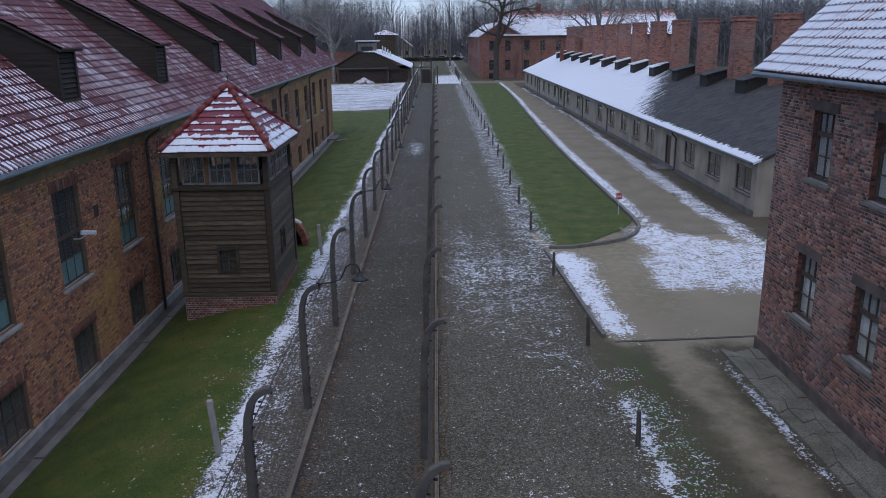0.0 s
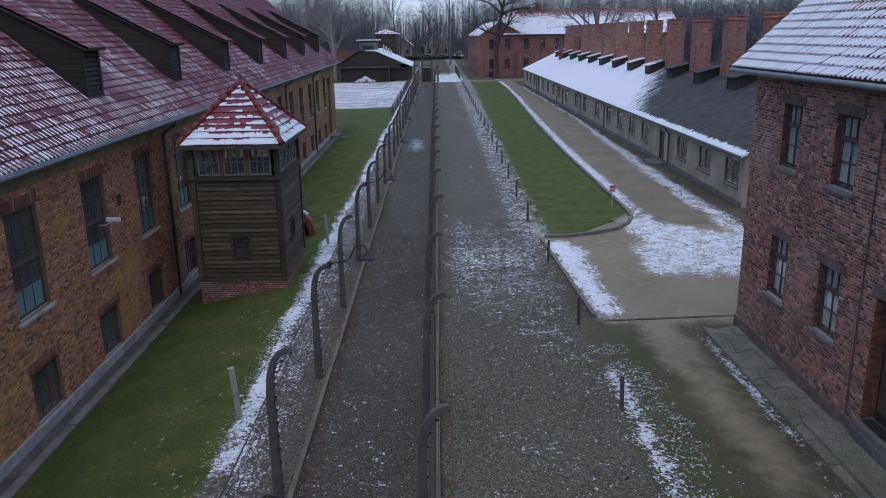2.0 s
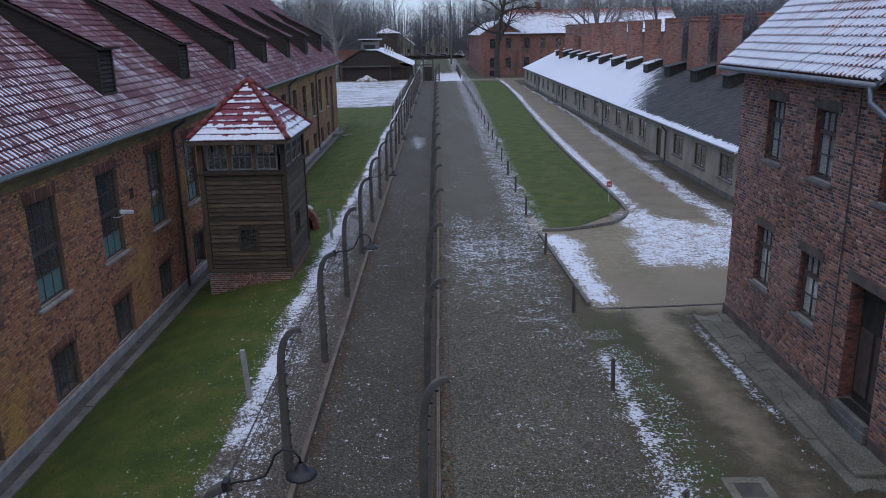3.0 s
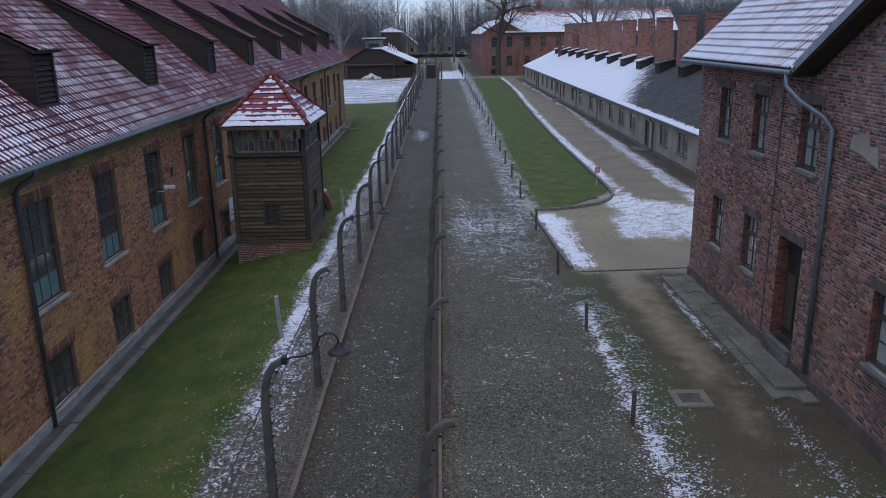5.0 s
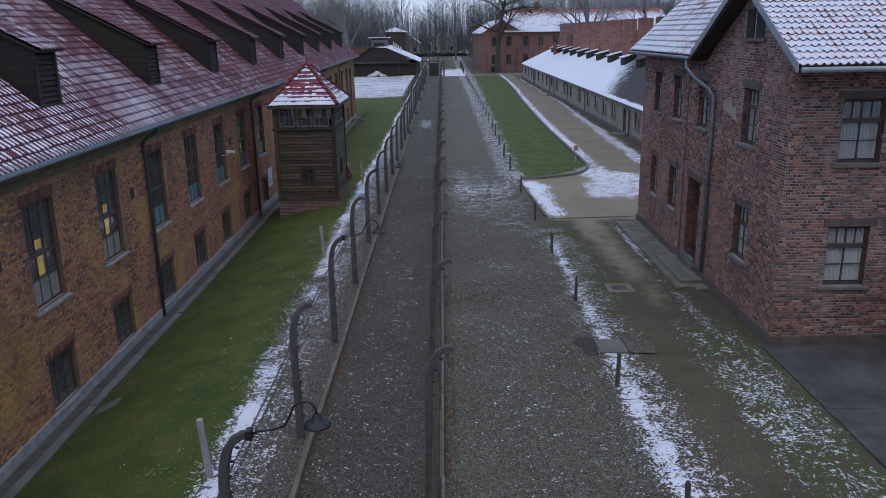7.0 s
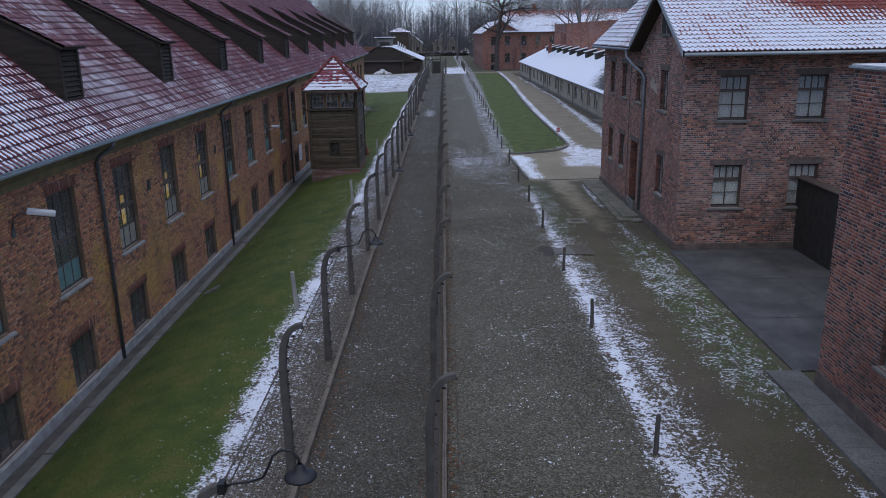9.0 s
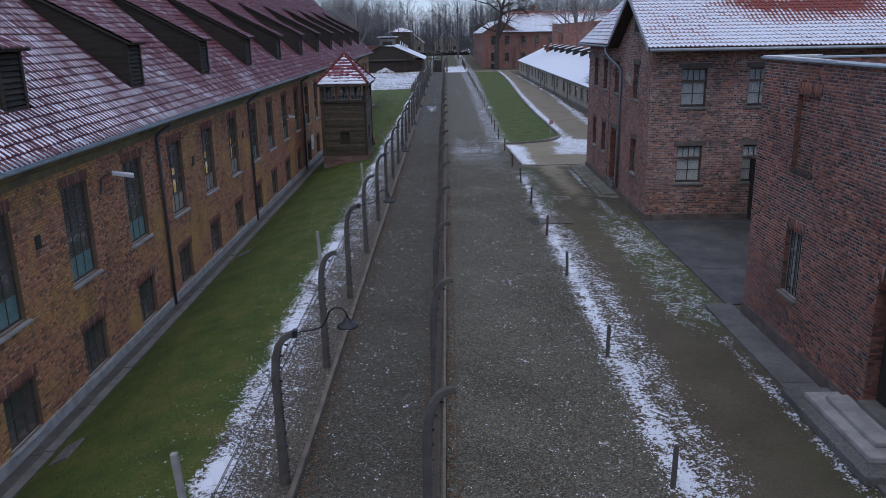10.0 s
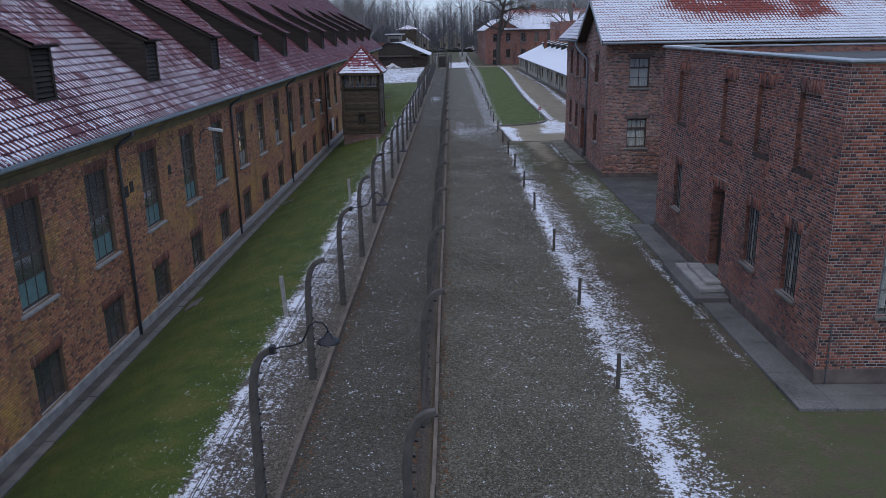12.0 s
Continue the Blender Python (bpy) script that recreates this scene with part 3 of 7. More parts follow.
def snow_at(x, y):
    """How much snow lies on the ground, 0 to 1."""
    wob = 0.5 * noise.noise((x * 0.15, y * 0.12, 3.0)) + 0.35 * noise.noise((x * 0.5, y * 0.45, 8.0))
    s = 0.0
    # along the outer wire
    c = -4.72 + 0.3 * noise.noise((0.0, y * 0.13, 1.0))
    wide = 0.31 + 0.2 * noise.noise((5.0, y * 0.1, 1.0))
    s = max(s, (0.70 - 0.3 * band(y, 10.5, 19.5, 2.0) - 0.08 * (1 - smooth(-8, 6, y)) + 0.34 * noise.noise((9.0, y * 0.6, 4.0)) + 0.25 * noise.noise((x * 2.1, y * 1.3, 7.0))) * band(x, c - wide, c + wide, 0.14))
    s = max(s, 0.37 * band(x, -5.1, -3.5, 0.3))
    s = max(s, 0.14 * band(x, -7.0, -4.5, 0.7))
    # along the row of stakes
    if y < 24:
        s = max(s, (0.72 + 0.3 * noise.noise((x * 2.3, y * 1.1, 5.0))) * band(x, 4.2 + 0.25 * wob, 4.62 + 0.4 * wob, 0.16) * (1 - 0.12 * smooth(8, 14, y)))
        s = max(s, 0.46 * band(x, 3.8, 5.6 + 0.5 * wob, 0.5) * (1 - 0.3 * smooth(8, 14, y)))
        s = max(s, 0.60 * band(x, 7.55 + 0.12 * wob, 7.85, 0.12) * band(y, -15, -2, 3.0))
        s = max(s, (0.40 + 0.4 * wob) * band(x, 6.4, 8.6, 0.5) * band(y, -2, 14, 2.0))
    if 14 < y < 28:
        s = max(s, 0.60 * band(x, 7.3 + 0.3 * wob, 7.62 + 0.3 * wob, 0.14))
    # patches at the turn of the road
    s = max(s, 0.84 * band(x + 0.06 * (y - 32), 4.5, 5.9 + 1.2 * wob, 0.55) * band(y + wob, 26.8, 36.6, 0.9))
    s = max(s, 0.66 * band(x, 7.5 + 2 * wob + 0.12 * abs(y - 34), 13.6, 0.7) * band(y + 0.1 * (x - 11), 31.2 + 2 * wob, 40.4 - 0.9 * max(0.0, x - 9.6), 0.8))
    # beside the right lawn and the long low building
    if y > 36:
        k = 1.9 * smooth(55, 140, y)
        s = max(s, 0.70 * band(x, 9.35 + k, 10.15 + k + 0.4 * wob, 0.25))
        k = 1.2 * smooth(46, 90, y)
        s = max(s, 0.62 * band(x, 12.7 + k + 0.5 * wob, 14.0 + 0.5 * k + 0.5 * wob, 0.3) * (1 - smooth(136, 140, y)))
    if y > 38:
        s = max(s, 0.44 * band(x, 4.2, 5.0 + 1.4 * smooth(38, 150, y), 0.5))
    if 64 < y < 72:
        s = max(s, 0.6 * band(x, 4.3, 5.2, 0.4) * band(y, 65.5, 70.5, 1.6))
    s = max(s, 0.44 * band(x, 3.0, 5.0, 0.6) * smooth(30, 36, y))
    # the field behind the long building
    s = max(s, (0.62 + 0.06 * math.sin(y * 1.3 + 5 * wob) + 0.25 * wob) * band(x, -40, -5.2, 0.6) * band(y, 101, 156, 2.0))
    # patches on the gravel
    s = max(s, 0.52 * band(x, 0.0, 4.2, 0.9) * band(y + wob * 5 + x, 26, 42, 6.0) * (0.9 + 0.5 * wob))
    s = max(s, 0.24 * band(x, 0.4, 4.2, 0.5) * (0.8 + 0.7 * wob))
    s = max(s, 0.50 * band(x, -2.6, -1.0, 0.7) * band(y + 3 * wob, 62, 72, 4.0))
    s = max(s, 0.75 * band(x, -0.6, 5.0, 0.4) * band(y, 150, 180, 2.0))
    s = max(s, 0.2 * band(x, -3.0, -0.8, 0.4))
    return s


def sheet(name, x0, x1, y0, y1, step_x, step_y, z, material, label, category, edge0=None, edge1=None, snow=True):
    """A strip of ground that follows the land; edge0 and edge1 bend its long sides."""
    nx, ny = max(1, round((x1 - x0) / step_x)), max(1, round((y1 - y0) / step_y))
    v, sn = [], []
    for j in range(ny + 1):
        y = y0 + (y1 - y0) * j / ny
        a, b = (edge0(y) if edge0 else x0), (edge1(y) if edge1 else x1)
        for i in range(nx + 1):
            x = a + (b - a) * i / nx
            v.append((x, y, ground_z(x, y) + z))
            sn.append(snow_at(x, y) if snow else 0.0)
    f = [(j * (nx + 1) + i, j * (nx + 1) + i + 1, (j + 1) * (nx + 1) + i + 1, (j + 1) * (nx + 1) + i) for j in range(ny) for i in range(nx)]
    me = from_arrays(name, v, f, material, {"snow": sn})
    me.polygons.foreach_set("use_smooth", [True] * len(me.polygons))
    return tagged(new(name, me), label, category, kind="structure")


def land():
    """One sheet to the horizon: fine near the walk, coarse far off."""
    xs = [-900, -300, -120, -60, -40, -30, -20, -14, -10.4] + [-10 + 0.4 * i for i in range(64)] + [16, 18, 22, 30, 45, 70, 120, 300, 900]
    ys = [-400, -120, -60] + [-42 + 0.6 * i for i in range(345)] + [168, 175, 190, 220, 260, 400, 900, 1600]
    v = [(x, y, ground_z(x, y) - 0.012 - 0.35 * smooth(0, 1, (-11.0 - x) / 2 if y < 84 else 0)) for y in ys for x in xs]
    sn = [snow_at(x, y) for y in ys for x in xs]
    gr = [max(0.95 * band(x, 4.3, 5.7, 0.5) * band(y, 14, 26.5, 1.5), 0.95 * band(x, 6.7, 8.9, 0.5) * band(y, -2, 13, 2), 0.75 * band(x, 6.6, 20.0, 0.6) * (1 - smooth(-17, -13, y)), 0.45 * band(x, 4.6, 8.0, 0.8) * (0.45 + noise.noise((x * 0.3, y * 0.2, 6))), 1.0 * band(y, 157, 420, 2) * band(x, -40, 8, 3) * 0.6) for y in ys for x in xs]
    sd = [max(band(x + 0.25 * max(0, y - 35), 4.8, 14.4, 0.5) * band(y, 26.6, 39.6, 1.2), 0.75 * band(x + 0.04 * (y - 26), 5.7, 7.2, 0.7) * smooth(6, 24, y) * (1 - smooth(27, 29, y))) for y in ys for x in xs]
    n = len(xs)
    f = [(j * n + i, j * n + i + 1, (j + 1) * n + i + 1, (j + 1) * n + i) for j in range(len(ys) - 1) for i in range(n - 1)]
    me = from_arrays("ground", v, f, M["ground"], {"snow": sn, "green": gr, "sand": sd})
    me.polygons.foreach_set("use_smooth", [True] * len(me.polygons))
    return tagged(new("ground", me), "trodden brown and sandy earth with thin snow patches", "ground", kind="structure")


land()
sheet("gravel_strip", -2.96, -0.44, -42, 151, 0.3, 0.3, 0.012, M["gravel_strip"], "dark gravel strip between the two wire fences", "path")
sheet("gravel_road", -0.13, 4.1, -42, 151, 0.3, 0.3, 0.012, M["gravel"], "dark gravel road frosted with patches of snow", "road",
      edge1=lambda y: 4.05 + 0.12 * noise.noise((y * 0.5, 1, 1)) + 0.1 * smooth(38, 80, y))
sheet("verge", -5.3, -3.075, -42, 151, 0.25, 0.3, 0.004, M["verge"], "dark earth verge with thin snow under the outer fence", "verge")
sheet("lawn_left", -9.64, -5.0, -42, 99, 0.3, 0.35, 0.02, M["lawn"], "short green grass sloping down to the brick building", "lawn",
      edge1=lambda y: -4.95 + 0.22 * noise.noise((y * 0.4, 2, 1)) + 0.1 * noise.noise((y * 1.7, 2, 1)))
sheet("lawn_corner", -24, -9.66, 84.2, 103, 0.6, 0.5, 0.02, M["lawn"], "short green grass at the end of the brick building", "lawn")
sheet("lawn_right", 4.5, 9.5, 37.2, 149, 0.3, 0.4, 0.02, M["lawn"], "long strip of short green grass inside a stone kerb", "lawn",
      edge0=lambda y: 4.45 + 1.7 * smooth(38, 150, y) + 0.12 * noise.noise((y * 0.5, 2, 5)) + 0.5 * (1 - smooth(37.2, 38.2, y)),
      edge1=lambda y: 9.1 - 3.4 * (1 - smooth(36.2, 42.0, y)) + 1.9 * smooth(55, 140, y))
sheet("sandy_road", 10.3, 13.2, 39.0, 158, 0.4, 0.5, -0.006, M["road"], "pale sandy road beside the long low building", "road",
      edge0=lambda y: 9.9 + 1.9 * smooth(55, 140, y) - 2.0 * (1 - smooth(38.5, 44, y)),
      edge1=lambda y: 12.8 + 1.2 * smooth(46, 90, y) + 1.2 * (1 - smooth(38.5, 43, y)))
sheet("cross_road", -30, 60, 151.2, 157, 1.0, 0.6, 0.01, M["road"], "pale road crossing in front of the far houses", "road")


# ---- slabs, kerbs ----
def slab_row(name, x0, x1, y0, y1, z, thick, n, label, category="pavement", mat="slab"):
    e = thing(name, label, category, kind="structure")
    for i in range(n):
        a, c = y0 + (y1 - y0) * i / n, y0 + (y1 - y0) * (i + 1) / n
        b = Build().box(x0, x1, a + 0.008, c - 0.008, z - thick, z + 0.006 * random.uniform(-1, 1))
        part("slab", b, M[mat], e, bevel=0.01)
    return e


slab_row("pavement", 7.9, 8.75, -17.0, 0.08, 0.07, 0.15, 9, "worn grey concrete pavement along the brick annex")
flags = thing("pavement", "cracked irregular flagstone pavement beside the brick house", "pavement", kind="structure")
FR = random.Random(21)
cut = [[(7.75 + 0.37 * i + (FR.uniform(-0.1, 0.1) if 0 < i < 3 else 0), 16.4 + 0.6 * j + FR.uniform(-0.16, 0.16)) for i in range(4)] for j in range(17)]
for j in range(16):
    for i in range(3):
        q = [cut[j][i], cut[j][i + 1], cut[j + 1][i + 1], cut[j + 1][i]]
        cx, cy = sum(a for a, b in q) / 4, sum(b for a, b in q) / 4
        q = [(cx + (a - cx) * 0.96, cy + (b - cy) * 0.97) for a, b in q]
        part("flagstone", Build().prism([(a, b, -0.05) for a, b in q], (0, 0, 0.10 + FR.uniform(-0.012, 0.012))), M["flag"], flags)
edge_row = thing("edging", "row of flush edging stones across the sandy path", "edging", kind="structure")
for i in range(9):
    part("edging_stone", Build().slab(pose(5.2 + 0.48 * i, 26.85 + 0.03 * i, -0.042, 0, 0, 3), 0.46, 0.1, 0.1), M["drain"], edge_row)
slab_row("pavement", 8.77, 16.0, -17.0, -15.75, 0.06, 0.15, 2, "grey concrete pavement before the end wall of the annex")
yard = thing("yard_paving", "smooth grey concrete yard between two brick houses", "paving", kind="structure")
for i in range(3):
    for j in range(3):
        x0, y0 = 8.62 + 3.2 * i, 0.1 + 3.74 * j
        part("slab", Build().box(x0, x0 + 3.19, y0, y0 + 3.725, -0.1, 0.03 + 0.003 * (i + j)), M["yard"], yard)

drain = thing("drain_path", "pale concrete drain path at the foot of the brick wall", "path", kind="structure")
for i in range(52):
    y = -42 + 2.4 * i
    part("slab", Build().prism([(-10.4, y, -1.38 + LIFT * y), (-9.92, y, -1.35 + LIFT * y), (-9.92, y, -1.53 + LIFT * y), (-10.4, y, -1.53 + LIFT * y)], (0, 2.385, LIFT * 2.385)), M["drain"], drain)
    part("edging", Build().box(-9.905, -9.66, y, y + 2.385, -1.5 + LIFT * y, -1.26 + LIFT * (y + 1.2) + random.uniform(-0.012, 0.012)), M["concrete"], drain)


def kerb(name, x, y0, y1, w, h, n, label, wob=0.01, mat="kerb"):
    e = thing(name, label, "kerb", kind="structure")
    for i in range(n):
        a, c = y0 + (y1 - y0) * i / n, y0 + (y1 - y0) * (i + 1) / n
        d = random.uniform(-wob, wob)
        part("kerb_stone", Build().box(x - w / 2 + d, x + w / 2 + d, a + 0.006, c - 0.006, -0.1, h + random.uniform(-wob, wob)), M[mat], e)
    return e


kerb("kerb", -3.02, -42, 151, 0.10, 0.13, 70, "low weathered concrete kerb under the outer wire fence")
kerb("kerb", -0.18, -42, 151, 0.08, 0.13, 70, "low weathered concrete kerb under the inner wire fence")

stone_kerb = thing("stone_kerb", "rough stone kerb curving round the grass", "kerb", kind="structure")
arc = [(4.5, 37.0), (5.6, 37.05), (6.8, 37.5), (7.9, 38.2), (8.65, 39.2), (9.1, 40.4), (9.25, 42.0), (9.25, 43.6)] + [(9.25 + 1.9 * smooth(55, 140, 43.6 + 1.55 * i), 43.6 + 1.55 * i) for i in range(1, 69)]
for (xa, ya), (xb, yb) in zip(arc, arc[1:]):
    steps = max(1, round(math.hypot(xb - xa, yb - ya) / 0.8))
    for k in range(steps):
        t = (k + 0.5) / steps
        L = math.hypot(xb - xa, yb - ya) / steps
        m = pose(xa + (xb - xa) * t, ya + (yb - ya) * t, 0.03 + random.uniform(-0.015, 0.015), 0, 0, math.degrees(math.atan2(yb - ya, xb - xa)))
        part("kerb_stone", Build().slab(m, L - 0.02, 0.15, 0.2), M["concrete"], stone_kerb)


# ---- the long brick building ----
LX, LB = -10.4, -1.40
LY0, LY1 = -42.0, 84.0
WIN = [2.5 + 4.125 * k for k in range(-10, 19)]
long_house = thing("long_brick_building", "long brown brick building with a steep snow-dusted tiled roof", "building")
left_open = []
for y in WIN:
    left_open.append((y - 0.78 - LY0, y + 0.78 - LY0, 1.76 - LB, 4.46 - LB))
    left_open.append((y - 0.74 - LY0, y + 0.74 - LY0, -1.06 - LB, 0.30 - LB))
left_open.append((79.0 - LY0, 80.9 - LY0, 0.25, 4.3 - LB))
left_frame = facing(LX, LY0, LB, "east")
part("wall", wall_core(Build(), left_frame, LY1 - LY0, 6.8, 0.4, left_open), M["mortar_left"], long_house)
part("wall", Build().box(-25.6, LX - 0.4, LY1 - 0.4, LY1, LB, 5.4).box(-25.6, -25.2, LY0, LY1 - 0.4, LB, 5.4).box(-25.2, LX - 0.4, LY0, LY0 + 0.4, LB, 5.4), M["brick_far_left"], long_house)
part("floor_slab", Build().box(-25.2, LX - 0.4, LY0 + 0.4, LY1 - 0.4, LB, LB + 0.2), M["concrete"], long_house)
part("ceiling_slab", Build().box(-25.2, LX - 0.4, LY0 + 0.4, LY1 - 0.4, 5.2, 5.38), M["concrete"], long_house)
part("plinth", Build().box(LX, LX + 0.07, LY0, LY1, LB - 0.1, LB + 0.34), M["pale"], long_house, "pale concrete plinth", bevel=0.02)
part("cornice", Build().prism([(LX - 0.05, LY0, 4.95), (LX + 0.05, LY0, 4.95), (LX + 0.07, LY0, 5.15), (LX + 0.22, LY0, 5.22), (LX + 0.26, LY0, 5.42), (LX - 0.05, LY0, 5.42)], (0, LY1 - LY0, 0)), M["cornice"], long_house, "stained ochre plaster cornice")
EAVE = (-9.84, 5.56)
PITCH = 0.88
RIDGE_X = -18.0
RIDGE_Z = EAVE[1] + PITCH * (EAVE[0] - RIDGE_X)
roof = part("roof", Build().prism([(EAVE[0] - 0.02, LY0, EAVE[1] - 0.06), (RIDGE_X, LY0, RIDGE_Z - 0.06), (-26.1, LY0, 5.5), (-26.1, LY0, 5.38), (RIDGE_X, LY0, RIDGE_Z - 0.24), (EAVE[0] - 0.02, LY0, EAVE[1] - 0.16)], (0, LY1 + 0.4 - LY0, 0)), M["dark_wood"], long_house)
norm = math.hypot(1, PITCH)
DORM = [14.15 + 8.13 * k for k in range(-6, 9)]
DW, DX, DH = 1.22, -11.02, 1.6
DZ = EAVE[1] + PITCH * (EAVE[0] - DX)
DREACH = 4.4


def left_keep(u, s):
    x, y = EAVE[0] - s / norm, LY0 + u
    for d in DORM:
        if d - DW - 0.02 < y < d + 0.02 and DX - DREACH + 0.1 < x < DX:
            return False
    return y > -26


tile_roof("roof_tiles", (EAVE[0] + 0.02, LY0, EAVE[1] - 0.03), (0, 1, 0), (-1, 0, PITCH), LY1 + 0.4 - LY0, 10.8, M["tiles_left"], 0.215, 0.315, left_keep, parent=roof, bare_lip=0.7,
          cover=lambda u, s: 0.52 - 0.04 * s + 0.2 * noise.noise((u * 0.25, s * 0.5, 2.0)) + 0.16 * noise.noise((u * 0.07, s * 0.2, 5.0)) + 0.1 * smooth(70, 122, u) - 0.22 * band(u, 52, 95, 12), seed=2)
gx, gz = EAVE[0] + 0.09, 5.53
outer = [(gx + 0.083 * math.cos(a), LY0, gz + 0.083 * math.sin(a)) for a in (math.pi + math.pi * k / 8 for k in range(9))]
inner = [(gx + 0.074 * math.cos(a), LY0, gz + 0.074 * math.sin(a)) for a in (2 * math.pi - math.pi * k / 8 for k in range(9))]
gut = Build().prism(outer + inner, (0, LY1 + 0.4 - LY0, 0))
part("gutter", gut, M["zinc"], long_house, "grey zinc gutter along the eave")
part("eave_flashing", Build().prism([(EAVE[0] + 0.06, LY0, 5.57), (EAVE[0] - 0.1, LY0, 5.69), (EAVE[0] - 0.1, LY0, 5.66), (EAVE[0] + 0.06, LY0, 5.54)], (0, LY1 + 0.4 - LY0, 0)), M["zinc"], long_house)
for y in (-34.7, -21.6, -8.42, 4.7, 17.95, 33.45, 45.6, 57.9, 70.1):
    p = [(EAVE[0] + 0.09, y, 5.47), (EAVE[0] + 0.07, y, 5.32), (-10.2, y, 5.05), (-10.3, y, 4.9), (-10.3, y, LB + 0.05)]
    part("downpipe", Build().tube(p, 0.06, 8), M["pipe"], long_house, smooth=True)

# dormers
for d in DORM:
    y0, y1 = d - DW, d
    top = DZ + DH
    back_z = top + 0.52 * DREACH
    dm = thing("dormer", "", "", kind="")
    dm.parent = long_house
    for y in (y0, y1 - 0.06):
        part("cheek", Build().prism([(DX - 0.02, y, DZ - 0.1), (DX - 0.02, y, top), (DX - DREACH, y, back_z), (DX - DREACH, y, DZ + PITCH * DREACH - 0.1)], (0, 0.06, 0)), M["cheek"], dm)
        yo = y - 0.015 if y == y0 else y + 0.06
        for k in range(9):
            z = DZ + 0.18 * k
            xa = DX - 0.04
            xb = DX - min(DREACH, max(0.05, (z + 0.02 - DZ) / PITCH))
            part("cladding_batten", Build().box(xb, xa, yo, yo + 0.015, z + 0.005, z + 0.03), M["cheek"], dm)
    fr = Build().box(DX - 0.05, DX + 0.02, y0, y0 + 0.12, DZ - 0.05, top).box(DX - 0.05, DX + 0.02, y1 - 0.12, y1, DZ - 0.05, top).box(DX - 0.05, DX + 0.02, y0 + 0.12, y1 - 0.12, top - 0.14, top).box(DX - 0.05, DX + 0.02, y0 + 0.12, y1 - 0.12, DZ - 0.05, DZ + 0.1)
    part("dormer_frame", fr, M["cheek"], dm)
    for k in range(9):
        z = DZ + 0.14 + 0.145 * k
        part("louvre_slat", Build().prism([(DX, y0 + 0.12, z), (DX - 0.06, y0 + 0.12, z + 0.12), (DX - 0.07, y0 + 0.12, z + 0.11), (DX - 0.01, y0 + 0.12, z - 0.01)], (0, DW - 0.24, 0)), M["cheek"], dm)
    part("dormer_sill", Build().box(DX - 0.04, DX + 0.1, y0 - 0.04, y1 + 0.04, DZ - 0.09, DZ - 0.05), M["zinc"], dm)
    part("dormer_roof", Build().prism([(DX + 0.2, y0 - 0.14, top - 0.06), (DX - DREACH - 0.1, y0 - 0.14, back_z + 0.1), (DX - DREACH - 0.1, y0 - 0.14, back_z + 0.0), (DX + 0.2, y0 - 0.14, top - 0.13)], (0, DW + 0.28, 0)), M["cheek"], dm)
    if -30 < d < 84:
        tile_roof("dormer_tiles", (DX + 0.26, y0 - 0.16, top - 0.07), (0, 1, 0), (-1, 0, 0.52), DW + 0.34, 5.2, M["tiles_left"], 0.235, 0.34, parent=dm, cover=lambda u, s: 0.30, seed=int(d + 60))

# windows of the long building
tall = window("window", 1.56, 2.70, (3, 3), (2, 2), 1.35, "frame", "tall dark timber window with teal lower panes in brown brick", 1.85, low="teal", low_rows=1)
small = window("window", 1.48, 1.36, (3,), (2,), None, "frame", "small dark barred basement window in brown brick", 1.45, deep=0.10)
for base, z, step in ((tall, 1.76, 0), (small, -1.06, 1)):
    tagged(base, group="tall windows of the long building" if step == 0 else "basement windows of the long building")
    base.matrix_world = facing(LX, WIN[0], z + LIFT * WIN[0], "east")
    for y in WIN[1:]:
        if step == 0 and 6 < y < 15.5:
            continue
        copy_thing(base, facing(LX, y, z + LIFT * y, "east"))

# far door of the long building
door = thing("door", "tall brown door under a brick arch", "door", kind="structure")
part("door_leaf", Build().box(LX - 0.22, LX - 0.15, 79.02, 80.88, LB + 0.28, 3.5), M["frame"], door)
part("door_light", Build().prism([(LX - 0.2, 79.95 + 0.9 * math.cos(a), 3.53 + 0.72 * math.sin(a)) for a in (math.pi * i / 10 for i in range(11))], (0.04, 0, 0)), M["glass"], door)
part("step", Build().box(LX + 0.02, LX + 0.9, 78.6, 81.3, -1.45, LB + 0.28), M["concrete"], door)

rows = lay_bricks(left_frame, LY1 - LY0, 6.4, [o for o in left_open] + [(0, 22.0, 0, 8), (96.0, 126.0, 0, 8)], 4,
                  soldiers=[(o[0] - 0.1, o[1] + 0.1, o[3], o[3] + 0.30) for o in left_open[:-1] if 22.0 < o[0] < 96])
sold = [r for r in rows if r[3] - r[2] > 0.2]
rows = [r for r in rows if r[3] - r[2] <= 0.2]
brick_face(long_house, left_frame, rows, M["brick_left"], (31.2, 36.5, 2.0, 4.6))
brick_face(long_house, left_frame, sold, M["brick_lintel"])
# plain brick skin where the wall is far off or never seen
for a, c in ((0, 22.0), (96.0, 126.0)):
    fm = left_frame @ pose(a, -0.012, 0)
    part("wall_skin", wall_core(Build(), fm, c - a, 6.4, 0.012, [(o[0] - a, o[1] - a, o[2], o[3]) for o in left_open if a <= o[0] < c]), M["brick_far_left"], long_house)
# ---- the gabled brick house ----
HX, HY0, HY1, HE = 8.82, 11.4, 26.28, 7.45
gable_house = thing("gabled_brick_house", "two-storey red brick house with a snow-covered tiled roof", "building")
west = facing(HX, HY1, 0, "west")
south = facing(HX, HY0, 0, "south")


def u_west(y):
    return HY1 - y


def hole_west(yc, w, z0, z1):
    return (u_west(yc) - w / 2, u_west(yc) + w / 2, z0, z1)


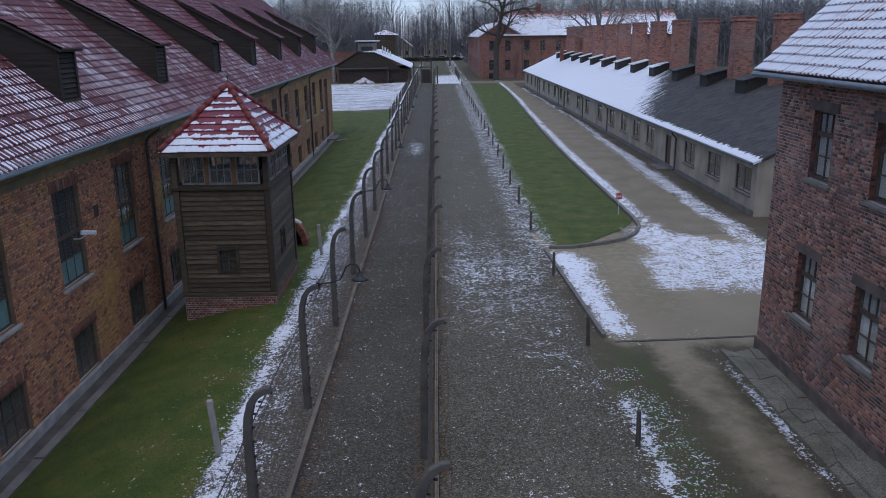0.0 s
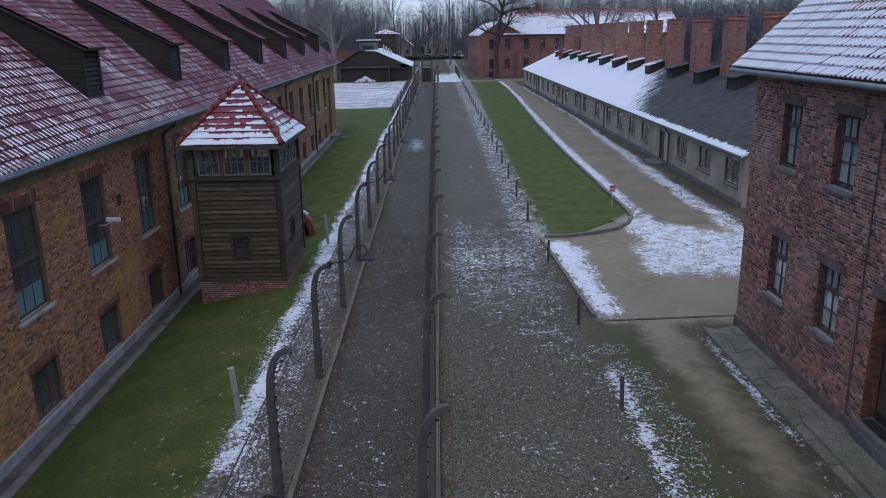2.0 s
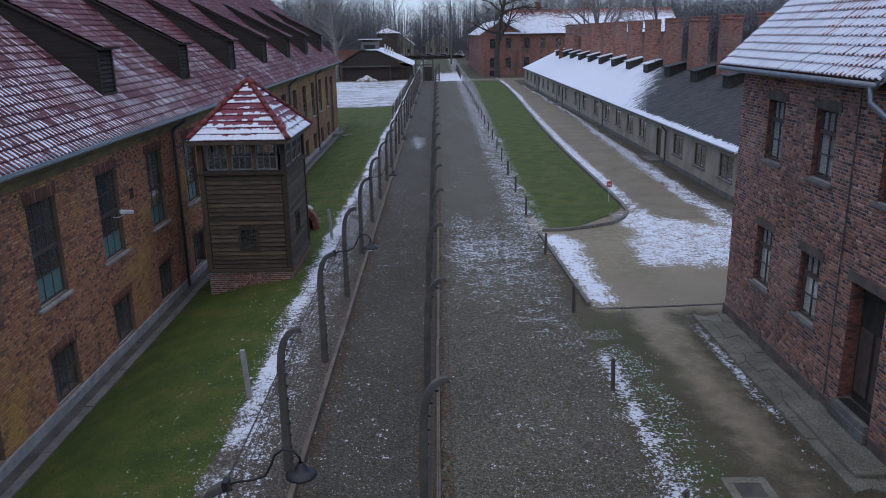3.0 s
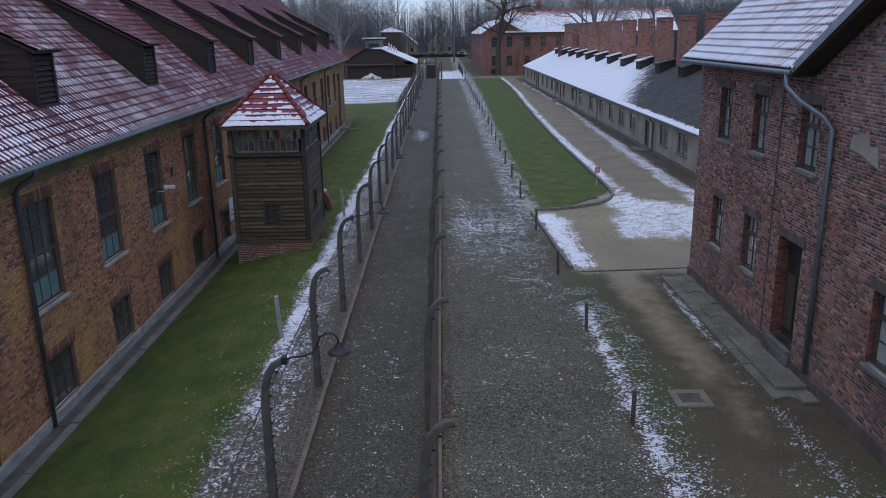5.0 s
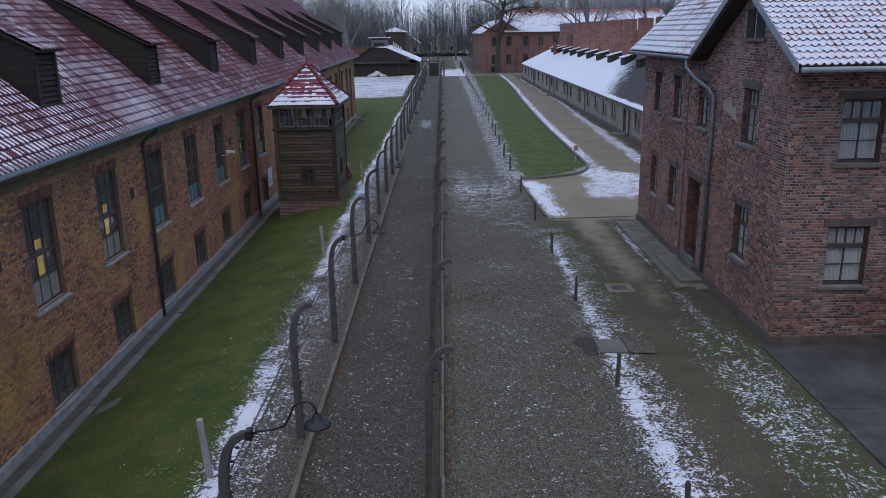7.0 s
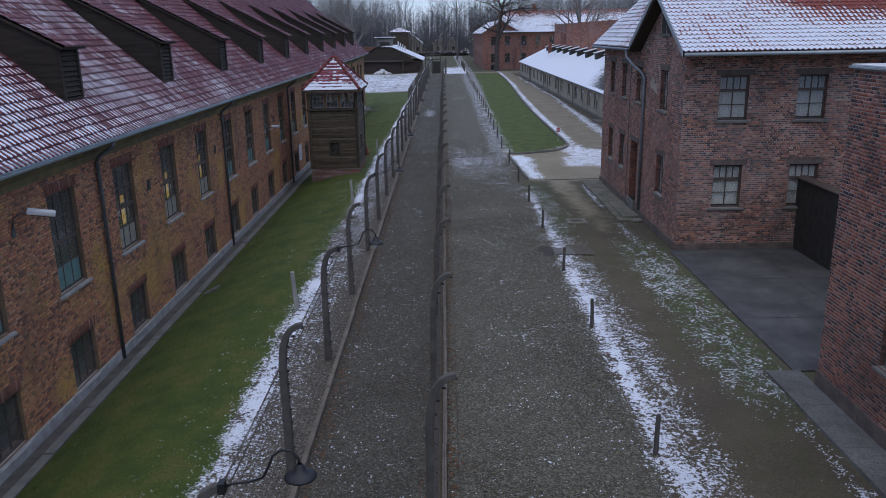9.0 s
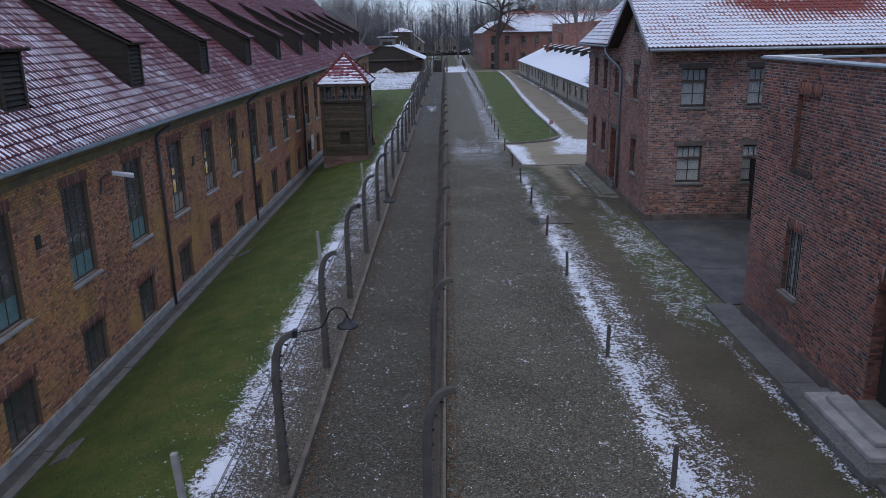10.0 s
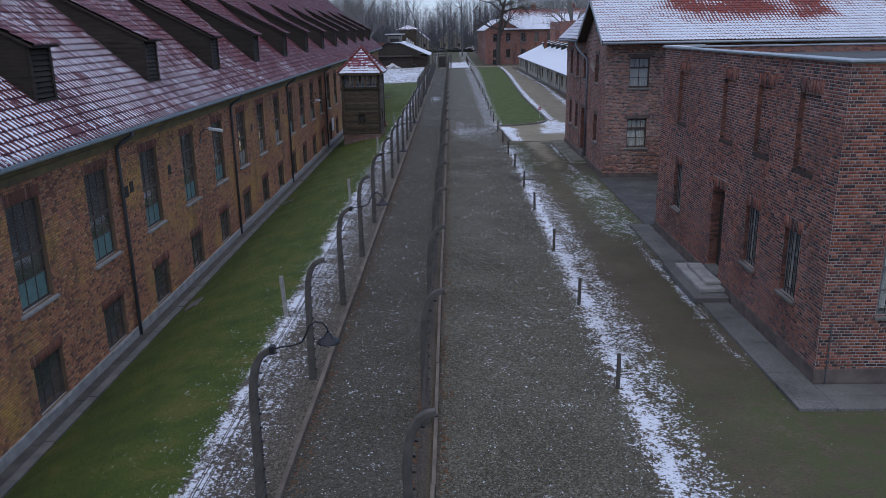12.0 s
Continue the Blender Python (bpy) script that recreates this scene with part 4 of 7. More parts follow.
W_UP = [(23.9, 1.0), (21.2, 1.0), (18.25, 1.0), (14.1, 1.1)]
W_LOW = [(23.9, 1.0), (21.2, 1.0), (14.1, 1.1)]
west_open = [hole_west(y, w, 5.17, 6.79) for y, w in W_UP] + [hole_west(y, w, 1.72, 3.34) for y, w in W_LOW] + [hole_west(18.6, 1.35, 0.55, 3.32)]
S_X = [10.68, 13.58, 16.48, 19.38, 22.28]
south_open = [(x - 0.55 - HX, x + 0.55 - HX, z0, z1) for x in S_X for z0, z1 in ((5.04, 6.7), (1.7, 3.36))]
part("wall", wall_core(Build(), west @ pose(0, 0, -0.1), HY1 - HY0, HE + 0.1, 0.4, [(a, b, c + 0.1, d + 0.1) for a, b, c, d in west_open]), M["mortar"], gable_house)
part("wall", wall_core(Build(), south @ pose(0.4, 0, -0.1), 15.6, HE + 0.1, 0.4, [(a - 0.4, b - 0.4, c + 0.1, d + 0.1) for a, b, c, d in south_open]), M["mortar"], gable_house)
part("wall", Build().box(HX + 0.4, 24.9, HY1 - 0.4, HY1, -0.1, HE), M["brick_far"], gable_house)
part("wall", Build().box(24.48, 24.88, HY0 + 0.4, HY1 - 0.4, -0.1, HE), M["brick_far"], gable_house)
part("ceiling_slab", Build().box(HX + 0.4, 24.48, HY0 + 0.4, HY1 - 0.4, 3.85, 4.05).box(HX + 0.4, 24.48, HY0 + 0.4, HY1 - 0.4, HE - 0.2, HE - 0.01), M["concrete"], gable_house)
# gable over the southern half
GY, GS = 14.2, 0.55
GZ = 7.62 + GS * (GY - 10.15)
gable_pts = [(HX, HY0, HE), (HX, 18.2, HE), (HX, GY + 0.05, GZ - 0.2), (HX, GY - 0.05, GZ - 0.2)]
part("gable_wall", Build().prism(gable_pts, (0.4, 0, 0)), M["mortar"], gable_house)
part("roof", Build().prism([(8.32, 10.15, 7.58), (8.32, GY, GZ - 0.04), (8.32, 18.35, 7.58), (8.32, 18.35, 7.42), (8.32, GY, GZ - 0.24), (8.32, 10.15, 7.42)], (16.8, 0, 0)), M["dark_wood"], gable_house)
NS = 0.93
part("roof", Build().prism([(8.32, 26.65, 7.6), (8.32, 18.3, 7.6), (10.72, 14.24, 7.6 + NS * 2.4), (11.9, 14.24, 7.6 + NS * 3.58), (11.9, 26.65, 7.6 + NS * 3.58)], (0.1, 0, -0.11)).prism(
    [(15.5, 26.65, 7.6), (11.9, 26.65, 7.6 + NS * 3.58), (11.9, 15.8, 7.6 + NS * 3.58), (15.5, 15.8, 7.6)], (-0.1, 0, -0.11)), M["dark_wood"], gable_house)


def house_cover(u, s):
    x = 8.3 + u
    bare = 1.05 * band(x, 12.6, 21.5, 1.8) * smooth(1.3, 3.0, s) * (0.7 + 0.6 * noise.noise((x * 0.5, s, 1.0)))
    return 0.41 - bare + 0.1 * noise.noise((u * 0.4, s * 0.6, 9.0))


tile_roof("roof_tiles", (8.28, 10.1, 7.58), (1, 0, 0), (0, 1, GS), 16.6, 4.7, M["tiles_right"], 0.19, 0.285, parent=gable_house, cover=house_cover, seed=8, lip=0.05, bare_lip=0.5)
tile_roof("roof_tiles", (8.25, 18.3, 7.6), (0, 1, 0), (1, 0, NS), 8.45, 4.85, M["tiles_right"], 0.19, 0.285, parent=gable_house, cover=lambda u, s: 0.36, seed=9, lip=0.05, bare_lip=0.5)
tile_roof("roof_tiles", (8.25, 18.3, 7.6), (0, -1, 0), (1, 0, NS), 4.0, 4.85, M["tiles_right"], 0.19, 0.285, lambda u, s: u < 1.72 * s / 1.366 * 0.98, parent=gable_house, cover=lambda u, s: 0.36, seed=9, lip=0.05, bare_lip=0.5)
part("ridge_tiles", Build().tube([(8.25 + 0.4 * i, GY, GZ + 0.04) for i in range(42)], 0.11, 8), M["ridge"], gable_house, "red clay ridge tiles")
# verge boards and gutters
for ys in (10.07, 18.4):
    part("verge_board", Build().prism([(8.26, ys, 7.66), (8.26, GY, GZ + 0.08), (8.26, GY, GZ - 0.14), (8.26, ys, 7.44)], (0.03, 0, 0)), M["zinc"], gable_house, "pale grey verge board")
part("gutter", Build().tube([(8.35, 10.05, 7.5), (24.9, 10.05, 7.5)], 0.07, 8), M["zinc"], gable_house, smooth=True)
part("gutter", Build().tube([(8.2, 18.25, 7.52), (8.2, 26.65, 7.52)], 0.07, 8), M["pipe_blue"], gable_house, smooth=True)
part("downpipe", Build().tube([(8.2, 18.4, 7.5), (8.2, 18.35, 7.2), (8.35, 17.9, 6.9), (8.6, 17.15, 6.58), (8.72, 16.95, 6.35), (8.72, 16.95, 0.4)], 0.065, 8), M["pipe_blue"], gable_house, "blue-grey zinc downpipe", smooth=True)
part("lightning_cable", Build().tube([(HX - 0.03, 19.8, 7.3), (HX - 0.03, 19.8, 0.3)], 0.018, 5), M["pipe"], gable_house)
part("cable_pipe", Build().tube([(10.3, HY0 - 0.03, 7.4), (10.3, HY0 - 0.03, 7.3)], 0.018, 5), M["pipe"], gable_house)
# plaster remains, attic shutter, lintels and plinth
part("plaster_patch", Build().prism([(HX - 0.022, 15.80, 5.95), (HX - 0.022, 15.10, 5.75), (HX - 0.022, 15.20, 6.2), (HX - 0.022, 15.50, 6.15), (HX - 0.022, 15.60, 6.45), (HX - 0.022, 16.20, 6.3), (HX - 0.022, 16.30, 6.0)], (0.02, 0, 0)), M["plaster"], gable_house)
for yc in (14.55, 13.85):
    part("attic_shutter", Build().box(HX - 0.03, HX + 0.03, yc - 0.27, yc + 0.27, 8.2, 9.0), M["black_wood"], gable_house)
part("attic_sill", Build().box(HX - 0.08, HX + 0.03, 13.4, 15.0, 8.1, 8.19), M["concrete"], gable_house)
for k, (a, b, c, d) in enumerate(west_open):
    part("lintel", Build().box(HX - 0.025, HX + 0.1, HY1 - b - 0.15, HY1 - a + 0.15, d, d + 0.22), M["lintel"], gable_house)
for a, b, c, d in south_open:
    part("lintel", Build().box(HX + a - 0.15, HX + b + 0.15, HY0 - 0.025, HY0 + 0.1, d, d + 0.2), M["lintel"], gable_house)
part("plinth", Build().box(HX - 0.05, HX, HY0 - 0.05, HY1 + 0.05, -0.1, 0.35).box(HX, 24.9, HY0 - 0.05, HY0, -0.1, 0.28), M["lintel"], gable_house, "sooty plinth", bevel=0.015)

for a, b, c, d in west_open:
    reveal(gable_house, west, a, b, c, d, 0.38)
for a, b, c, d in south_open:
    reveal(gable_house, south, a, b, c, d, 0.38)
nar = window("window", 1.0, 1.62, (2, 3), (2, 1), 1.08, "frame", "dark timber casement window with pale curtains in red brick", 1.25, curtain=True, sill_mat="concrete")
tagged(nar, group="windows of the gabled house")
first = True
for y, w in W_UP:
    m = facing(HX, y, 5.17, "west")
    if first:
        nar.matrix_world = m
        first = False
    else:
        copy_thing(nar, m)
for y, w in W_LOW:
    copy_thing(nar, facing(HX, y, 1.72, "west"))
wid = window("window", 1.1, 1.66, (2, 4), (2, 1), 1.1, "frame", "dark timber casement window with pale curtains in red brick", 1.4, curtain=True, sill_mat="concrete", deep=0.12)
tagged(wid, group="windows of the gabled house")
first = True
for x in S_X:
    for z in (5.04, 1.7):
        m = facing(x, HY0, z, "south")
        if first:
            wid.matrix_world = m
            first = False
        else:
            copy_thing(wid, m)

hd = thing("door", "dark recessed house door above a stone step", "door", kind="structure")
part("door_leaf", Build().box(HX + 0.3, HX + 0.36, 17.94, 19.26, 0.55, 3.32), M["black_wood"], hd)
for k in range(2):
    part("door_panel", Build().box(HX + 0.27, HX + 0.3, 18.05 + 0.62 * k, 18.55 + 0.62 * k, 0.8, 2.3), M["frame"], hd, bevel=0.01)
part("threshold", Build().box(HX - 0.12, HX + 0.3, 17.9, 19.3, 0.4, 0.55), M["concrete"], hd, bevel=0.015)
stoop = thing("stone_steps", "worn concrete steps before the house door", "steps")
part("landing", Build().box(8.0, HX - 0.052, 16.8, 20.0, -0.02, 0.15), M["flag"], stoop, bevel=0.03)
part("step", Build().box(8.36, HX - 0.052, 16.1, 16.6, -0.02, 0.09), M["flag"], stoop, bevel=0.03)
part("doorstep", Build().box(HX - 0.16, HX - 0.052, 17.85, 19.35, 0.15, 0.4), M["slab"], stoop, bevel=0.02)


def gable_top(z):
    if z <= HE:
        return (0.0, 99.0)
    k = (z - HE) / (GZ - 0.2 - HE)
    return (u_west(18.2 - k * (18.2 - GY)), u_west(HY0 + k * (GY - HY0)))


rows = lay_bricks(west, HY1 - HY0, GZ - 0.3, west_open + [(u_west(14.85), u_west(13.55), 8.1, 9.0)] + [(a - 0.15, b + 0.15, d, d + 0.22) for a, b, c, d in west_open], 6, top=gable_top)
brick_face(gable_house, west, rows, M["brick_house"], (8.6, 15.0, 3.3, 5.0))
rows = lay_bricks(south, 12.5, HE, south_open + [(a - 0.15, b + 0.15, d, d + 0.2) for a, b, c, d in south_open], 7)
brick_face(gable_house, south, rows, M["brick_house"], (0.0, 4.6, 0.4, 1.7))

# ---- the flat-roofed brick annex ----
AX, AY0, AY1, AZ = 8.8, -15.66, -0.72, 7.5
annex = thing("flat_roofed_annex", "flat-roofed red brick annex with bricked-up upper windows", "building")
aw = facing(AX, AY1, 0, "west")
asouth = facing(AX, AY0, 0, "south")


def hole_a(y0, y1, z0, z1):
    return (AY1 - y1, AY1 - y0, z0, z1)


NICHE = [(-4.2, -3.0), (-8.98, -7.85), (-11.8, -10.65), (-14.42, -13.3)]
LOWW = [(-4.08, -3.12), (-11.52, -10.58), (-14.2, -13.25)]
a_open = [hole_a(y0, y1, 1.6, 3.3) for y0, y1 in LOWW] + [hole_a(-8.72, -7.6, 0.58, 3.28)]
a_niche = [hole_a(y0, y1, 4.82, 6.72) for y0, y1 in NICHE]
s_open = [(1.25, 2.25, 1.75, 3.4), (4.2, 5.2, 1.75, 3.4)]
part("wall", wall_core(Build(), aw @ pose(0, 0.12, -0.1), AY1 - AY0 - 0.4, AZ + 0.1, 0.28, [(a, b, c + 0.1, d + 0.1) for a, b, c, d in a_open]), M["mortar"], annex)
part("wall", wall_core(Build(), aw @ pose(0, 0, -0.1), AY1 - AY0 - 0.4, AZ + 0.1, 0.12, [(a, b, c + 0.1, d + 0.1) for a, b, c, d in a_open + a_niche]), M["mortar"], annex)
part("wall", wall_core(Build(), asouth @ pose(0, 0, -0.1), 14.0, AZ + 0.1, 0.4, [(a, b, c + 0.1, d + 0.1) for a, b, c, d in s_open]), M["mortar"], annex)
part("wall", Build().box(AX + 0.4, AX + 14, AY1 - 0.4, AY1, -0.1, AZ), M["brick_far"], annex)
part("wall", Build().box(AX + 13.6, AX + 14, AY0 + 0.4, AY1 - 0.4, -0.1, AZ), M["brick_far"], annex)
part("roof", Build().box(AX + 0.4, AX + 13.6, AY0 + 0.4, AY1 - 0.4, AZ - 0.45, AZ - 0.25), M["felt_dark"], annex)
part("ceiling_slab", Build().box(AX + 0.4, AX + 13.6, AY0 + 0.4, AY1 - 0.4, 3.95, 4.1), M["concrete"], annex)
part("coping", Build().box(AX - 0.1, AX + 0.45, AY0 - 0.1, AY1 + 0.1, AZ, AZ + 0.05).box(AX + 0.45, AX + 14.05, AY0 - 0.1, AY0 + 0.45, AZ, AZ + 0.05).box(AX + 0.45, AX + 14.05, AY1 - 0.45, AY1 + 0.1, AZ, AZ + 0.05), M["zinc"], annex, "zinc sheet coping", bevel=0.01)
part("snow_cap", Build().prism([(AX - 0.05, AY1 + 0.05, AZ + 0.055), (AX + 1.6, AY1 + 0.05, AZ + 0.055), (AX + 1.2, AY1 - 0.35, AZ + 0.055), (AX + 0.35, AY1 - 0.4, AZ + 0.055), (AX + 0.1, AY1 - 3.5, AZ + 0.055), (AX - 0.04, AY1 - 4.2, AZ + 0.055)], (0, 0, 0.035)), M["white"], annex, "thin snow on the coping", bevel=0.01)
part("plinth", Build().box(AX - 0.04, AX, AY0 - 0.04, AY1 + 0.04, -0.1, 0.42).box(AX, AX + 14, AY0 - 0.04, AY0, -0.1, 0.42), M["lintel"], annex, "sooty plinth", bevel=0.012)
part("lightning_cable", Build().tube([(AX + 0.25, AY0 - 0.05, 1.6), (AX + 0.25, AY0 - 0.05, 0.0)], 0.02, 5), M["pipe"], annex)
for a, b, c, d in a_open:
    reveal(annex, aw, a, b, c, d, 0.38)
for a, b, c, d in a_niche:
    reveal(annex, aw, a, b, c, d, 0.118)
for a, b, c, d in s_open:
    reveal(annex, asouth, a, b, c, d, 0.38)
sol = [(a - 0.08, b + 0.08, d, d + 0.31) for a, b, c, d in a_open + a_niche]
rows = lay_bricks(aw, AY1 - AY0, AZ, a_open + a_niche, 11, soldiers=sol)
brick_face(annex, aw, rows, M["brick_right"], (9.0, 14.4, 3.75, 4.8))
for k, (a, b, c, d) in enumerate(a_niche):
    fm = aw @ pose(a, 0.12, c)
    brick_face(annex, fm, lay_bricks(fm, b - a, d - c, [], 20 + k), M["brick_right"])
    part("niche_sill", Build().box(AX - 0.02, AX + 0.118, AY1 - b, AY1 - a, c - 0.08, c + 0.012), M["brick_dark"], annex)
sol = [(a - 0.08, b + 0.08, d, d + 0.31) for a, b, c, d in s_open]
rows = lay_bricks(asouth, 7.5, AZ, s_open, 12, soldiers=sol)
brick_face(annex, asouth, rows, M["brick_right"], (0.0, 1.3, 0.5, 7.0))
aw_win = window("window", 0.9, 1.7, (2, 2), (2, 1), 1.1, "frame_pale", "narrow barred window with weathered frame in red brick", 1.1, sill_mat="concrete", curtain=True)
tagged(aw_win, group="windows of the annex")
bars = Build()
for i in range(4):
    x = -0.27 + 0.18 * i
    bars.tube([(x, 0.07, 0.02), (x, 0.07, 1.66)], 0.011, 5)
part("window_bar", bars, M["black_metal"], aw_win)
aw_win.matrix_world = facing(AX, sum(LOWW[0]) / 2, 1.6, "west")
for y0, y1 in LOWW[1:]:
    copy_thing(aw_win, facing(AX, (y0 + y1) / 2, 1.6, "west"))
for a, b, c, d in s_open:
    copy_thing(aw_win, facing(AX + (a + b) / 2, AY0, c, "south"))
ad = thing("door", "dark recessed wooden door of the annex", "door", kind="structure")
part("door_leaf", Build().box(AX + 0.28, AX + 0.34, -8.7, -7.62, 0.58, 2.62), M["black_wood"], ad)
part("transom_pane", Build().box(AX + 0.29, AX + 0.31, -8.65, -7.67, 2.7, 3.24), M["glass"], ad)
part("door_handle", Build().tube([(AX + 0.27, -8.5, 1.55), (AX + 0.2, -8.5, 1.55), (AX + 0.2, -8.37, 1.55)], 0.012, 6), M["black_metal"], ad)
part("threshold", Build().box(AX - 0.1, AX + 0.3, -8.72, -7.6, 0.46, 0.592), M["concrete"], ad, bevel=0.015)
steps = thing("entrance_steps", "weathered three-sided concrete steps before the annex door", "steps")
part("step", Build().box(7.68, AX - 0.045, -10.0, -6.2, 0.0, 0.22), M["slab"], steps, bevel=0.025)
part("step", Build().box(7.98, AX - 0.045, -9.55, -6.7, 0.222, 0.36), M["pale"], steps, bevel=0.025)
part("step", Build().box(8.26, AX - 0.045, -9.2, -7.1, 0.362, 0.48), M["pale"], steps, bevel=0.025)

# dark board wall that closes the yard
gate = thing("board_wall", "tall tarred board wall closing the yard between the houses", "wall")
part("rail", Build().box(13.5, 13.58, -0.45, 11.6, 0.5, 0.62).box(13.5, 13.58, -0.45, 11.6, 2.2, 2.32), M["black_wood"], gate)
for i in range(48):
    y = -0.45 + 0.25 * i
    part("board", Build().box(13.46, 13.5, y + 0.004, y + 0.246, 0.03, 2.78 + random.uniform(-0.01, 0.01)), M["black_wood"], gate)
part("cap", Build().prism([(13.36, -0.45, 2.8), (13.7, -0.45, 2.86), (13.7, -0.45, 2.9), (13.36, -0.45, 2.84)], (0, 12.0, 0)), M["frame"], gate)

# ---- the long low building with the chimneys ----
KX, KY0, KY1 = 15.05, 42.2, 141.0
KE, KR, KRX = 2.66, 5.8, 21.5
KB = -0.1
low = thing("long_low_building", "long low plastered building with felt roof and brick chimneys", "building")
kw = facing(KX, KY1, KB, "west")
K_WIN = [43.8, 48.0, 52.2, 61.0, 64.9, 69.0, 73.3, 78.4, 84.6, 89.5, 96.3] + [101.5 + 5 * k for k in range(8)]
K_DOOR = [56.6, 99.0, 124.0]
k_open = [(KY1 - y - 1.0, KY1 - y + 1.0, 0.92 - KB, 2.2 - KB) for y in K_WIN] + [(KY1 - y - 0.6, KY1 - y + 0.6, 0.05 - KB, 2.1 - KB) for y in K_DOOR]
part("wall", wall_core(Build(), kw, KY1 - KY0, KE + 0.1 - KB, 0.35, k_open), M["plaster"], low)
part("wall", Build().prism([(KX + 0.35, KY0, KB), (27.9, KY0, KB), (27.9, KY0, KE), (KRX, KY0, KR - 0.2), (KX + 0.35, KY0, KE + 0.05)], (0, 0.35, 0)), M["plaster"], low)
part("wall", Build().prism([(KX + 0.35, KY1 - 0.35, KB), (27.9, KY1 - 0.35, KB), (27.9, KY1 - 0.35, KE), (KRX, KY1 - 0.35, KR - 0.2), (KX + 0.35, KY1 - 0.35, KE + 0.05)], (0, 0.35, 0)), M["plaster"], low)
part("wall", Build().box(27.55, 27.9, KY0 + 0.35, KY1 - 0.35, KB, KE), M["plaster"], low)
part("plinth", Build().box(KX - 0.05, KX, KY0, KY1, KB, 0.28), M["concrete"], low, bevel=0.02)
sl = (KR - KE) / (KRX - 14.74)
part("roof", Build().prism([(14.74, KY0 - 0.25, KE), (KRX, KY0 - 0.25, KR), (28.3, KY0 - 0.25, KE), (28.3, KY0 - 0.25, KE - 0.12), (KRX, KY0 - 0.25, KR - 0.14), (14.74, KY0 - 0.25, KE - 0.12)], (0, KY1 - KY0 + 0.5, 0)), M["roof_felt"], low)
part("gutter", Build().tube([(14.69, KY0 - 0.2, KE - 0.07), (14.69, KY1 + 0.2, KE - 0.07)], 0.06, 6), M["pipe"], low)
for y in (54.8, 74.9, 86.8, 103.0, 121.0):
    part("downpipe", Build().tube([(14.69, y, KE - 0.1), (14.74, y, KE - 0.25), (KX - 0.08, y, KE - 0.5), (KX - 0.08, y, 0.25), (KX - 0.2, y, 0.1)], 0.05, 6), M["pipe"], low, smooth=True)
kwn = window("window", 2.0, 1.28, (2,), (2,), None, "frame", "wide dark timber window in grey plaster", 2.1, sill_mat="concrete", deep=0.05)
tagged(kwn, group="windows of the low building")
kwn.matrix_world = facing(KX, K_WIN[0], 0.92, "west")
for y in K_WIN[1:]:
    copy_thing(kwn, facing(KX, y, 0.92, "west"))
for y in K_DOOR:
    d = thing("door", "dark wooden door of the low building", "door", kind="structure")
    part("door_leaf", Build().box(KX + 0.1, KX + 0.16, y - 0.58, y + 0.58, 0.06, 2.08), M["frame"], d)
    part("door_frame", Build().box(KX + 0.04, KX + 0.12, y - 0.6, y - 0.52, 0.06, 2.1).box(KX + 0.04, KX + 0.12, y + 0.52, y + 0.6, 0.06, 2.1), M["dark_wood"], d)
    part("step", Build().box(KX - 0.9, KX - 0.02, y - 1.0, y + 1.0, -0.05, 0.1), M["concrete"], d, bevel=0.02)
for k in range(-1, 11):
    y = 61.4 + 7.0 * k
    z0 = KR - 1.0
    c = Build().box(20.5, 21.8, y - 0.56, y + 0.56, z0, 9.5).box(20.43, 21.87, y - 0.63, y + 0.63, 9.25, 9.37).box(20.45, 21.85, y - 0.61, y + 0.61, 9.5, 9.6)
    ch = part("chimney", c, M["brick_far"], low, "tall square red brick chimney stack", bevel=0.02)
    vy = y + 1.9
    vx = 19.9
    vz = KE + sl * (vx - 14.74)
    vent = part("roof_vent", Build().prism([(vx - 0.6, vy - 0.8, vz - 0.35), (vx + 0.8, vy - 0.8, vz + 0.2), (vx + 0.8, vy - 0.8, vz + 0.9), (vx - 0.6, vy - 0.8, vz + 0.55)], (0, 1.6, 0)), M["black_wood"], low, "dark boarded roof vent")
    part("lid", Build().prism([(vx - 0.8, vy - 0.92, vz + 0.5), (vx + 0.9, vy - 0.92, vz + 0.93), (vx + 0.9, vy - 0.92, vz + 0.99), (vx - 0.8, vy - 0.92, vz + 0.57)], (0, 1.9, 0)), M["white"] if y > 78 else M["roof_felt"], vent, "snow-covered lid" if y > 78 else "")
part("small_chimney", Build().box(18.7, 19.25, 126.0, 126.6, 4.2, 6.4).box(18.65, 19.3, 125.95, 126.65, 6.3, 6.42), M["brick_lintel"], low)

# ---- the watchtower ----
tower = thing("watchtower", "dark timber watchtower with red tiled roof on a brick base", "watchtower")
TX0, TX1, TY0, TY1 = -8.54, -5.6, 30.8, 34.7
part("base", Build().box(TX0 - 0.06, TX1 + 0.06, TY0 - 0.06, TY1 + 0.06, -1.5, 0.22), M["mortar"], tower)
bfm = facing(TX0 - 0.06, TY0 - 0.06, -1.5, "south")
brick_face(tower, bfm, lay_bricks(bfm, TX1 - TX0 + 0.12, 1.72, [], 31), M["brick_lintel"], (0, 4, 0.5, 1.8))
bfm = facing(TX1 + 0.06, TY0 - 0.06, -1.5, "east")
brick_face(tower, bfm, lay_bricks(bfm, TY1 - TY0 + 0.12, 1.72, [], 32), M["brick_lintel"])
part("sill_beam", Build().box(TX0 - 0.1, TX1 + 0.1, TY0 - 0.1, TY1 + 0.1, 0.22, 0.36), M["dark_wood"], tower, bevel=0.015)
FLOOR = 3.85
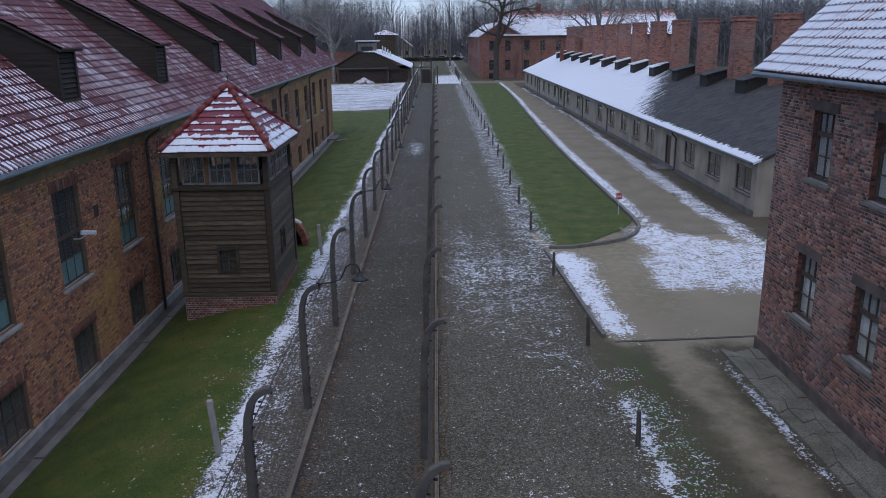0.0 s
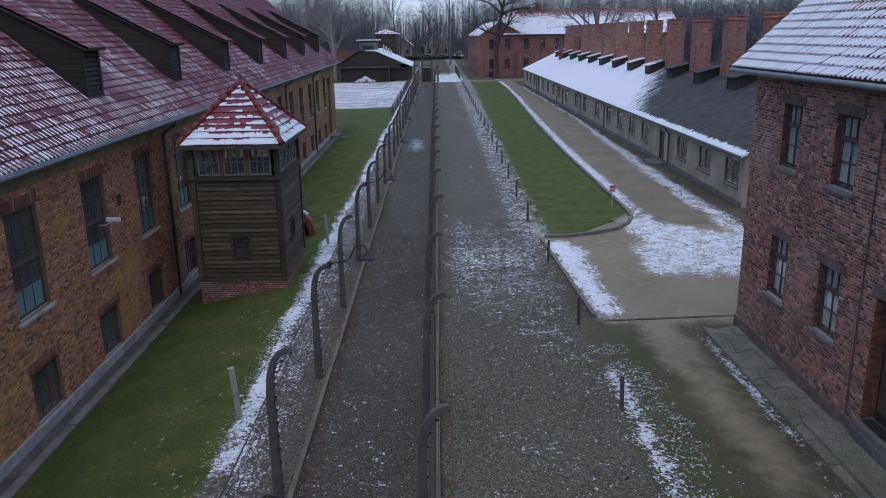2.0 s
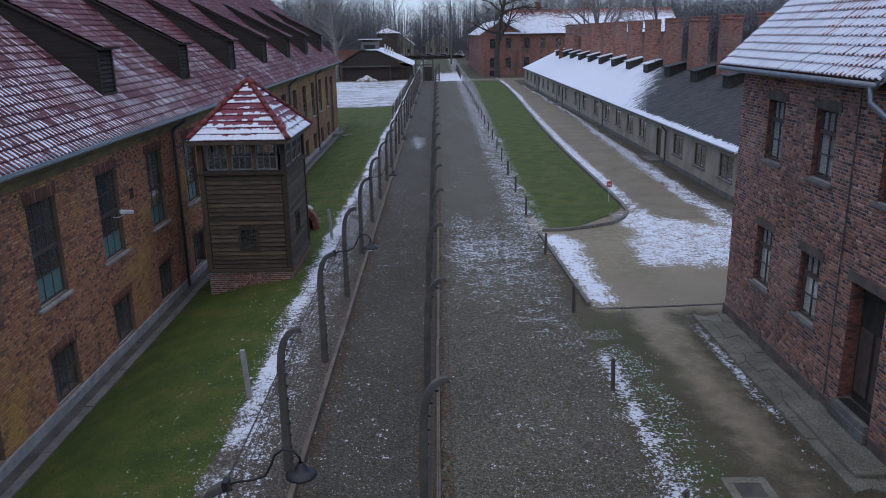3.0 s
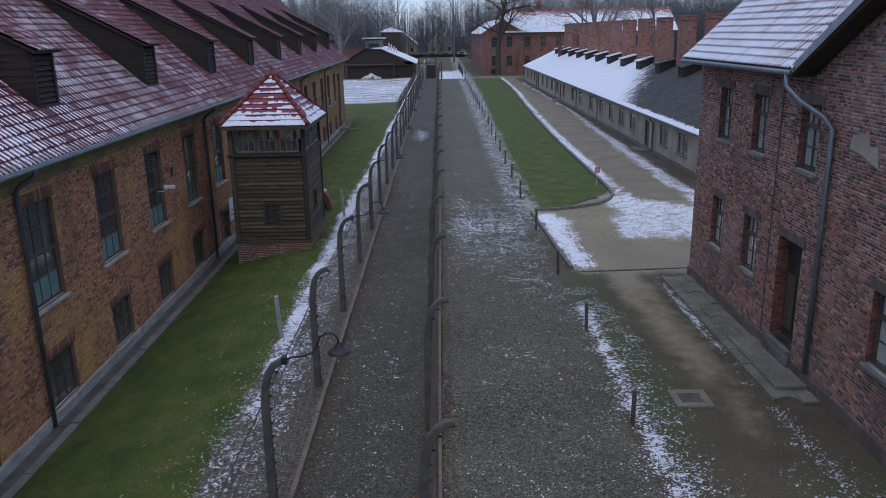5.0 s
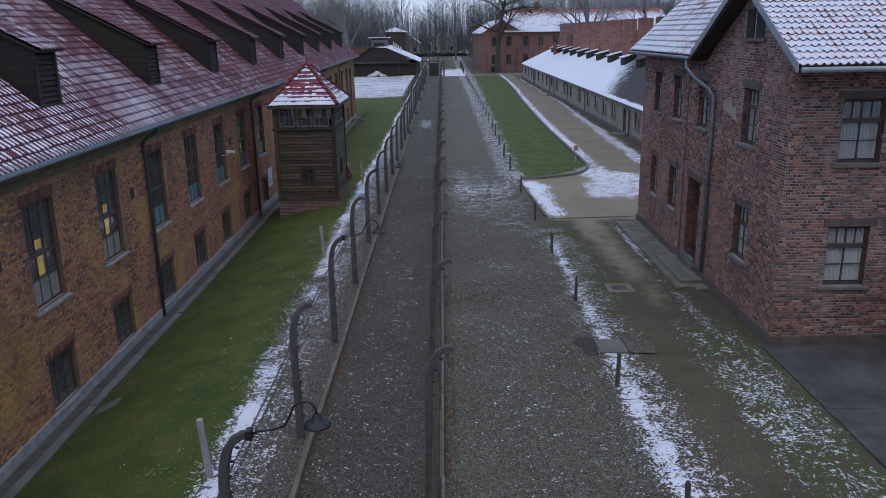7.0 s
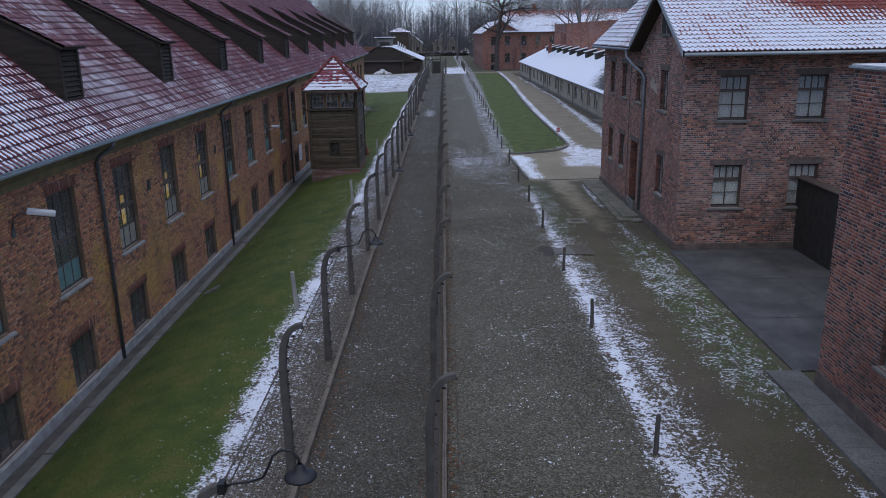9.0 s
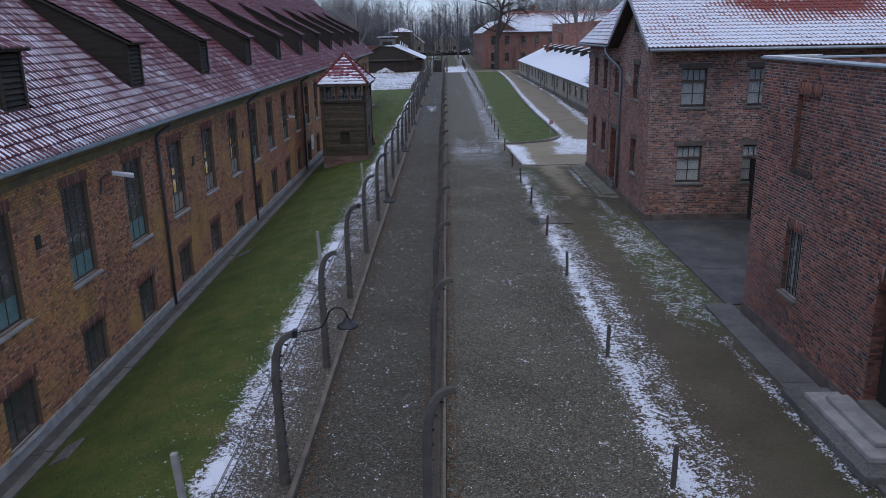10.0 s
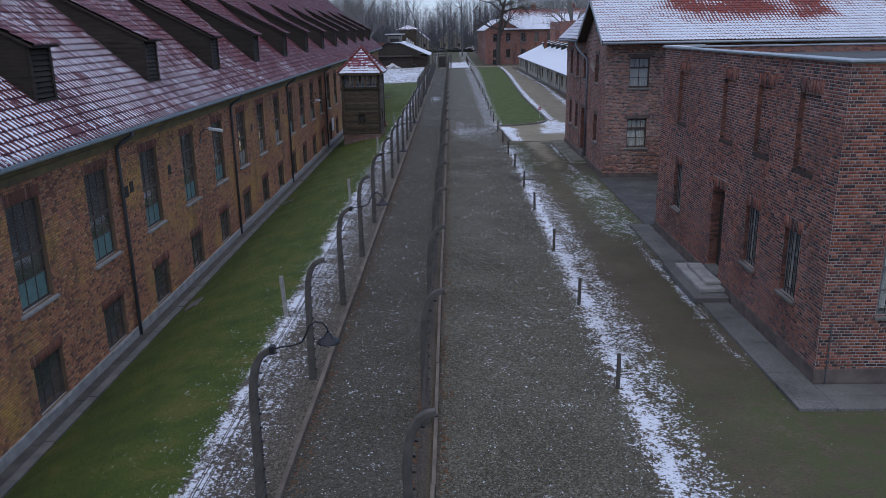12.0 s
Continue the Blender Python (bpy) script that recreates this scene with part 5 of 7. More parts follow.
part("body", wall_core(Build(), facing(TX0, TY0, 0.36, "south"), TX1 - TX0, FLOOR - 0.36, 0.1, [(1.2, 1.8, 0.75, 1.5)]), M["dark_wood"], tower)
part("body", wall_core(Build(), facing(TX1, TY0 + 0.1, 0.36, "east"), TY1 - TY0 - 0.1, FLOOR - 0.36, 0.1, [(1.3, 1.9, 1.0, 1.75)]), M["dark_wood"], tower)
part("body", Build().box(TX0, TX0 + 0.1, TY0 + 0.1, TY1, 0.36, FLOOR).box(TX0 + 0.1, TX1 - 0.1, TY1 - 0.1, TY1, 0.36, FLOOR), M["dark_wood"], tower)
nb = 21
for i in range(nb):
    z = 0.38 + (FLOOR - 0.42) * i / nb
    hgt = (FLOOR - 0.42) / nb
    bow = random.uniform(-0.008, 0.008)
    spans = [(TX0 + 0.12, TX1 - 0.12)]
    if z < 1.86 and z + hgt > 1.11:
        spans = [(TX0 + 0.12, TX0 + 1.15), (TX0 + 1.85, TX1 - 0.12)]
    for a, c in spans:
        part("board", Build().prism([(a, TY0 - 0.001, z + hgt), (a, TY0 - 0.02, z + hgt), (a, TY0 - 0.055 + bow, z + 0.012), (a, TY0 - 0.045, z), (a, TY0 - 0.001, z)], (c - a, 0, 0)), M["board_wood"], tower)
    spans = [(TY0 + 0.12, TY1 - 0.05)]
    if z < 2.11 and z + hgt > 1.36:
        spans = [(TY0 + 0.12, TY0 + 1.38), (TY0 + 2.05, TY1 - 0.05)]
    for a, c in spans:
        part("board", Build().prism([(TX1 + 0.001, a, z + hgt), (TX1 + 0.001, a, z), (TX1 + 0.045, a, z), (TX1 + 0.055 + bow, a, z + 0.012), (TX1 + 0.02, a, z + hgt)], (0, c - a, 0)), M["board_wood"], tower)
for x, y in ((TX0, TY0), (TX1, TY0), (TX1, TY1), (TX0, TY1)):
    part("corner_post", Build().box(x - 0.09, x + 0.09, y - 0.09, y + 0.09, 0.36, 5.1), M["dark_wood"], tower, bevel=0.01)
for m in (facing(TX0 + 1.5, TY0, 1.11, "south"), facing(TX1, TY0 + 1.7, 1.36, "east")):
    w = thing("lower_window", "", "")
    w.parent = tower
    w.matrix_world = m
    part("window_frame", Build().box(-0.36, -0.27, -0.09, 0.06, -0.06, 0.82).box(0.27, 0.36, -0.09, 0.06, -0.06, 0.82).box(-0.27, 0.27, -0.09, 0.06, 0.72, 0.82).box(-0.27, 0.27, -0.09, 0.06, -0.06, 0.03).box(-0.02, 0.02, 0.0, 0.04, 0.03, 0.72).box(-0.27, -0.02, 0.0, 0.04, 0.36, 0.4).box(0.02, 0.27, 0.0, 0.04, 0.36, 0.4), M["dark_wood"], w)
    pane = part("pane", Build().box(-0.27, 0.27, 0.042, 0.048, 0.03, 0.72), M["glass"], w)
    pane.visible_shadow = False
part("cabin_floor", Build().box(TX0 - 0.14, TX1 + 0.14, TY0 - 0.14, TY1 + 0.14, FLOOR, FLOOR + 0.1), M["dark_wood"], tower, bevel=0.01)
part("cabin_ceiling", Build().box(TX0 - 0.1, TX1 + 0.1, TY0 - 0.1, TY1 + 0.1, 5.0, 5.12), M["dark_wood"], tower)
for side in range(4):
    horiz = side % 2 == 0
    L = (TX1 - TX0) if horiz else (TY1 - TY0)
    m = {0: facing(TX0, TY0, FLOOR + 0.1, "south"), 1: facing(TX1, TY0, FLOOR + 0.1, "east"), 2: facing(TX1, TY1, FLOOR + 0.1, "north"), 3: facing(TX0, TY1, FLOOR + 0.1, "west")}[side]
    g = thing("cabin_glazing", "", "")
    g.parent = tower
    g.matrix_world = m
    n = 3
    for i in range(n):
        a, c = 0.16 + (L - 0.32) * i / n, 0.16 + (L - 0.32) * (i + 1) / n
        fr = Build().box(a + 0.06, a + 0.11, 0, 0.06, 0.06, 1.02).box(c - 0.11, c - 0.06, 0, 0.06, 0.06, 1.02).box(a + 0.11, c - 0.11, 0, 0.06, 0.06, 0.12).box(a + 0.11, c - 0.11, 0, 0.06, 0.96, 1.02)
        for k in (1, 2):
            x = a + 0.11 + (c - a - 0.22) * k / 3
            fr.box(x - 0.012, x + 0.012, 0.01, 0.05, 0.12, 0.96)
        fr.box(a + 0.11, c - 0.11, 0.012, 0.048, 0.52, 0.55)
        part("sash", fr, M["frame_pale"], g)
        pane = part("pane", Build().box(a + 0.11, c - 0.11, 0.028, 0.033, 0.12, 0.96), M["glass"], g)
        pane.visible_shadow = False
        if i:
            part("mullion", Build().box(a - 0.07, a + 0.07, -0.03, 0.09, 0.0, 1.06), M["brown_wood"], g, bevel=0.008)
    part("cabin_rail", Build().box(0.09, L - 0.09, -0.05, 0.1, 0.0, 0.055).box(0.09, L - 0.09, -0.05, 0.1, 1.04, 1.12), M["dark_wood"], g)
EX0, EX1, EY0, EY1, EZ = -8.8, -5.28, 30.3, 35.2, 5.1
APEX = Vector((-7.06, 32.6, 7.03))
corners = [Vector((EX0, EY0, EZ)), Vector((EX1, EY0, EZ)), Vector((EX1, EY1, EZ)), Vector((EX0, EY1, EZ))]
rb = Build()
rb.add([*corners, APEX], [(0, 1, 4), (1, 2, 4), (2, 3, 4), (3, 0, 4), (3, 2, 1, 0)])
troof = part("roof", rb, M["dark_wood"], tower)
for i in range(4):
    a, c = corners[i], corners[(i + 1) % 4]
    L = (c - a).length
    mid = (a + c) / 2
    up = APEX - mid
    along = (c - a).normalized()
    up = up - along * up.dot(along)
    S = up.length
    off = (APEX - a).dot(along)
    tile_roof("roof_tiles", a + Vector((0, 0, 0.02)), along, up, L + 0.1, S, M["tiles_tower"], 0.20, 0.30,
              lambda u, s, L=L, S=S, off=off: off * s / S - 0.06 < u < L - (L - off) * s / S + 0.06, parent=troof,
              cover=lambda u, s, i=i: 0.42 * (1 - smooth(0.3, 0.7, s)) + 0.06 + 0.3 * noise.noise((u * 1.3, int(s / 0.3) * 3.7, i * 5.0)), seed=40 + i, bare_lip=0.0, fade=0.95, flat=True)
    hip = Build()
    d = APEX - a
    nseg = 9
    for k in range(nseg):
        p, q = a + d * (k / nseg) + Vector((0, 0, 0.08)), a + d * ((k + 1.12) / nseg) + Vector((0, 0, 0.06))
        hip.tube([p, q], [0.105, 0.085], 8)
    part("hip_tile", hip, M["ridge"], troof, "red clay hip tiles", smooth=True)
part("finial", Build().tube([APEX + Vector((0, 0, 0.02)), APEX + Vector((0, 0, 0.35))], [0.03, 0.015], 6), M["black_metal"], troof)
part("fascia", Build().box(EX0, EX1, EY0, EY0 + 0.03, EZ - 0.12, EZ).box(EX0, EX1, EY1 - 0.03, EY1, EZ - 0.12, EZ).box(EX0, EX0 + 0.03, EY0 + 0.03, EY1 - 0.03, EZ - 0.12, EZ).box(EX1 - 0.03, EX1, EY0 + 0.03, EY1 - 0.03, EZ - 0.12, EZ), M["dark_wood"], tower)

# ---- the wire fences ----
STEP = 5.43


def fence_post(n_ins=9):
    """A concrete post, tapered, bowed inwards at its head."""
    pts = [(0, 0, -0.3), (0, 0, 0.7), (0, 0, 1.5), (0.0, 0, 2.25), (0.03, 0, 2.58), (0.10, 0, 2.83), (0.20, 0, 2.98), (0.33, 0, 3.06), (0.44, 0, 3.08)]
    w = [0.088, 0.083, 0.077, 0.071, 0.068, 0.065, 0.061, 0.056, 0.05]
    b = Build()
    rings = []
    for i, (p, s) in enumerate(zip(pts, w)):
        a, c = Vector(pts[max(i - 1, 0)]), Vector(pts[min(i + 1, len(pts) - 1)])
        d = (c - a).normalized()
        side = Vector((0, 1, 0))
        out = side.cross(d)
        P = Vector(p)
        ch = 0.75
        rings.append([P + out * x * s + side * y * s for x, y in ((1, ch), (ch, 1), (-ch, 1), (-1, ch), (-1, -ch), (-ch, -1), (ch, -1), (1, -ch))])
    k = 8
    b.v = [tuple(q) for r in rings for q in r]
    b.f = [(i * k + j, i * k + (j + 1) % k, (i + 1) * k + (j + 1) % k, (i + 1) * k + j) for i in range(len(rings) - 1) for j in range(k)] + [tuple(range(k - 1, -1, -1)), tuple((len(rings) - 1) * k + j for j in range(k))]
    return b, pts


WIRE_AT = [(0.075, 0.25), (0.075, 0.52), (0.075, 0.79), (0.075, 1.06), (0.075, 1.33), (0.075, 1.6), (0.075, 1.87), (0.08, 2.14), (0.085, 2.4), (0.13, 2.64), (0.23, 2.86), (0.42, 3.02)]
post_mesh = fence_post()[0].mesh("post", M["post"], False)
ins_mesh = Build().tube([(-0.02, 0, 0), (0.02, 0, 0), (0.045, 0, 0)], [0.014, 0.024, 0.02], 6).mesh("insulator", M["black_metal"])


def wire_fence(x, y0, n, label):
    e = thing("wire_fence", label, "fence")
    ys = [y0 + STEP * i for i in range(n)]
    rng = random.Random(int(x * 10))
    for y in ys:
        p = part("post", post_mesh, None, e)
        p.matrix_basis = pose(x + rng.uniform(-0.02, 0.02), y, 0, rng.uniform(-0.8, 0.8), rng.uniform(-0.8, 0.8), rng.uniform(-4, 4))
        if -36 < y < 60:
            for dx, z in WIRE_AT:
                q = part("insulator", ins_mesh, None, p)
                q.matrix_basis = pose(dx, 0, z)
    for k, (dx, z) in enumerate(WIRE_AT):
        b = Build()
        pts = []
        for ya in ys:
            pts += [(x + dx + 0.04, ya, z), (x + dx + 0.04, ya + STEP / 2, z - 0.025)]
        b.tube(pts[:-1], 0.0062, 4, caps=False)
        part("strand", b, M["wire"], e)
        barb = Build()
        for ya in ys:
            if -36 < ya < 60:
                for t in range(18):
                    yy = ya + STEP * (t + 0.5) / 18
                    zz = z - 0.025 * (1 - abs(2 * (t + 0.5) / 18 - 1))
                    barb.add([(x + dx + 0.04, yy - 0.02, zz - 0.02), (x + dx + 0.04, yy + 0.02, zz + 0.02), (x + dx + 0.045, yy + 0.012, zz + 0.022)], [(0, 1, 2)])
                    barb.add([(x + dx + 0.02, yy, zz + 0.02), (x + dx + 0.06, yy, zz - 0.02), (x + dx + 0.06, yy + 0.006, zz - 0.012)], [(0, 1, 2)])
        o = part("barb", barb, M["wire"], e)
        o["kind"] = "stuff"
    return ys


left_posts = wire_fence(-3.27, 23.0 - 11 * STEP, 35, "barbed wire fence on curved concrete posts beside a gravel strip")
wire_fence(-0.42, 4.35 - 8 * STEP, 35, "barbed wire fence on curved concrete posts along a gravel road")


def fence_lamp():
    e = thing("fence_lamp", "black enamel lamp on a curved bracket on a fence post", "lamp", "lamps along the outer fence")
    arm = [(0.40, 0, 3.08), (0.55, 0, 3.13), (0.75, 0, 3.15), (0.92, 0, 3.21), (1.0, 0, 3.35), (1.06, 0, 3.5), (1.17, 0, 3.58), (1.30, 0, 3.56), (1.37, 0, 3.46), (1.38, 0, 3.38)]
    part("bracket", Build().tube(arm, 0.017, 7), M["black_metal"], e, smooth=True)
    part("clamp", Build().box(0.37, 0.45, -0.07, 0.07, 3.02, 3.16), M["black_metal"], e)
    prof = [(0.03, 3.39), (0.06, 3.36), (0.08, 3.29), (0.14, 3.27), (0.195, 3.23), (0.2, 3.21), (0.19, 3.21), (0.12, 3.245), (0.02, 3.26)]
    b = Build()
    n = 20
    for r, z in prof:
        b.v += [(1.38 + r * math.cos(2 * math.pi * i / n), r * math.sin(2 * math.pi * i / n), z) for i in range(n)]
    b.f = [(k * n + i, k * n + (i + 1) % n, (k + 1) * n + (i + 1) % n, (k + 1) * n + i) for k in range(len(prof) - 1) for i in range(n)]
    part("shade", b, M["black_metal"], e, "flat black enamel shade", smooth=True)
    gb = Build()
    gb.tube([(1.38, 0, 3.26), (1.38, 0, 3.22), (1.38, 0, 3.15), (1.38, 0, 3.11)], [0.03, 0.055, 0.05, 0.01], 10)
    part("bulb", gb, M["glass"], e, smooth=True)
    return e


lamp = fence_lamp()
lamp.matrix_world = pose(-3.27, left_posts[11], 0)
for i in (1, 3, 5, 7, 9, 13, 15, 17, 19, 21):
    copy_thing(lamp, pose(-3.27, left_posts[i], 0))

# ---- stakes along the gravel road ----
stake_b = Build().tube([(0, 0, -0.2), (0, 0, 0.5), (0.01, 0, 1.0), (0.01, 0, 1.04)], [0.056, 0.053, 0.05, 0.034], 9)
stake_mesh = stake_b.mesh("wooden_stake", M["old_wood"])
for i, y in enumerate([-34.9, -28.6, -22.4, -15.7, -9.87, -3.72, 3.4, 9.02, 15.25, 20.92, 26.6, 33.3, 40.3, 46.0, 51.4, 57.0, 62.5, 68.2, 73.8, 79.5, 85, 90.5, 96, 101.5, 107, 112.5, 118, 123.5, 129, 134.5, 140, 145.5]):
    s = new("wooden_stake", stake_mesh)
    s.matrix_world = pose(4.14 + 0.3 * smooth(38, 75, y), y, 0, random.uniform(-2, 2), random.uniform(-2, 2), random.uniform(0, 360)) @ Matrix.Diagonal((1, 1, 0.84, 1))
    tagged(s, "short tarred wooden stake beside the gravel road", "stake", "stakes along the gravel road")
for y in (20.9, 5.2, -10.6, 36.5):
    b = Build().box(-0.06, 0.06, -0.06, 0.06, -0.3, 1.3)
    o = part("concrete_marker", b, M["pale"], bevel=0.015)
    o.matrix_world = pose(-4.85, y, ground_z(-4.85, y), 2, -3, 5)
    tagged(o, "short square pale concrete marker post in the grass", "post", "marker posts in the grass")
# ---- small things on and beside the long building ----
def flood_light(y, z):
    e = thing("flood_light", "pale flat lamp on a bent arm on the brick wall", "lamp")
    part("arm", Build().tube([(LX + 0.02, y - 0.25, z - 0.45), (LX + 0.06, y - 0.25, z - 0.1), (LX + 0.2, y - 0.2, z + 0.02), (LX + 0.42, y - 0.1, z + 0.03)], 0.022, 7), M["pipe"], e, smooth=True)
    part("head", Build().slab(pose(LX + 0.62, y, z, 0, 12, 25), 0.62, 0.3, 0.12), M["white"], e, bevel=0.03)
    part("lens", Build().slab(pose(LX + 0.64, y, z - 0.07, 0, 12, 25), 0.5, 0.22, 0.02), M["glass"], e)
    part("wall_plate", Build().box(LX + 0.014, LX + 0.04, y - 0.33, y - 0.17, z - 0.55, z - 0.35), M["pipe"], e)


flood_light(0.2, 4.4)
cctv = thing("wall_camera", "small white surveillance camera on the brick wall", "camera")
part("housing", Build().slab(pose(LX + 0.42, 27.4, 3.15, 0, 8, 30), 0.42, 0.13, 0.13), M["white"], cctv, bevel=0.03)
part("bracket", Build().tube([(LX + 0.02, 27.3, 3.0), (LX + 0.2, 27.3, 3.0), (LX + 0.36, 27.38, 3.08)], 0.018, 6), M["white"], cctv)
board = thing("notice_board", "white notice sheet on the brick wall", "notice")
part("sheet", Build().box(LX + 0.02, LX + 0.045, 36.3, 37.3, -0.35, 0.75), M["white"], board)
part("text_line", Build().box(LX + 0.045, LX + 0.049, 36.6, 37.0, 0.1, 0.16), M["pipe"], board)
part("text_line", Build().box(LX + 0.045, LX + 0.049, 36.5, 37.1, -0.1, -0.05), M["pipe"], board)
# small vents: solid plates, the dark inside is painted as black
for y in (-7.9, -3.9, 8.6, 16.7, 29.0):
    for dz in (0.0, 0.42) if y < -7 else (0.0,):
        o = part("wall_niche", Build().box(LX - 0.02, LX + 0.02, y - 0.14 + dz, y + 0.14 + dz, 3.25 + 0.2 * dz, 3.6 + 0.2 * dz), M["black_wood"], long_house, "small black plate standing in for the dark of a vent")

long_house.matrix_world = pose(0, 0, 0, math.degrees(LIFT), 0, 0)
door.matrix_world = pose(0, 0, LIFT * 80)
cctv.matrix_world = pose(0, 0, LIFT * 27)
board.matrix_world = pose(0, 0, LIFT * 37)

# brick arch behind the tower
arch_t = thing("brick_arch", "low round brick arch over a cellar entry, capped with snow", "arch")
for i in range(15):
    a = math.pi * (i + 0.5) / 15
    part("arch_brick", Build().slab(pose(-6.45 + 0.62 * math.cos(a), 38.6, -0.1 + 0.95 * math.sin(a), 0, 90 - math.degrees(a), 0), 0.17, 0.5, 0.26), M["brick_lintel"], arch_t)
part("arch_back", Build().prism([(-6.45 + 0.5 * math.cos(math.pi * i / 12), 38.85, -0.15 + 0.82 * math.sin(math.pi * i / 12)) for i in range(13)], (0, 0.1, 0)), M["black_wood"], arch_t)
part("snow_cap", Build().tube([(-6.45 + 0.78 * math.cos(a), 38.6, -0.1 + 1.12 * math.sin(a)) for a in (math.pi * (0.3 + 0.4 * i / 6) for i in range(7))], 0.09, 8), M["white"], arch_t, "thin snow cap", smooth=True)

# covers in the ground
mh = thing("manhole_cover", "square manhole cover in a pale concrete frame", "manhole")
part("frame", Build().box(5.4, 6.28, 16.05, 16.25, -0.05, 0.035).box(5.4, 6.28, 16.75, 16.95, -0.05, 0.035).box(5.4, 5.58, 16.25, 16.75, -0.05, 0.035).box(6.1, 6.28, 16.25, 16.75, -0.05, 0.035), M["flag"], mh, bevel=0.01)
part("lid", Build().box(5.58, 6.1, 16.25, 16.75, -0.05, 0.022), M["drain"], mh)
pit = thing("pit_cover", "flat dark concrete slab over a pit at the road edge", "slab")
part("slab", Build().box(4.12, 4.88, 11.05, 12.0, -0.05, 0.03), M["slab"], pit, bevel=0.012)
part("surround", Build().prism([(4.92, 11.0, 0.02), (5.6, 10.9, 0.02), (5.7, 11.6, 0.02), (5.3, 12.5, 0.02), (4.92, 12.3, 0.02)], (0, 0, 0.012)), M["verge"], pit, bevel=0.01)
for x, y, w, l in ((-9.1, 10.2, 0.6, 0.5), (-8.6, 75.9, 0.9, 0.9), (-9.1, -6.5, 0.5, 0.9)):
    z = ground_z(x, y)
    o = part("drain_cover", Build().slab(pose(x, y, z + 0.03, 0, -math.degrees(math.atan2(ground_z(x + 0.3, y) - z, 0.3)), 0), w, l, 0.08), M["slab"], bevel=0.01)
    tagged(o, "small dark drain cover set in the grass", "drain cover")
wet = part("puddle", Build().prism([(3.88 + 0.3 * math.cos(a) * (1 + 0.3 * math.sin(3 * a) + 0.2 * math.sin(7 * a)), 11.5 + 0.8 * math.sin(a) * (1 + 0.2 * math.cos(2 * a)), 0.008) for a in (2 * math.pi * i / 24 for i in range(24))], (0, 0, 0.006)), M["wet"])
tagged(wet, "dark wet mud beside the pit cover", "puddle", kind="structure")
for x, y, r in ((2.18, 18.6, 0.3), (3.3, 18.2, 0.42), (3.75, 17.9, 0.25)):
    v = [(x + r * (1 + 0.3 * noise.noise((i, x, y))) * math.cos(2 * math.pi * i / 16), y + 0.7 * r * math.sin(2 * math.pi * i / 16), 0.018) for i in range(16)]
    o = part("wet_patch", Build().prism(v, (0, 0, 0.004)), M["verge"])
    tagged(o, "dark wet patch of leaves on the gravel", "wet patch", kind="structure")
curb = thing("kerb", "low concrete kerb beside the snowy corner", "kerb", kind="structure")
for i in range(7):
    a, c = (4.3 + 0.06 * i, 36.6 - 1.35 * i), (4.3 + 0.06 * (i + 1), 36.6 - 1.35 * (i + 1))
    part("kerb_stone", Build().slab(pose((a[0] + c[0]) / 2, (a[1] + c[1]) / 2, 0.03, 0, 0, 92.5), 1.33, 0.12, 0.16), M["concrete"], curb)

# little sign on the grass edge
sign = thing("sign_post", "small red and white sign on a thin white pole", "sign")
part("pole", Build().tube([(8.75, 43.0, 0.0), (8.75, 43.0, 0.95)], 0.016, 7), M["white"], sign)
part("plate", Build().box(8.61, 8.89, 42.96, 42.98, 0.78, 1.08), M["red_paint"], sign)
part("mark", Build().box(8.66, 8.70, 42.952, 42.959, 0.83, 1.03).box(8.80, 8.84, 42.952, 42.959, 0.83, 1.03).box(8.70, 8.80, 42.952, 42.959, 0.905, 0.95), M["white"], sign)

# panes with lamplight behind
lit_win = window("window", 1.56, 2.70, (3, 3), (2, 2), 1.35, "frame", "tall dark timber window with lamplight and cream lower panes", 1.85, low="cream", low_rows=1)
part("lit_pane", Build().box(-0.2, 0.2, 0.186, 0.19, 0.75, 1.25).box(-0.2, 0.2, 0.186, 0.19, 1.45, 1.7), M["lit"], lit_win, "warm lamplight behind the glass")
lit_win.matrix_world = facing(LX, WIN[11], 1.76 + LIFT * WIN[11], "east")
for y in WIN[12:14]:
    copy_thing(lit_win, facing(LX, y, 1.76 + LIFT * y, "east"))


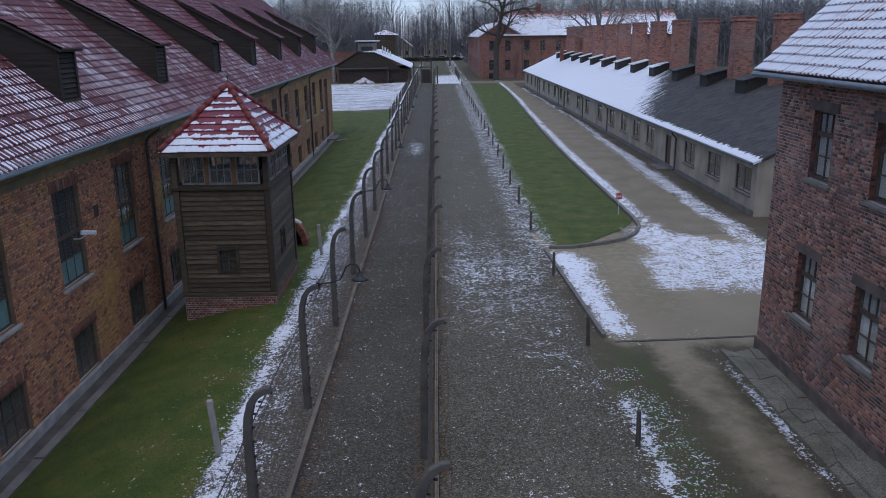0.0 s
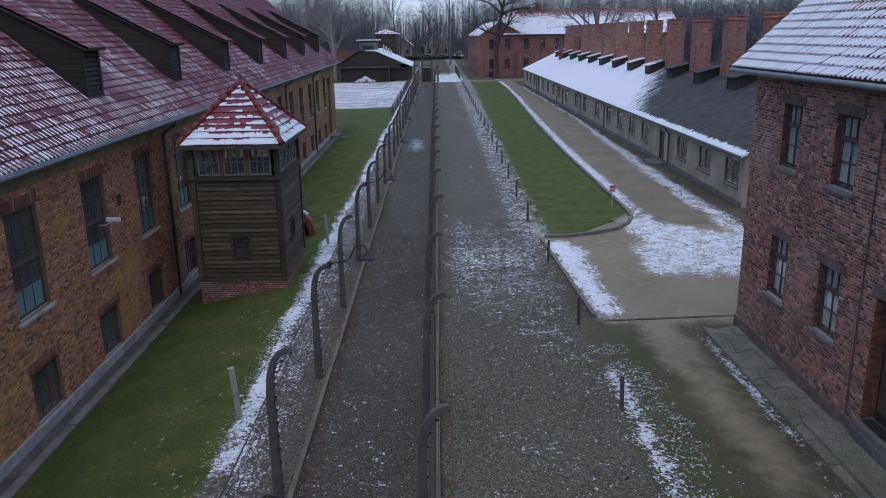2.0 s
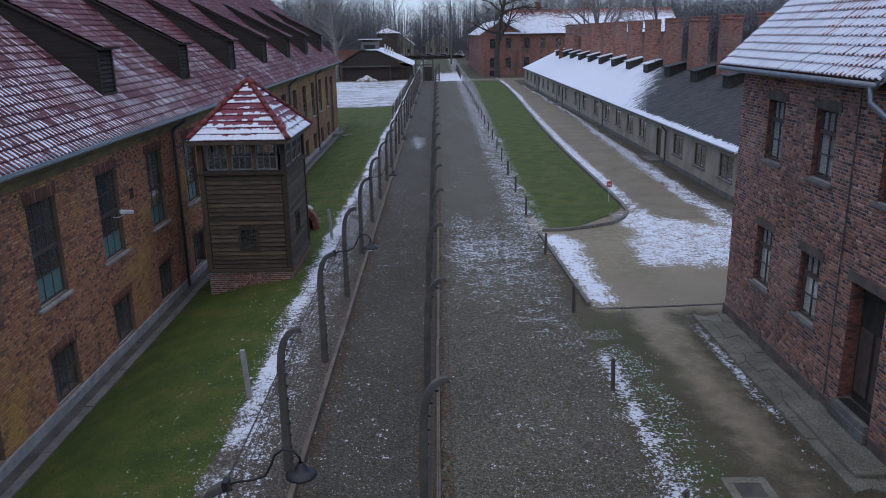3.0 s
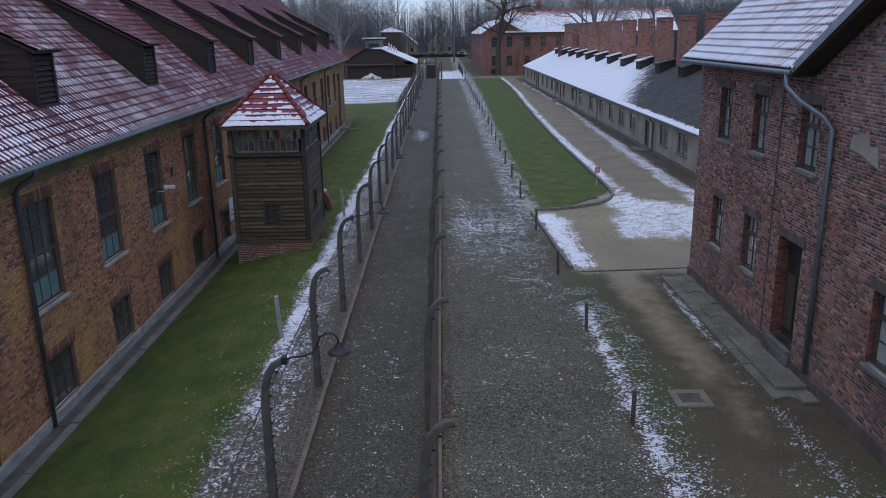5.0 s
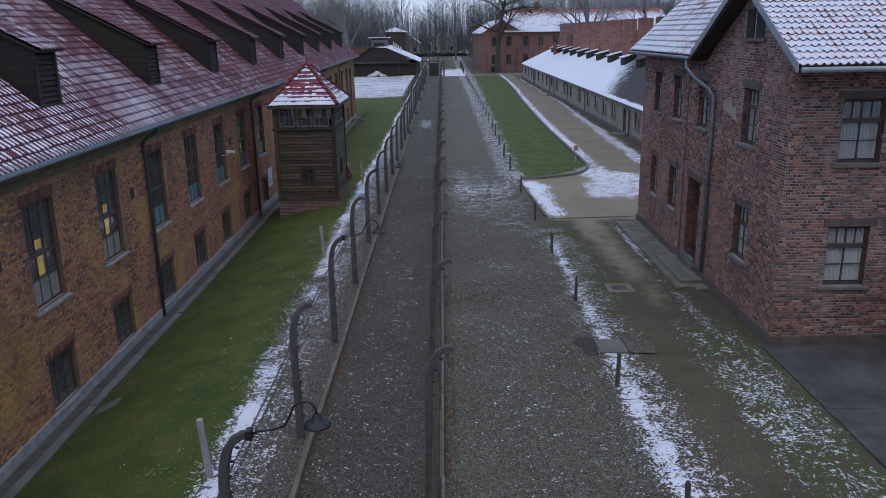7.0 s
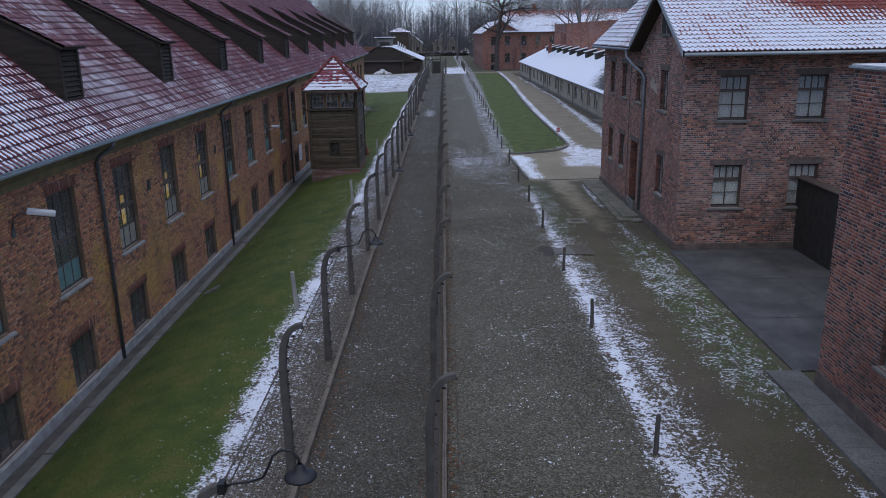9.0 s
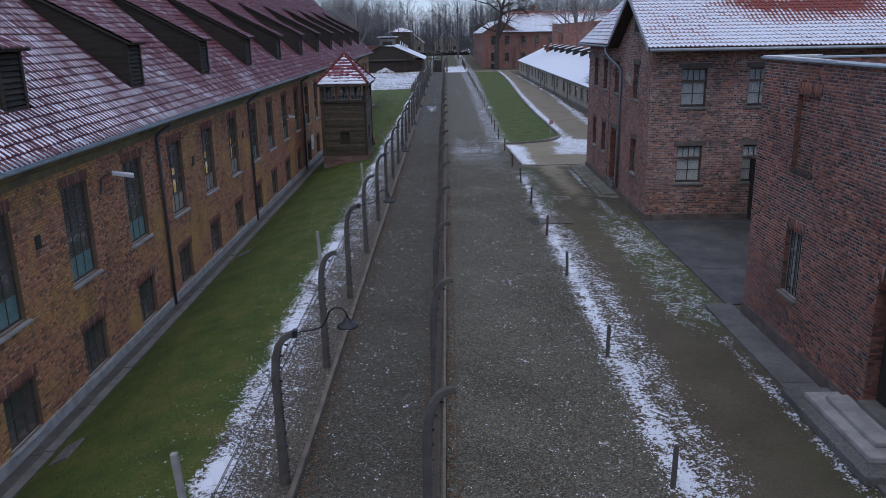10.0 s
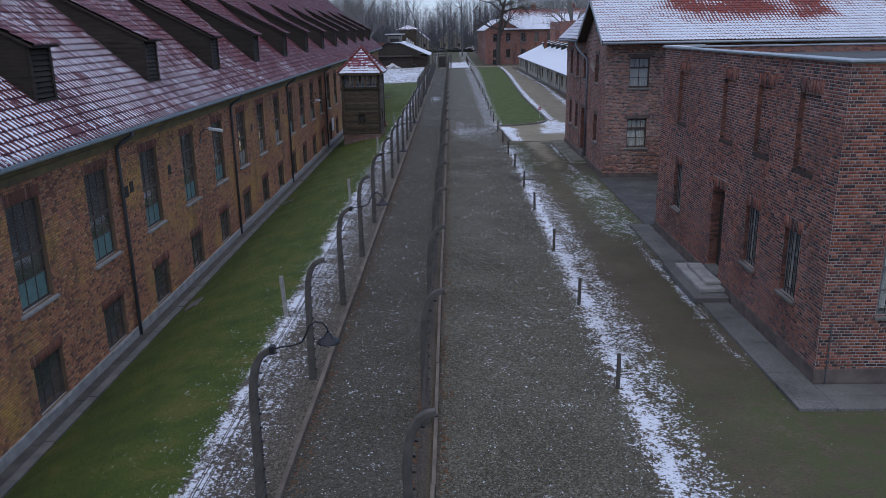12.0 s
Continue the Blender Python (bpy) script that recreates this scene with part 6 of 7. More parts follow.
# ---- trees ----
def grow(seed, height, trunk_r, spread, levels, first, counts, up=0.35, sides=(7, 5, 3, 3, 3), droop=0.0, lean=0.0):
    """A bare tree: tapered trunk, limbs and twigs."""
    rng = random.Random(seed)
    trunk, crown = Build(), Build()

    def limb(p, d, length, r, level):
        n = 5 if level < 2 else 3 if level < 3 else 2
        pts, rad = [p], [r]
        q, dd = p.copy(), d.copy()
        for i in range(n):
            dd = (dd + Vector((rng.gauss(0, 1), rng.gauss(0, 1), rng.gauss(0, 1))) * (0.07 if level == 0 else 0.17) + Vector((0, 0, up * 0.16 - droop * 0.1 * level))).normalized()
            q = q + dd * (length / n)
            pts.append(q.copy())
            rad.append(r * (1 - 0.8 * (i + 1) / n))
        (trunk if level == 0 else crown).tube(pts, rad, sides[level], caps=False)
        if level + 1 >= levels:
            return
        for k in range(counts[level]):
            t = rng.uniform(first if level == 0 else 0.2, 1.0)
            f = t * n
            i = min(int(f), n - 1)
            at = pts[i].lerp(pts[i + 1], f - i)
            a = rng.uniform(0, 2 * math.pi)
            axis = (pts[i + 1] - pts[i]).normalized()
            o = axis.orthogonal().normalized()
            o = (o * math.cos(a) + axis.cross(o) * math.sin(a)).normalized()
            s = spread * rng.uniform(0.7, 1.25)
            limb(at, (axis * (1 - s * 0.55) + o * s).normalized(), length * rng.uniform(0.34, 0.55) * (1.15 - 0.5 * t if level == 0 else 1), max(0.012, rad[i] * 0.5), level + 1)

    limb(Vector((0, 0, -0.2)), Vector((lean, 0, 1)).normalized(), height, trunk_r, 0)
    return trunk, crown


def tree(name, label, group, bark, at, made):
    e = thing(name, label, "tree", group)
    part("trunk", made[0], bark, e, smooth=True)
    part("crown", made[1], bark, e)
    e.matrix_world = at
    return e


tree("old_tree", "large bare old tree with spreading dark branches", "", M["bark"], pose(11.6, 160.0, 0), grow(3, 22, 0.62, 0.85, 5, 0.28, (22, 9, 6, 4), 0.3))
birch = grow(12, 21, 0.5, 0.6, 5, 0.22, (15, 8, 6, 4), 0.4, lean=0.05)
tree("birch", "tall bare birch with pale bark", "birches", M["birch"], pose(-20.0, 163, -0.3), birch)
copy_thing(scene.objects["birch"], pose(-26, 172, -0.3, 0, 0, 130))
copy_thing(scene.objects["birch"], pose(24.0, 120.0, 0, 0, 0, 60) @ Matrix.Scale(1.0, 4))
kinds = []
for k in range(4):
    t = tree("bare_tree", "bare grey tree in the wood behind the houses", "trees of the wood", M["hazed_bark"], pose(0, 0, 0), grow(50 + k, 19 + 1.5 * k, 0.26, 0.62, 4, 0.25, (17, 10, 7), 0.5))
    kinds.append(t)
rng = random.Random(77)
spots = []
for x, y in ((-13.5, 185), (-9.3, 205), (-33, 180), (-45, 190), (-27, 210), (-20, 230), (4, 235), (31, 215), (26, 240), (45, 205), (38, 180), (55, 190), (66, 215), (41, 150), (52, 120), (60, 150)):
    spots.append((x, y))
for i in range(120):
    y = rng.uniform(250, 400)
    x = rng.uniform(-0.62, 0.66) * y
    if -0.085 * y < x < 0.034 * y and (y < 300 or rng.random() < 0.4):
        continue
    spots.append((x, y))
for i, (x, y) in enumerate(spots):
    m = pose(x, y, -0.3, 0, 0, rng.uniform(0, 360)) @ Matrix.Scale(rng.uniform(0.75, 1.15), 4)
    if i < 4:
        kinds[i].matrix_world = m
    else:
        copy_thing(kinds[i % 4], m)


def far_wood(n, seed):
    """Bare trees too far to tell apart: a thin trunk each and a fan of twigs."""
    rng = random.Random(seed)
    b = Build()
    for i in range(n):
        y = rng.uniform(205, 430)
        x = rng.uniform(-0.62, 0.66) * y
        if y < 255 and -16 < x < 62 or y < 300 and -0.085 * y < x < 0.034 * y or y < 352 and -0.085 * y < x < 0.034 * y and rng.random() < 0.45:
            continue
        h = rng.uniform(15, 25) * (y / 330) ** 0.6
        if -0.055 * y < x < 0.012 * y:
            h *= 0.85
        w = rng.uniform(0.08, 0.2)
        lean = rng.uniform(-0.6, 0.6)
        b.add([(x - w, y, -0.5), (x + w, y, -0.5), (x + lean, y, h)], [(0, 1, 2)])
        for k in range(46):
            t = rng.uniform(0.15, 0.97)
            px, pz = x + lean * t, h * t
            r = (1.05 - t) * rng.uniform(1.5, 4.2) + 0.5
            a = rng.uniform(-1, 1)
            qx, qz = px + r * a, pz + r * rng.uniform(0.35, 1.0)
            s = rng.uniform(0.03, 0.07)
            b.add([(px, y, pz - s), (px + 0.02, y + rng.uniform(-0.5, 0.5), pz + s), (qx, y + rng.uniform(-2, 2), qz)], [(0, 1, 2)])
    o = part("far_wood", b, M["hazed_bark"])
    o["kind"] = "stuff"
    return tagged(o, "far wood of bare grey trees", "wood")


far_wood(9000, 5)
under = Build()
rngu = random.Random(8)
for i in range(5000):
    x = rngu.uniform(-270, 290)
    h = rngu.uniform(0.8, 4.2) * (0.5 if -24 < x < 4 else 1)
    y = rngu.uniform(430, 446)
    under.add([(x - 1.2, y, -1), (x + 1.2, y, -1), (x + rngu.uniform(-1.5, 1.5), y, h + 2.5)], [(0, 1, 2)])
o = part("undergrowth", under, M["hazed_bark"])
o["kind"] = "stuff"
tagged(o, "grey undergrowth at the foot of the far wood", "undergrowth")


# ---- the far brick house ----
far_house = thing("far_brick_house", "two-storey brick house with a snowy tiled roof behind the road", "building")
FX, FY = 8.9, 167.0


M["far_roof"] = ground_material("far_snowy_tiles", ((0.17, 0.05, 0.035), (0.22, 0.06, 0.04), (0.26, 0.07, 0.05)), 0.5, 10.0, 0.02)


def with_snow(ob, fn):
    me = ob.data
    floats(me, "snow", [fn(v.co) for v in me.vertices])
    return ob


def gable_roof_x(name, x0, x1, y0, y1, ze, zr, parent, snow=0.85, n=24):
    """A roof with its ridge along x, both slopes divided so that snow can thin out towards the ridge."""
    ym = (y0 + y1) / 2
    prof = [(y0, ze), (y0 + (ym - y0) * 0.6, ze + (zr - ze) * 0.6), (ym, zr), (y1, ze)]
    v, f, sn = [], [], []
    for i in range(n + 1):
        x = x0 + (x1 - x0) * i / n
        for k, (y, z) in enumerate(prof):
            v.append((x, y, z))
            sn.append((snow, snow - 0.05, 0.2, snow)[k] + 0.12 * noise.noise((x * 0.3, k, 2)))
    m = len(prof)
    f = [(i * m + k, (i + 1) * m + k, (i + 1) * m + k + 1, i * m + k + 1) for i in range(n) for k in range(m - 1)]
    ob = new(name, from_arrays(name, v, f, M["far_roof"], {"snow": sn}))
    ob.parent = parent
    part("roof_soffit", Build().prism([(x0, y0, ze - 0.03), (x0, ym, zr - 0.03), (x0, y1, ze - 0.03), (x0, y1, ze - 0.2), (x0, y0, ze - 0.2)], (x1 - x0, 0, 0)), M["dark_wood"], parent)
    return ob


F_open = [(x - 0.55, x + 0.55, z, z + 2.0) for x in (2.4, 5.6, 9.4, 12.6, 15.8, 19.0, 22.2, 25.4, 28.6, 31.8, 35.0) for z in (1.6, 5.4)]
part("wall", wall_core(Build(), facing(FX, FY, 0, "south"), 40, 8.3, 0.4, F_open), M["brick_far"], far_house)
part("wall", wall_core(Build(), facing(FX, FY + 60, 0, "west"), 59.6, 8.3, 0.4, [(u - 0.55, u + 0.55, z, z + 2.0) for u in (4, 10, 16, 22, 28, 34, 40, 46, 52, 57) for z in (1.6, 5.4)]), M["brick_far"], far_house)
part("wall", Build().box(FX + 0.4, FX + 40, FY + 14, FY + 14.4, 0, 8.3).box(FX + 8.0, FX + 8.4, FY + 14.4, FY + 60, 0, 8.3), M["brick_far"], far_house)
gable_roof_x("roof", FX + 4.0, FX + 40.6, FY - 0.5, FY + 14.9, 8.3, 13.2, far_house)
part("gable_wall", Build().prism([(FX, FY, 8.3), (FX + 8.4, FY, 8.3), (FX + 4.2, FY, 10.9)], (0, 0.4, 0)), M["brick_far"], far_house)
wing = part("wing_roof", Build().prism([(FX - 0.4, FY - 0.4, 8.2), (FX + 4.2, FY - 0.4, 11.15), (FX + 8.8, FY - 0.4, 8.2), (FX + 8.8, FY - 0.4, 8.05), (FX + 4.2, FY - 0.4, 10.95), (FX - 0.4, FY - 0.4, 8.05)], (0, 60, 0)), M["far_roof"], far_house)
with_snow(wing, lambda c: 0.7)
# black boxes added inside to block the sky and keep the windows dark
part("dark_rooms", Build().box(FX + 1.4, FX + 39, FY + 1.4, FY + 13, 0.05, 8.2).box(FX + 1.4, FX + 7, FY + 13, FY + 59, 0.05, 8.2), M["black_wood"], far_house)
part("chimney", Build().box(FX + 12, FX + 13, FY + 7, FY + 8, 12, 14.6), M["brick_lintel"], far_house)
part("chimney", Build().box(FX + 22, FX + 23, FY + 7, FY + 8, 12, 14.4), M["brick_lintel"], far_house)
part("downpipe", Build().tube([(FX + 8.6, FY - 0.1, 8.1), (FX + 8.6, FY - 0.1, 0.1)], 0.08, 6), M["pipe"], far_house)
fw = window("window", 1.1, 2.0, (2, 2), (2, 1), 1.3, "frame", "dark timber window in the far brick house", 1.3, sill_mat="concrete", deep=0.12)
tagged(fw, group="windows of the far house")
first = True
for x in (2.4, 5.6, 9.4, 12.6, 15.8, 19.0, 22.2, 25.4, 28.6, 31.8, 35.0):
    for z in (1.6, 5.4):
        m = facing(FX + x, FY, z, "south")
        if first:
            fw.matrix_world = m
            first = False
        else:
            copy_thing(fw, m)
for u in (22, 28, 34, 40, 46, 52, 57):
    for z in (1.6, 5.4):
        copy_thing(fw, facing(FX, FY + 60 - u, z, "west"))

# ---- the dark shed across the field ----
M["shed_roof"] = ground_material("shed_felt", ((0.03, 0.026, 0.025), (0.05, 0.043, 0.04), (0.075, 0.065, 0.06)), 0.5, 10.0, 0.02)
shed = thing("dark_shed", "low dark boarded shed with a snowy roof and a stout chimney", "shed")
SX0, SX1, SY0, SY1, SZ = -19.0, -5.4, 159.0, 178.0, -0.35
part("wall", Build().box(SX0, SX1, SY0 + 0.8, SY1, SZ, 2.5), M["brick_dark"], shed)
part("gable_front", Build().prism([(SX0 - 0.2, SY0, 2.3), (SX1 - 1.0, SY0, 2.3), (SX1 - 3.6, SY0, 4.1), (-11.6, SY0, 5.6), (-14.8, SY0, 5.5), (SX0 + 0.2, SY0, 3.2)], (0, 0.2, 0)), M["cheek"], shed)
part("front_beam", Build().box(SX0 - 0.2, SX1 - 3.8, SY0 - 0.15, SY0, 2.45, 2.72), M["old_wood"], shed)
for x in (-18.8, -9.3, -5.6):
    part("post", Build().box(x - 0.15, x + 0.15, SY0 + 0.1, SY0 + 0.4, SZ, 2.3), M["dark_wood"], shed)
r = part("roof", Build().prism([(SX1 + 0.6, SY0 - 0.3, 2.75), (-11.8, SY0 - 0.3, 5.8), (-14.9, SY0 - 0.3, 5.8), (SX0 - 0.6, SY0 - 0.3, 3.0), (SX0 - 0.6, SY0 - 0.3, 2.85), (-14.9, SY0 - 0.3, 5.6), (-11.8, SY0 - 0.3, 5.6), (SX1 + 0.6, SY0 - 0.3, 2.58)], (0, 19.5, 0)), M["shed_roof"], shed)
with_snow(r, lambda c: 1.05 if c.x > -12.5 else 0.1)
ch = part("chimney", Build().box(-15.2, -11.8, 163, 166, 5.2, 7.2), M["concrete"], shed, "stout plastered chimney with a flat snowy cap")
part("cap", Build().box(-15.8, -11.2, 162.5, 166.5, 7.55, 7.75), M["white"], ch)
# solid black blocks here: the shade of the gaps is put into the colour
part("opening", Build().box(-14.6, -12.4, 162.97, 163.05, 5.7, 6.6).box(-15.1, -11.9, 163.05, 165.9, 7.2, 7.55), M["black_wood"], ch)
for i in range(4):
    part("vent_pipe", Build().tube([(-10.6 + 0.5 * i, 165.5, 4.6), (-10.6 + 0.5 * i, 165.5, 6.7 - 0.35 * i)], 0.14, 8), M["white"], shed)
low_wall = part("brick_wall", Build().box(-34, -16.5, 179, 179.5, -0.5, 5.2).box(-34.1, -16.4, 178.9, 179.6, 5.2, 5.35), M["brick_far"])
tagged(low_wall, "long brick wall with snow on its coping", "wall")
tower2 = thing("far_watchtower", "distant dark timber watchtower with a snowy roof", "watchtower")
part("body", Build().box(-14.4, -9.6, 196, 202, -0.3, 8.8), M["dark_wood"], tower2)
tr = part("roof", Build().add([(-15.2, 195.6, 8.8), (-9.0, 195.6, 8.8), (-9.0, 202.4, 8.8), (-15.2, 202.4, 8.8), (-12.1, 199, 10.0)], [(0, 1, 4), (1, 2, 4), (2, 3, 4), (3, 0, 4), (3, 2, 1, 0)]), M["far_roof"], tower2)
with_snow(tr, lambda c: 0.65)
heap = Build()
for i in range(60):
    a, rr = random.uniform(0, 6.28), random.uniform(0, 1.8)
    heap.slab(pose(-13.8 + rr * math.cos(a), 157.5 + 0.6 * rr * math.sin(a), -0.3 + 0.9 * (1 - rr / 2), random.uniform(0, 90), random.uniform(0, 90), random.uniform(0, 90)), 0.6, 0.45, 0.4)
o = part("snow_heap", heap, M["white"])
o["kind"] = "stuff"
tagged(o, "heap of rubble covered with snow", "heap")
bin_ = part("litter_bin", Build().tube([(-8.6, 158, -0.4), (-8.6, 158, 0.55), (-8.6, 158, 0.6)], [0.42, 0.45, 0.3], 10), M["black_metal"])
tagged(bin_, "dark litter bin before the shed", "bin")
bin2 = part("litter_bin", Build().box(10.6, 11.9, 165.4, 166.3, 0, 1.1), M["black_metal"], bevel=0.05)
tagged(bin2, "dark litter bin beside the brick house", "bin")

# ---- the gate at the end of the gravel ----
gate_e = thing("wire_gate", "dark timber gate with wire between tall posts", "gate")
for x, h in ((-4.1, 4.0), (-2.7, 4.3), (-0.9, 4.2), (0.2, 3.2)):
    part("gate_post", Build().box(x - 0.14, x + 0.14, 150.9, 151.2, -0.2, h), M["old_wood"], gate_e)
part("gate_beam", Build().box(-4.1, -0.9, 150.95, 151.15, 2.9, 3.1).box(-4.1, -0.9, 150.95, 151.15, 3.9, 4.05), M["old_wood"], gate_e)
part("gate_leaf", Build().box(-2.55, -1.05, 150.98, 151.08, 0.1, 2.6), M["black_wood"], gate_e)
for i in range(7):
    part("wire_strand", Build().tube([(-4.1, 151.05, 0.4 + 0.4 * i), (-2.7, 151.05, 0.4 + 0.4 * i)], 0.02, 4), M["wire"], gate_e)

# far fence with short posts beside the left lawn
for i in range(24):
    o = new("wooden_stake", stake_mesh)
    o.matrix_world = pose(-4.9 - 0.0 * i, 86 + 2.8 * i, -0.1, random.uniform(-2, 2), random.uniform(-2, 2), 0) @ Matrix.Diagonal((1, 1, 1.5, 1))
    tagged(o, "tall dark wooden stake beside the field", "stake", "stakes beside the field")
for i in range(12):
    o = new("wooden_stake", stake_mesh)
    o.matrix_world = pose(4.4, 158 + 3.2 * i, 0, random.uniform(-2, 2), random.uniform(-2, 2), 0) @ Matrix.Diagonal((1, 1, 1.5, 1))
    tagged(o, "tall dark wooden stake beyond the cross road", "stake", "stakes beyond the road")


# ---- distant cars and houses ----
def car(paint, label):
    e = thing("parked_car", label, "car", "cars parked far off")
    part("body", Build().prism([(-2.2, -0.85, 0.3), (2.2, -0.85, 0.3), (2.25, -0.85, 0.75), (1.2, -0.85, 0.92), (0.6, -0.85, 1.42), (-1.3, -0.85, 1.45), (-2.1, -0.85, 0.95)], (0, 1.7, 0)), paint, e, bevel=0.08)
    part("window_band", Build().prism([(-1.7, -0.87, 0.95), (0.95, -0.87, 0.95), (0.5, -0.87, 1.34), (-1.2, -0.87, 1.36)], (0, 1.74, 0)), M["black_metal"], e)
    for x in (-1.35, 1.4):
        for y in (-0.9, 0.72):
            part("wheel", Build().tube([(x, y, 0.33), (x, y + 0.18, 0.33)], 0.33, 12), M["black_metal"], e)
    return e


c1 = car(M["white"], "white car parked beyond the road")
c1.matrix_world = pose(-13, 292, 0.0, 0, 0, 4)
c2 = car(M["pipe_blue"], "blue-grey car parked beyond the road")
c2.matrix_world = pose(2.5, 296, 0.0, 0, 0, -3)
copy_thing(c2, pose(-3.0, 298, 0, 0, 0, 2))
copy_thing(c1, pose(8.5, 300, 0, 0, 0, 2))
for k, (x, y, w, d, h, zr) in enumerate(((-22, 335, 12, 10, 6, 10.5), (-5, 345, 11, 10, 5.5, 10.5), (12, 350, 13, 10, 6, 11), (-40, 325, 12, 9, 6, 10))):
    hs = thing("distant_house", "distant pale house with a snowy gabled roof", "house", "distant houses")
    part("wall", Build().prism([(x, y, -0.3), (x + w, y, -0.3), (x + w, y, h - 1.5), (x + w / 2, y, zr - 1.4), (x, y, h - 1.5)], (0, d, 0)), M["plaster"], hs)
    rf = part("roof", Build().prism([(x - 0.5, y - 0.4, h - 1.7), (x + w / 2, y - 0.4, zr - 1), (x + w + 0.5, y - 0.4, h - 1.7), (x + w + 0.5, y - 0.4, h - 1.9), (x + w / 2, y - 0.4, zr - 1.25), (x - 0.5, y - 0.4, h - 1.9)], (0, d + 0.8, 0)), M["far_roof"], hs)
    with_snow(rf, lambda c: 0.95)
    for i in range(3):
        part("window_pane", Build().box(x + 1.5 + i * (w - 4) / 2, x + 2.6 + i * (w - 4) / 2, y - 0.03, y + 0.05, 1.0, 2.5), M["black_metal"], hs)
hedge = Build()
for i in range(900):
    x = random.uniform(-28, 9)
    hedge.slab(pose(x, 285 + random.uniform(-0.6, 0.6), random.uniform(0, 1.0), random.uniform(0, 90), random.uniform(0, 90), random.uniform(0, 90)), 0.5, 0.4, 0.3)
o = part("hedge", hedge, M["black_wood"])
o["kind"] = "stuff"
tagged(o, "low dark clipped hedge beyond the road", "hedge")
# ---- loose small stuff: grass blades, leaves, pebbles ----
def scatter(name, n, place, make, material, label, category, seed):
    """Many tiny pieces joined. make gives corners of one piece about the origin."""
    rng = np.random.default_rng(seed)
    v, f, k = [], [], 0
    for i in range(n):
        p = place(rng)
        if p is None:
            continue
        x, y, z = p
        pts, faces = make(rng)
        v += [(x + a, y + b, z + c) for a, b, c in pts]
        f += [tuple(q + k for q in face) for face in faces]
        k += len(pts)
    me = bpy.data.meshes.new(name)
    me.from_pydata(v, [], f)
    me.materials.append(material)
    ob = new(name, me)
    return tagged(ob, label, category, kind="stuff")


def blade(rng):
    h, a, b = rng.uniform(0.03, 0.065), rng.uniform(0, 6.28), rng.uniform(-0.04, 0.04)
    c, s = math.cos(a) * 0.008, math.sin(a) * 0.008
    return [(-c, -s, 0), (c, s, 0), (b, rng.uniform(-0.04, 0.04), h)], [(0, 1, 2)]


def pebble(rng):
    r = rng.uniform(0.01, 0.03)
    q = rng.uniform(0.7, 1.3, 5) * r
    return [(q[0], 0, 0), (0, q[1], 0), (-q[2], 0, 0), (0, -q[3], 0), (0, 0, q[4] * 0.7)], [(0, 1, 4), (1, 2, 4), (2, 3, 4), (3, 0, 4)]


def leaf(rng):
    r, a = rng.uniform(0.025, 0.05), rng.uniform(0, 6.28)
    c, s = math.cos(a) * r, math.sin(a) * r
    u = rng.uniform(0, 0.025, 4)
    return [(c, s, u[0]), (-s * 0.6, c * 0.6, u[1]), (-c, -s, u[2]), (s * 0.6, -c * 0.6, u[3])], [(0, 1, 2, 3)]


def crumb(rng):
    r = rng.uniform(0.008, 0.026)
    q = rng.uniform(0.6, 1.4, 5) * r
    return [(q[0], 0, 0), (0, q[1], 0), (-q[2], 0, 0), (0, -q[3], 0), (0, 0, q[4] * 0.6)], [(0, 1, 4), (1, 2, 4), (2, 3, 4), (3, 0, 4)]


def varied(name, *cols, rough=0.9):
    m, t, p = nodes_of(name)
    n = N(t)
    k = len(cols) - 1
    n.put(p.inputs["Base Color"], n.ramp(n.rand(), *[(i / k, c) for i, c in enumerate(cols)]))
    p.inputs["Roughness"].default_value = rough
    return m


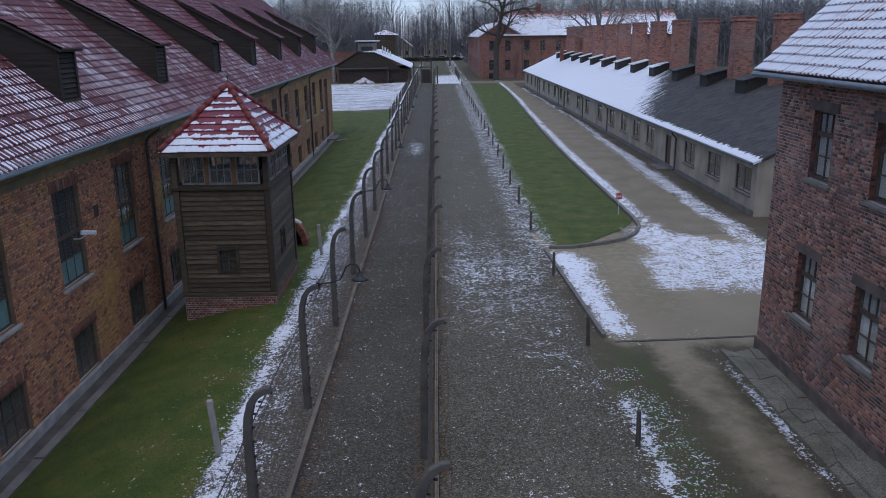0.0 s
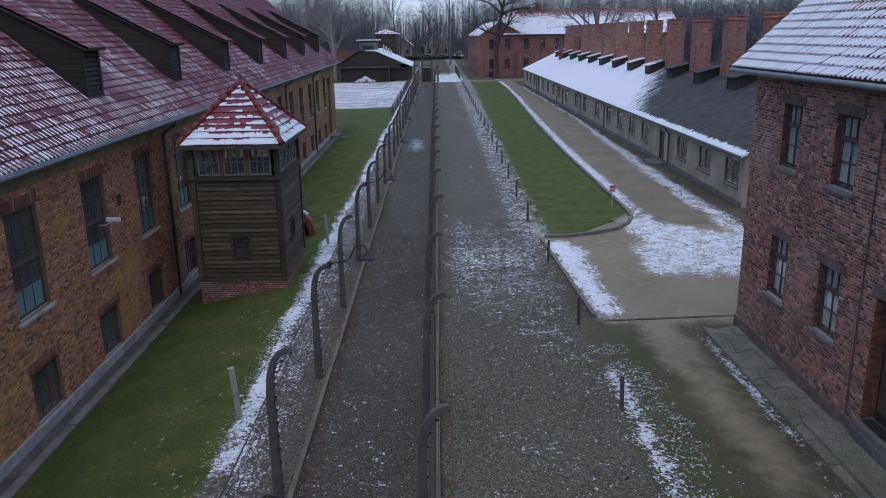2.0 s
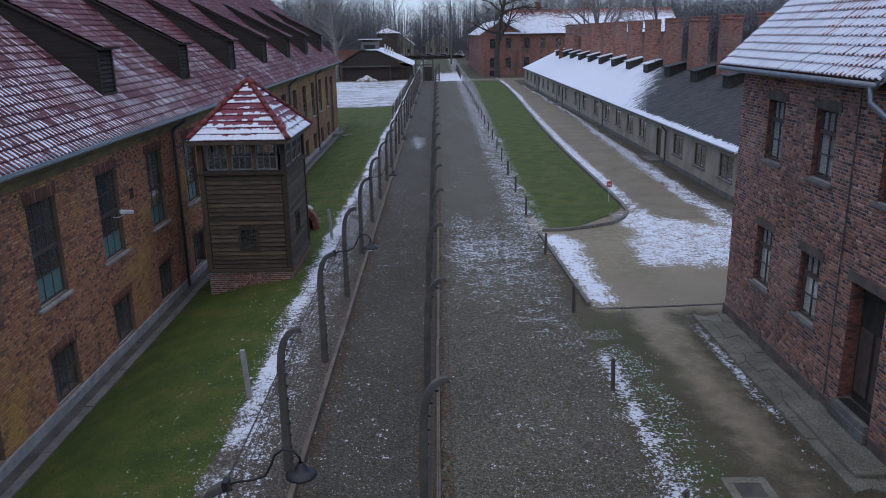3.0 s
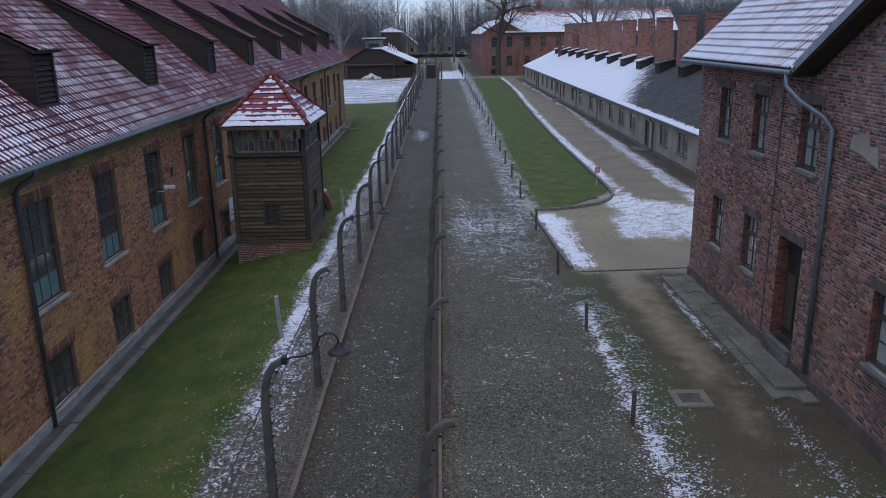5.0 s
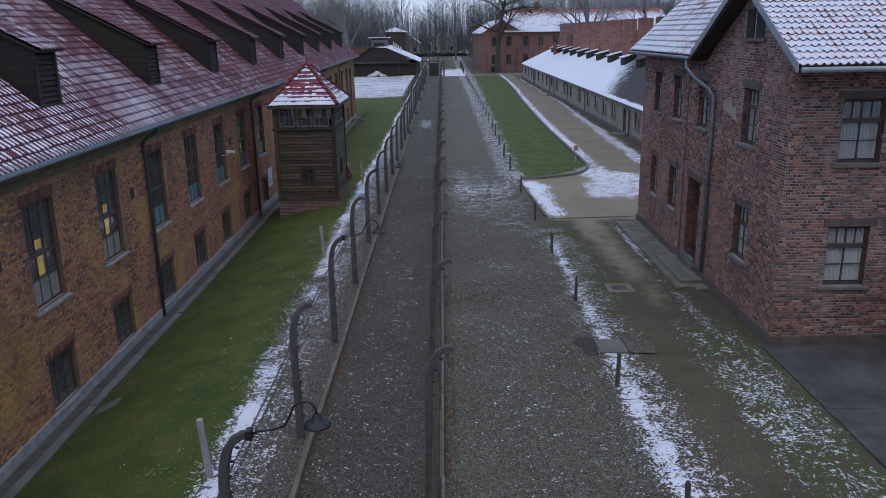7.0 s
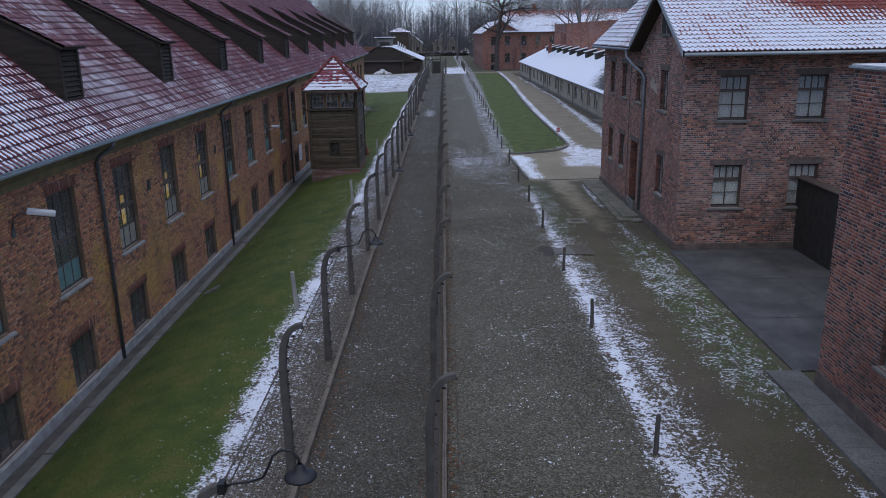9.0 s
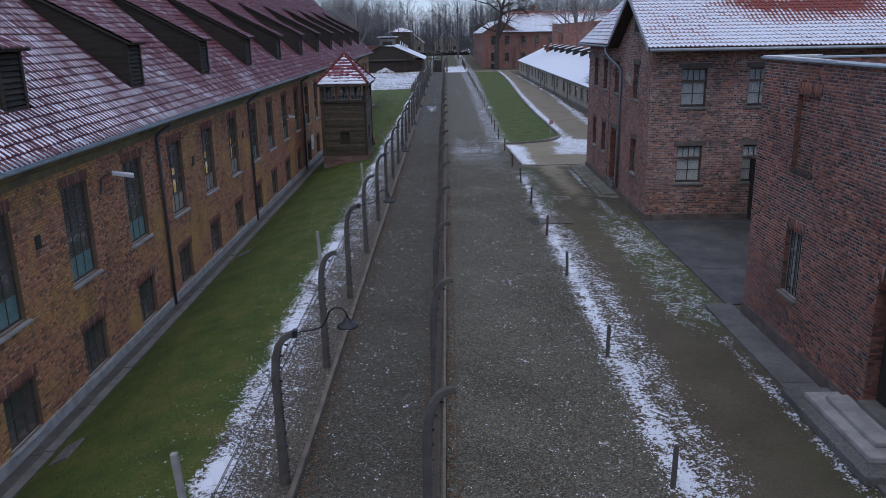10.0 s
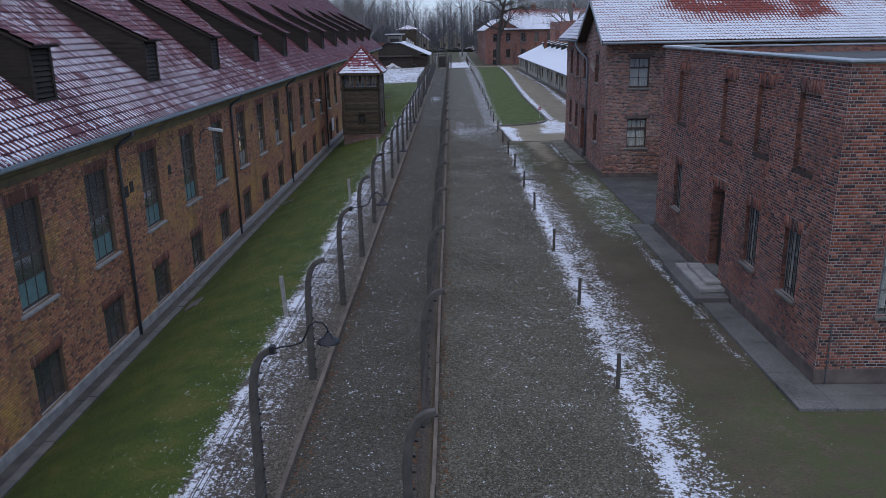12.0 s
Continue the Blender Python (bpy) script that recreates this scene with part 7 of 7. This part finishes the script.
M["blades"] = varied("grass_blades", (0.05, 0.082, 0.007), (0.078, 0.115, 0.011), (0.13, 0.13, 0.026))
M["pebbles"] = varied("pebbles", (0.04, 0.036, 0.027), (0.075, 0.07, 0.054), (0.14, 0.13, 0.11), (0.055, 0.05, 0.038), (0.10, 0.076, 0.05), (0.06, 0.056, 0.043), (0.23, 0.225, 0.215))
M["leaves"] = varied("dead_leaves", (0.11, 0.045, 0.02), (0.17, 0.08, 0.035), (0.09, 0.05, 0.025))
M["crumbs"] = varied("snow_crumbs", (0.6, 0.65, 0.74), (0.7, 0.74, 0.82))


def on(x, y, dz=0.02):
    return (x, y, ground_z(x, y) + dz)


def lawn_place(rng):
    return on(rng.uniform(-9.4, -5.0), rng.uniform(-22, 60))


def gravel_place(rng):
    y = -24 + 62 * rng.random() ** 1.4
    x = rng.uniform(-3.0, 4.0)
    return None if -0.46 < x < -0.12 else (x, y, 0.012)


def leaf_place(rng):
    y = rng.uniform(-22, 45)
    x = rng.choice([-2.92 + abs(rng.normal(0, 0.16)), -0.1 + abs(rng.normal(0, 0.14)), -0.46 - abs(rng.normal(0, 0.1))])
    return (x, y, 0.02)


def crumb_place(rng):
    y = rng.uniform(-22, 50)
    k = rng.random()
    if k < 0.45:
        x = -4.45 + rng.normal(0, 0.5)
    elif k < 0.8:
        x = 4.6 + rng.normal(0, 0.45)
        if y > 25:
            return None
    elif k < 0.87:
        x = rng.uniform(-2.9, 4.0)
        if -0.5 < x < -0.1:
            return None
    else:
        x = 7.66 + rng.normal(0, 0.1)
        if not -14 < y < 16:
            return None
    if noise.noise((x * 0.8, y * 0.8, 4.0)) < -0.05:
        return None
    return on(x, y, 0.015)


scatter("grass_blades", 30000, lawn_place, blade, M["blades"], "short green grass blades", "grass", 1)
scatter("pebbles", 90000, gravel_place, pebble, M["pebbles"], "loose grey gravel stones", "gravel", 3)
scatter("dead_leaves", 5200, leaf_place, leaf, M["leaves"], "brown dead leaves along the kerbs", "leaves", 4)
scatter("snow_crumbs", 34000, crumb_place, crumb, M["crumbs"], "crumbs of old snow", "snow", 5)
